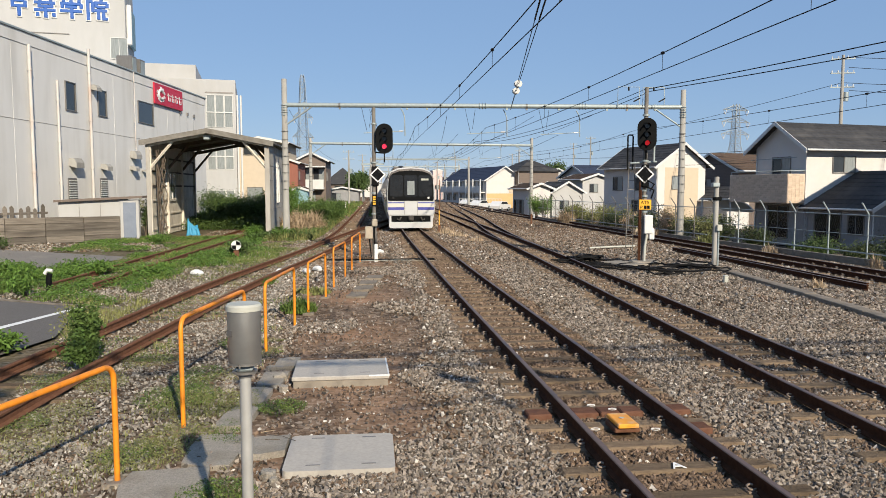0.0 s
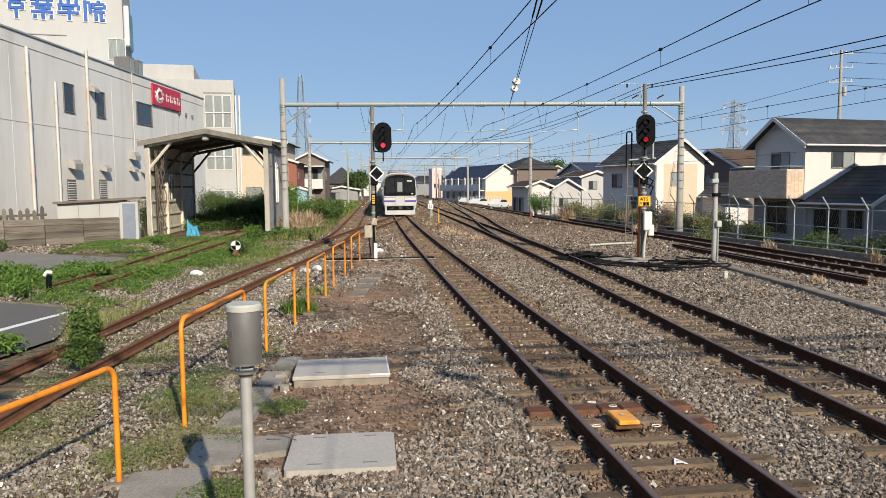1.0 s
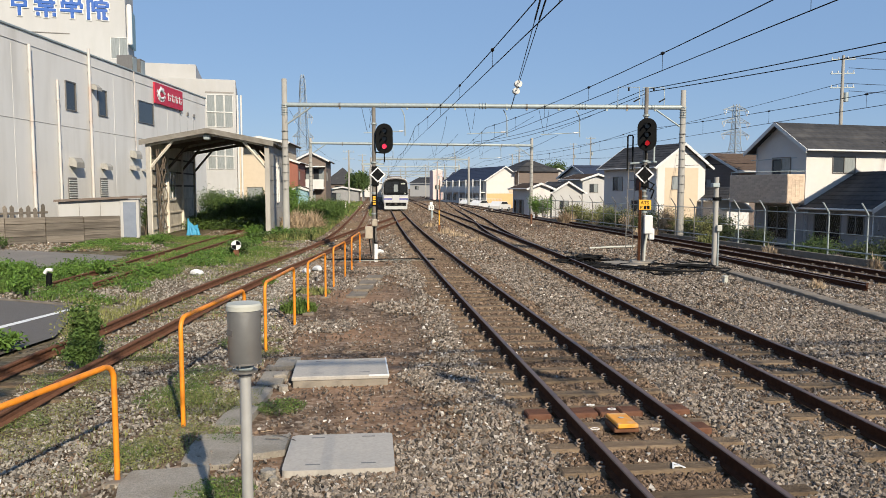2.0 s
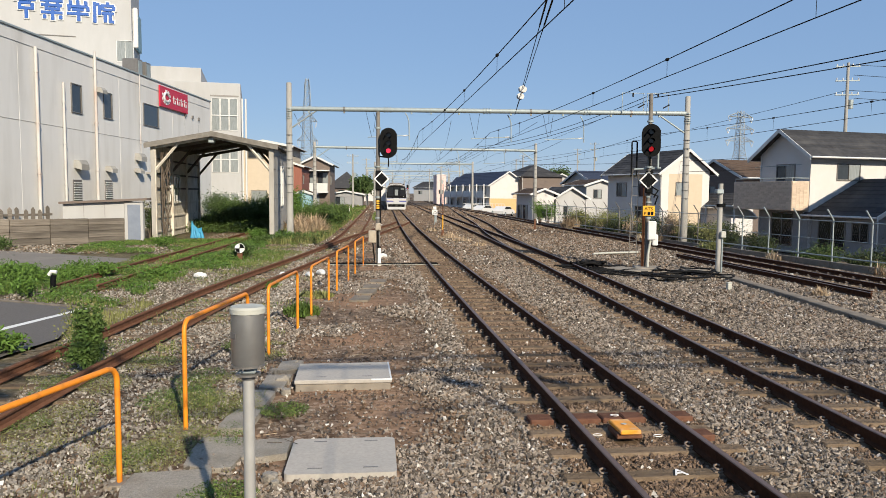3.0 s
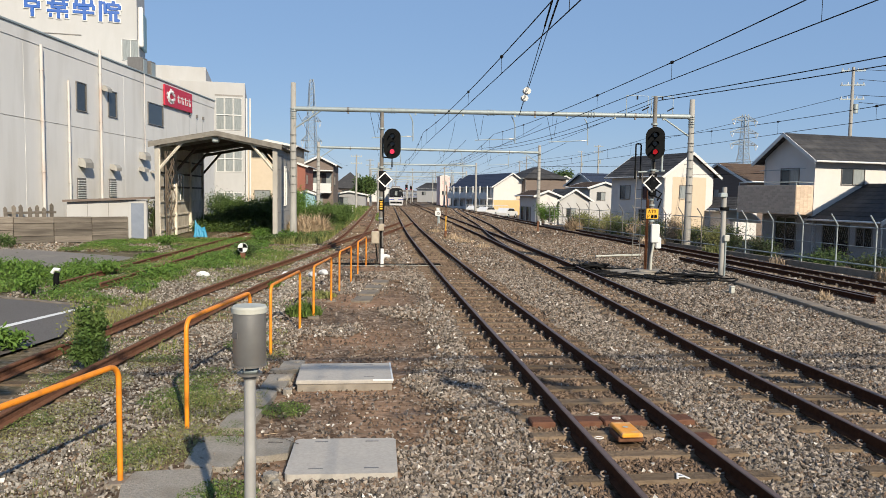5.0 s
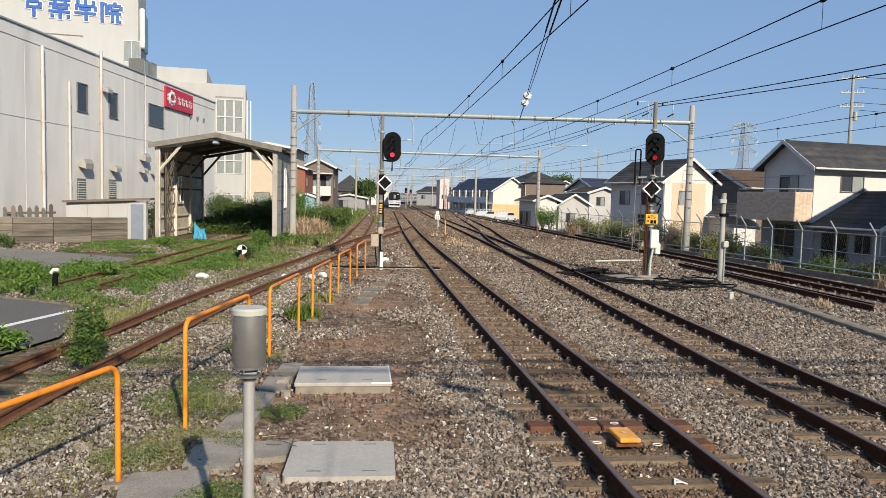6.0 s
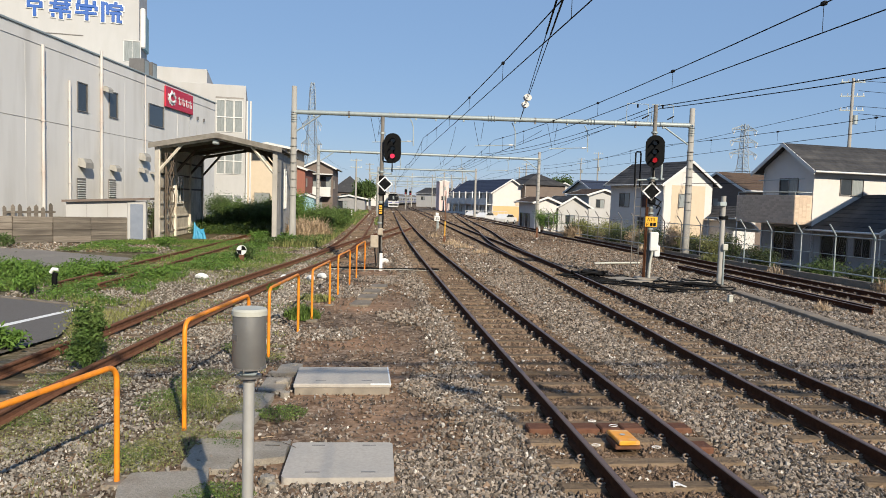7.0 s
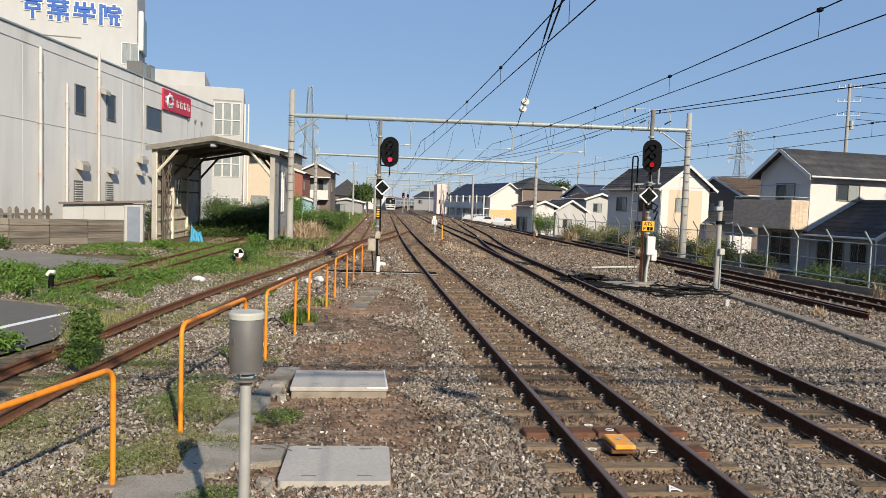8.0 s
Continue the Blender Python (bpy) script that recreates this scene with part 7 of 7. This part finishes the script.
def on_road(x, y):
    return ((x < -5.3 - (y - 13.5) * 0.22) & (y > 7) & (y < 18.2 + (-x - 8) * 0.16)) | ((x < -8.9) & (y > 25.2) & (y < 32.5))


def grasses():
    free = (on_road, on_rail(xsiding), on_rail(xshed))
    bank = free + (near_track(xsiding, 1.5), near_track(xwest, 1.2))
    blades("weeds", "lush green weeds by the parking area", 26000, patchy(-17, -5.6, 17.5, 26, 0.5, -0.05, 1, free), 0.04, 0.26, M["grass"], 0.013)
    carpet("leafy_weeds", "low leafy green weeds by the parking area", 60000, patchy(-17, -5.6, 17.5, 26, 0.5, -0.12, 1, free), 0.22, 0.030, M["leaf"])
    blades("weeds", "green weeds round the grass-grown siding", 40000, patchy(-13, -3.2, 25, 42, 0.35, 0.02, 2, free), 0.04, 0.24, M["grass"], 0.015)
    carpet("leafy_weeds", "low leafy green weeds round the grass-grown siding", 80000, patchy(-13, -3.2, 25, 42, 0.45, 0.08, 2, free), 0.2, 0.036, M["leaf"])
    carpet("leafy_weeds", "yellowing olive weeds round the grass-grown siding", 50000, patchy(-13, -2.6, 22, 42, 0.5, -0.02, 12, free), 0.12, 0.028, M["olive"])
    blades("weeds", "tall green weeds on the bank beyond the shed", 30000, patchy(-6, -1.0, 38, 66, 0.25, -0.3, 3, bank), 0.12, 0.6, M["olive"], 0.018)
    carpet("leafy_weeds", "leafy weeds on the bank beyond the shed", 60000, patchy(-6, -1.0, 38, 66, 0.3, -0.25, 3, bank), 0.5, 0.05, M["weed"])
    blades("weeds", "green weeds behind the shed", 14000, patchy(-13, -4.5, 50, 66, 0.3, -0.3, 4), 0.3, 1.2, M["grass"], 0.026)
    carpet("leafy_weeds", "leafy weeds behind the shed", 40000, patchy(-13, -4.5, 48, 66, 0.3, -0.3, 4), 0.8, 0.06, M["weed"])
    blades("weeds", "sparse weeds along the distant westerly track", 9000, patchy(-8, 1.5, 66, 130, 0.1, -0.1, 5, (near_track(xwest, 0.9),)), 0.2, 0.8, M["olive"], 0.04)
    carpet("leafy_weeds", "sparse leafy weeds along the distant westerly track", 16000, patchy(-8, 1.5, 66, 130, 0.1, -0.1, 5, (near_track(xwest, 0.9),)), 0.6, 0.10, M["leaf"])
    blades("dry_grass", "olive dry grass tufts in the near ballast", 9000, patchy(-4.6, -1.25, 5.0, 13, 1.3, 0.16, 6, free), 0.02, 0.10, M["olive"], 0.004, 1.2)
    carpet("leafy_weeds", "tiny olive weeds spread over the near gravel", 75000, patchy(-4.8, -1.25, 5.0, 13, 1.0, 0.24, 6, free), 0.06, 0.010, M["olive"])
    blades("dry_grass", "green and olive tufts between the siding rails", 15000, patchy(-9, -1.4, 11, 38, 0.6, 0.1, 7, free), 0.03, 0.2, M["olive"], 0.008, 0.9)
    carpet("leafy_weeds", "small weeds between the siding rails", 26000, patchy(-9, -1.4, 11, 38, 0.6, 0.12, 7, free), 0.12, 0.022, M["weed"])
    carpet("leafy_weeds", "low green moss and clover in the near gravel", 80000, patchy(-4.8, -1.2, 5.0, 12, 1.1, 0.3, 8, free), 0.05, 0.010, M["grass"])
    blades("dry_grass", "olive weeds at the edge of the parking area", 6000, patchy(-6.6, -4.9, 11.5, 18, 0.8, -0.15, 9, (on_rail(xsiding), on_road)), 0.05, 0.26, M["olive"], 0.007, 0.8)

    def tuft(cx, cy, r):
        def spread(n):
            a, q = rng.uniform(0, 6.283, n), r * np.sqrt(rng.random(n))
            return cx + q * np.cos(a), cy + q * np.sin(a), 1.2 - q / r * 0.7
        return spread
    for cx, cy, r, n, h, m, lab in ((-1.33, 16.2, 0.35, 900, 0.5, "grass", "green tuft of grass by the barrier"), (-1.95, 9.1, 0.45, 700, 0.3, "olive", "olive tuft of grass by the barrier"), (-2.3, 9.5, 0.4, 500, 0.26, "grass", "green tuft of grass in the gravel"),
                                   (-0.95, 8.9, 0.22, 350, 0.16, "grass", "small green tuft by the pit lid"), (-1.25, 6.35, 0.25, 600, 0.16, "grass", "small green tuft by the trough lids"), (-1.95, 8.0, 0.3, 400, 0.16, "olive", "olive tuft by the barrier foot"),
                                   (-2.2, 7.4, 0.35, 600, 0.14, "olive", "olive tuft by the barrier foot"), (-2.0, 12.8, 0.3, 400, 0.25, "grass", "small green tuft by the siding"), (-1.2, 19.0, 0.4, 500, 0.3, "olive", "olive tuft by the barrier"),
                                   (-4.0, 47, 0.9, 1500, 1.5, "straw", "clump of tall dry straw-coloured grass"), (-3.0, 46, 0.8, 1500, 1.5, "straw", "clump of tall dry straw-coloured grass"), (-3.6, 44, 0.6, 800, 1.2, "straw", "clump of tall dry straw-coloured grass"),
                                   (5.2, 43.5, 0.6, 130, 0.55, "straw", "dry grass between the tracks"), (5.5, 40.5, 0.5, 90, 0.45, "straw", "dry grass between the tracks"), (5.9, 37, 0.4, 60, 0.4, "straw", "dry grass between the tracks"), (5.0, 52, 0.6, 120, 0.5, "straw", "dry grass between the tracks"),
                                   (12.3, 18.4, 0.2, 120, 0.5, "straw", "small dry tuft in the ballast"), (17.3, 22.8, 0.2, 110, 0.6, "straw", "dry stalks at the fence"), (15.9, 55, 0.6, 500, 1.4, "straw", "dry grass clump by the far track"), (16.6, 40.5, 0.8, 500, 0.9, "straw", "dry weeds at the mast foot"),
                                   (17.2, 29, 0.3, 90, 0.5, "straw", "dry stalks at the fence"), (16.9, 34, 0.5, 300, 0.7, "olive", "olive weeds at the fence"), (-2.6, 21.0, 0.3, 300, 0.25, "grass", "small tuft by the siding")):
        if cy < 14:
            blades("grass_tuft", lab, n, tuft(cx, cy, r * 1.25), h * 0.15, h * 0.62, M[m], 0.0026, 1.5)
            carpet("leafy_tuft", "low leaves in an " + lab if lab[0] == "o" else "low leaves in a " + lab, n * 4, tuft(cx, cy, r * 1.4), h * 0.3, 0.011, M[m])
        else:
            blades("grass_tuft", lab, int(n * 1.5), tuft(cx, cy, r * 1.15), h * 0.2, h * (0.7 if cy < 20 else 1.0), M[m], 0.003 + 0.0005 * cy, 1.0)


grasses()


def leafy(name, x, y, z, r, h, n, leaf, material, label, category="bush", stems=7, group="", kind=""):
    """A plant of bent stems with many small folded leaves in uneven clumps."""
    g = thing(name, pose(x, y, z), label, category, group)
    q = random.Random(int(x * 31 + y * 17))
    tips = []
    for k in range(stems):
        a, rr = q.uniform(0, 6.283), r * math.sqrt(q.random()) * 0.85
        top = (rr * math.cos(a), rr * math.sin(a), h * q.uniform(0.55, 1.0) * (1 - 0.35 * rr / r))
        midp = (top[0] * 0.35, top[1] * 0.35, top[2] * 0.5)
        part("stem", Shape().tube([(0.1 * top[0], 0.1 * top[1], -0.05), midp, top], [0.015 + 0.01 * h, 0.01 + 0.006 * h, 0.006], 5), M["bark"] if h > 1.2 else M["leafdark"], g)
        tips.append((midp, top))
    c = np.empty((n, 3))
    for i in range(n):
        a, b = tips[i % stems]
        t = q.random() ** 0.7
        s = 0.09 * r + 0.22 * r * q.random()
        c[i] = [a[j] + (b[j] - a[j]) * t * 1.05 + q.gauss(0, s) * (1.0 if j < 2 else 0.7) for j in range(3)]
    c[:, 2] = np.maximum(c[:, 2], 0.03)
    d1 = rng.normal(size=(n, 3))
    d1 /= np.linalg.norm(d1, axis=1)[:, None]
    d2 = np.cross(d1, rng.normal(size=(n, 3)))
    d2 /= np.linalg.norm(d2, axis=1)[:, None]
    d3 = np.cross(d1, d2)
    L = leaf * (0.6 + 0.8 * rng.random(n))[:, None]
    V = np.stack([c - d1 * L, c + d2 * L * 0.42 + d3 * L * 0.15, c + d1 * L, c - d2 * L * 0.42 + d3 * L * 0.15], 1).reshape(-1, 3)
    o = 4 * np.arange(n)[:, None]
    F = np.concatenate([o + np.array([0, 1, 2]), o + np.array([0, 2, 3])])
    ob = part("leaves", raw_mesh("leaves", V, F, material), None, g)
    tagged(ob, kind="stuff")
    return g


def plants():
    leafy("weed_plant", -4.02, 11.25, 0, 0.22, 1.2, 2000, 0.034, M["weed"], "tall green weed growing between the siding rails", "weed", 12)
    leafy("weed_plant", -4.0, 11.05, 0, 0.26, 0.6, 2200, 0.034, M["weed"], "low leafy weed between the siding rails", "weed", 14)
    leafy("weed_plant", -4.4, 11.9, 0, 0.4, 1.1, 1100, 0.022, M["olive"], "thin olive weed beside the siding rail", "weed", 16)
    for x, y, r, h, n, m in ((-8.0, 54.5, 1.8, 2.2, 3600, "weed"), (-6.2, 55, 1.5, 2.7, 3400, "weed"), (-9.6, 55, 1.5, 1.7, 2600, "leafdark"), (-5.0, 56.5, 1.2, 1.9, 2000, "leaf"), (-7.2, 57, 1.8, 2.7, 3200, "leafdark"), (-10.5, 66, 2.0, 2.4, 3000, "weed"), (-8.2, 67, 2.0, 2.9, 3000, "weed"), (-6.2, 66, 2.0, 3.2, 3000, "leaf"), (-12.4, 67, 2.0, 3.0, 2600, "leafdark")):
        leafy("bush", x, y, 0, r, h * 0.92, int(n * 2.2), 0.075, M[m], "dense green bush behind the shed", "bush", 12, "bushes behind the shed")
    for x, y, r, h, n in ((-2.5, 52, 1.0, 2.0, 1800), (-2.0, 57, 1.2, 2.4, 2200), (-3.6, 55, 1.2, 2.2, 2000), (-1.9, 62, 1.0, 2.0, 1600), (-3.5, 62, 1.3, 2.2, 2000)):
        leafy("bush", x, y, 0, r, h * 0.9, int(n * 2.4), 0.065, M["weed"], "green bush on the bank by the track", "bush", 9, "bushes on the bank")
    for x, y, r, h, n, m in ((-11.75, 42.5, 0.6, 2.5, 1500, "leafdark"), (-12.0, 43.5, 0.6, 2.6, 1200, "olive"), (-4.7, 29.6, 0.5, 0.75, 1100, "leafdark"), (-7.9, 23.5, 0.4, 0.55, 700, "leaf"), (-9.3, 21.5, 0.5, 0.6, 900, "leaf"), (-10.5, 22.5, 0.6, 0.7, 900, "leaf"),
                            (-8.4, 19.4, 0.4, 0.5, 800, "leaf"), (-16.9, 33.8, 0.6, 0.7, 900, "leafdark"), (-15.9, 34.3, 0.6, 0.6, 900, "leafdark"), (-9.4, 36, 0.6, 0.6, 800, "leaf"), (-5.6, 40.2, 0.6, 0.8, 900, "leaf"), (-4.2, 39.6, 0.6, 0.7, 800, "leaf"), (-5.9, 12.4, 0.4, 0.35, 700, "leaf"), (-6.6, 11.6, 0.4, 0.35, 700, "leaf")):
        leafy("weed_plant", x, y, 0, r, h, n, 0.05, M[m], "leafy green weed in the grass", "weed", 8, "weeds by the siding")
    q = random.Random(12)
    for k in range(26):
        x, y = q.uniform(-11.5, -6.2), q.uniform(18.3, 25.0)
        if on_road(np.array([x]), np.array([y]))[0] or away(xshed, np.array([x]), np.array([y]))[0] < 0.9 or away(xsiding, np.array([x]), np.array([y]))[0] < 1.3:
            continue
        leafy("weed_plant", x, y, 0, q.uniform(0.4, 0.75), q.uniform(0.22, 0.4), 620, 0.045, M["leaf"], "low broad-leaved green weed by the parking area", "weed", 9, "weeds by the parking area")
    for x, y, r, h, n, m in ((20.5, 31.0, 0.9, 1.3, 3400, "leafdark"), (19.2, 26.4, 0.7, 1.1, 1900, "hedge"), (19.6, 34.2, 0.8, 1.9, 1900, "hedge"), (21.3, 27.5, 0.9, 1.3, 2000, "hedge"), (18.9, 37.5, 0.9, 1.6, 1800, "hedge"), (18.3, 41.0, 1.1, 1.9, 1700, "hedge"),
                            (18.2, 44.5, 1.2, 2.0, 1700, "hedge"), (17.9, 48.0, 1.2, 1.9, 1500, "olive"), (17.3, 52.0, 1.2, 1.8, 1300, "olive"), (17.0, 57.0, 1.3, 1.8, 1300, "hedge"), (16.9, 66.0, 1.1, 2.4, 1600, "leaf"), (17.4, 71.0, 1.0, 2.6, 1500, "leaf"), (17.9, 39.3, 0.7, 1.4, 900, "olive"), (18.0, 46.2, 0.8, 1.5, 1000, "straw"), (17.8, 35.9, 0.6, 1.2, 700, "olive")):
        leafy("bush", x, y, ground_z(x, y), r, h + 0.2, int(n * 1.7), 0.055, M[m], "shrub growing along the boundary fence", "bush", 10, "shrubs by the fence")


    q = random.Random(5)
    for k in range(15):
        y = 35.5 + 1.5 * k
        x = fence_x(y) + q.uniform(0.7, 1.6)
        leafy("bush", x, y, ground_z(x, y), 0.9, q.uniform(1.3, 2.1), 2600, 0.05, M[("hedge", "olive", "hedge", "straw")[k % 4]], ("dark overgrown shrub behind the fence", "olive half-dry shrub behind the fence", "dark overgrown shrub behind the fence", "dry straw-coloured reeds behind the fence")[k % 4], "bush", 9, "overgrown shrubs behind the fence")


plants()


def tree(x, y, z, h, r, material, label):
    g = thing("tree", pose(x, y, z), label, "tree", "trees")
    q = random.Random(int(x + y))
    part("trunk", Shape().tube([(0, 0, -0.2), (0.05, 0, h * 0.3), (0, 0.1, h * 0.62)], [0.25, 0.17, 0.08], 8), M["bark"], g)
    cl = []
    for k in range(16):
        a, e = q.uniform(0, 6.28), q.uniform(-0.3, 1.0)
        p = (r * 0.75 * math.cos(a) * math.cos(e), r * 0.75 * math.sin(a) * math.cos(e), h * 0.62 + r * 0.85 * math.sin(e))
        part("limb", Shape().tube([(0, 0, h * 0.35), (p[0] * 0.5, p[1] * 0.5, (h * 0.4 + p[2]) / 2), p], [0.07, 0.045, 0.015], 5), M["bark"], g)
        cl.append(p)
    n = 4200
    c = np.array([[cl[i % 16][j] + q.gauss(0, r * 0.24) for j in range(3)] for i in range(n)])
    d1 = rng.normal(size=(n, 3))
    d1 /= np.linalg.norm(d1, axis=1)[:, None]
    d2 = np.cross(d1, rng.normal(size=(n, 3)))
    d2 /= np.linalg.norm(d2, axis=1)[:, None]
    L = 0.22
    V = np.stack([c - d1 * L, c + d2 * L * 0.5, c + d1 * L, c - d2 * L * 0.5], 1).reshape(-1, 3)
    o = 4 * np.arange(n)[:, None]
    tagged(part("crown", raw_mesh("crown", V, np.concatenate([o + np.array([0, 1, 2]), o + np.array([0, 2, 3])]), material), None, g), kind="stuff")


tree(-0.2, 140, -0.3, 6.2, 2.0, M["leafdark"], "round dark green tree beside the far track")
tree(-1.2, 158, -0.3, 5.5, 2.0, M["leafdark"], "dark green tree among the far houses")
tree(40.5, 150, -1.0, 9.2, 2.8, M["leafdark"], "green tree rising behind the roofs")


# ---- ballast stones ----
def stones():
    """Broken stones strewn over the ballast, thinner with distance; kept off rails, lids and slabs, sparse on the sleepers."""
    xs, ys, rs = [], [], []
    for y0, y1, dens, size in ((4.6, 7.5, 2500, 0.0172), (7.5, 10.5, 1800, 0.0188), (10.5, 15.0, 1150, 0.0205), (15.0, 26.0, 400, 0.0255), (26.0, 48.0, 105, 0.035), (48.0, 85.0, 26, 0.045), (85.0, 150.0, 10, 0.075)):
        xa, xb = -0.46 * y1 - 0.4, 0.80 * y1 + 0.5
        n = int(dens * (y1 - y0) * (xb - xa))
        x, y = rng.uniform(xa, xb, n), rng.uniform(y0, y1, n)
        keep = (x > np.maximum(-0.46 * y - 0.4, -9)) & (x < np.minimum(0.80 * y + 0.4, 17)) & (rng.random(n) < (170 - y) / 20)
        xs.append(x[keep]), ys.append(y[keep]), rs.append(size * (0.55 + 0.75 * rng.random(keep.sum()) ** 1.6))
    n = 4200
    xs.append(rng.uniform(-18.5, -9.2, n)), ys.append(rng.uniform(32.7, 37.5, n)), rs.append(0.05 * (0.5 + 0.7 * rng.random(n)))
    x, y, r = np.concatenate(xs), np.concatenate(ys), np.concatenate(rs)
    keep = np.ones(len(x), bool)
    keep &= ~((np.abs(x + 0.2) < 0.56) & (np.abs(y - 7.25) < 0.53)) & ~((np.abs(x + 0.27) < 0.68) & (np.abs(y - 10.43) < 0.53))
    keep &= ~((np.abs(x - 2.86) < 0.16) & (np.abs(y - 7.62) < 0.25))
    keep &= ~(on_road(x, y))
    for fx in (xmain, xsecond, xsiding, xthird, xshed):
        keep &= ~(np.abs(away(fx, x, y) - 0.566) < 0.085)
    dm, ds = away(xmain, x, y), away(xsecond, x, y)
    for d, y_first, bare in ((dm, MAIN_FIRST, 0.76), (ds, 2.7, 0.7)):
        ph = (y - y_first + 0.3215) % 0.643 - 0.3215
        keep &= ~((d < 1.02) & (np.abs(ph) < 0.10) & (rng.random(len(x)) < np.where(d > 0.78, 0.42, bare)))
    trough = (np.abs(x + 1.55 - 0.11 * (y - 8)) < 0.32) & (y < 11.8)
    keep &= ~(trough & (rng.random(len(x)) < 0.82))
    k = np.array([noise.noise((a * 0.55, b * 0.55, 3.3)) for a, b in zip(x, y)])
    walk_dirt = (np.abs(x + 0.1) < 0.75 + 0.9 * rng.random(len(x)) + 0.9 * k) & (k > -0.12) | (np.abs(x + 0.35) < 0.95 + 0.5 * k) & (np.abs(y - 8.75) < 0.9 + 0.6 * k)
    keep &= ~(walk_dirt & (rng.random(len(x)) < 0.90))
    r = np.where(walk_dirt, r * 0.72, r)
    west = x < -1.6 - 0.05 * (y - 5)
    keep &= ~(west & (rng.random(len(x)) < 0.4 + 0.35 * (k > 0)))
    r = np.where(west, r * 0.78, r)
    x, y, r, k, dm, ds = x[keep], y[keep], r[keep], k[keep], dm[keep], ds[keep]
    n = len(x)
    octa = np.array([(1, 0, 0), (-1, 0, 0), (0, 1, 0), (0, -1, 0), (0, 0, 1), (0, 0, -1)], float)
    V = (octa[None] * 1.35 + rng.uniform(-0.55, 0.55, (n, 6, 3))) * r[:, None, None]
    V *= (0.55 + 0.85 * rng.random((n, 1, 3)))
    q = rng.normal(size=(n, 4))
    q /= np.linalg.norm(q, axis=1)[:, None]
    w, a, b, c = q.T
    R = np.stack([np.stack([1 - 2 * (b * b + c * c), 2 * (a * b - c * w), 2 * (a * c + b * w)], 1), np.stack([2 * (a * b + c * w), 1 - 2 * (a * a + c * c), 2 * (b * c - a * w)], 1), np.stack([2 * (a * c - b * w), 2 * (b * c + a * w), 1 - 2 * (a * a + b * b)], 1)], 1)
    V = np.einsum("nij,nkj->nki", R, V)
    z = -0.035 + 0.9 * r * rng.random(n) + 0.03 * np.clip(k, 0, 1)
    V += np.stack([x, y, z], 1)[:, None, :]
    tri = np.array([(0, 2, 4), (2, 1, 4), (1, 3, 4), (3, 0, 4), (2, 0, 5), (1, 2, 5), (3, 1, 5), (0, 3, 5)])
    brown = (dm < 1.0 + 0.35 * k) | ((np.abs(x) < 1.2) & (k > -0.05) & (rng.random(n) < 0.5)) | ((ds < 0.95) & (rng.random(n) < 0.55)) | (rng.random(n) < np.clip(0.12 + (y - 22) * 0.02, 0.12, 0.75))
    pale = (x < -1.3 - 0.03 * y) & ~brown
    chip = rng.random(n) < np.where(np.abs(x) < 2.2, 0.045, 0.02)
    brown, pale = brown & ~chip, pale & ~chip
    for sel, m, lab in ((chip, "stone_chip", "scattered white stone chips among the ballast"), (brown, "stone_brown", "rust-dusted brown broken ballast stones"), (~brown & ~pale & ~chip, "stone", "grey broken ballast stones"), (pale, "stone_pale", "pale grey weathered gravel stones")):
        v = V[sel]
        o = 6 * np.arange(len(v))[:, None, None]
        ob = new("ballast_stones", raw_mesh("ballast_stones", v.reshape(-1, 3), (o + tri).reshape(-1, 3), M[m]))
        tagged(ob, lab, "ballast", kind="stuff")


stones()


def motions():
    """The train runs away from the camera along the main track."""
    for i, car in enumerate(TRAIN):
        walk(car, [(t, train_place(tail_at(t) + CAR_PITCH * i)) for t in np.arange(0, 8.01, 0.5).tolist()])


motions()
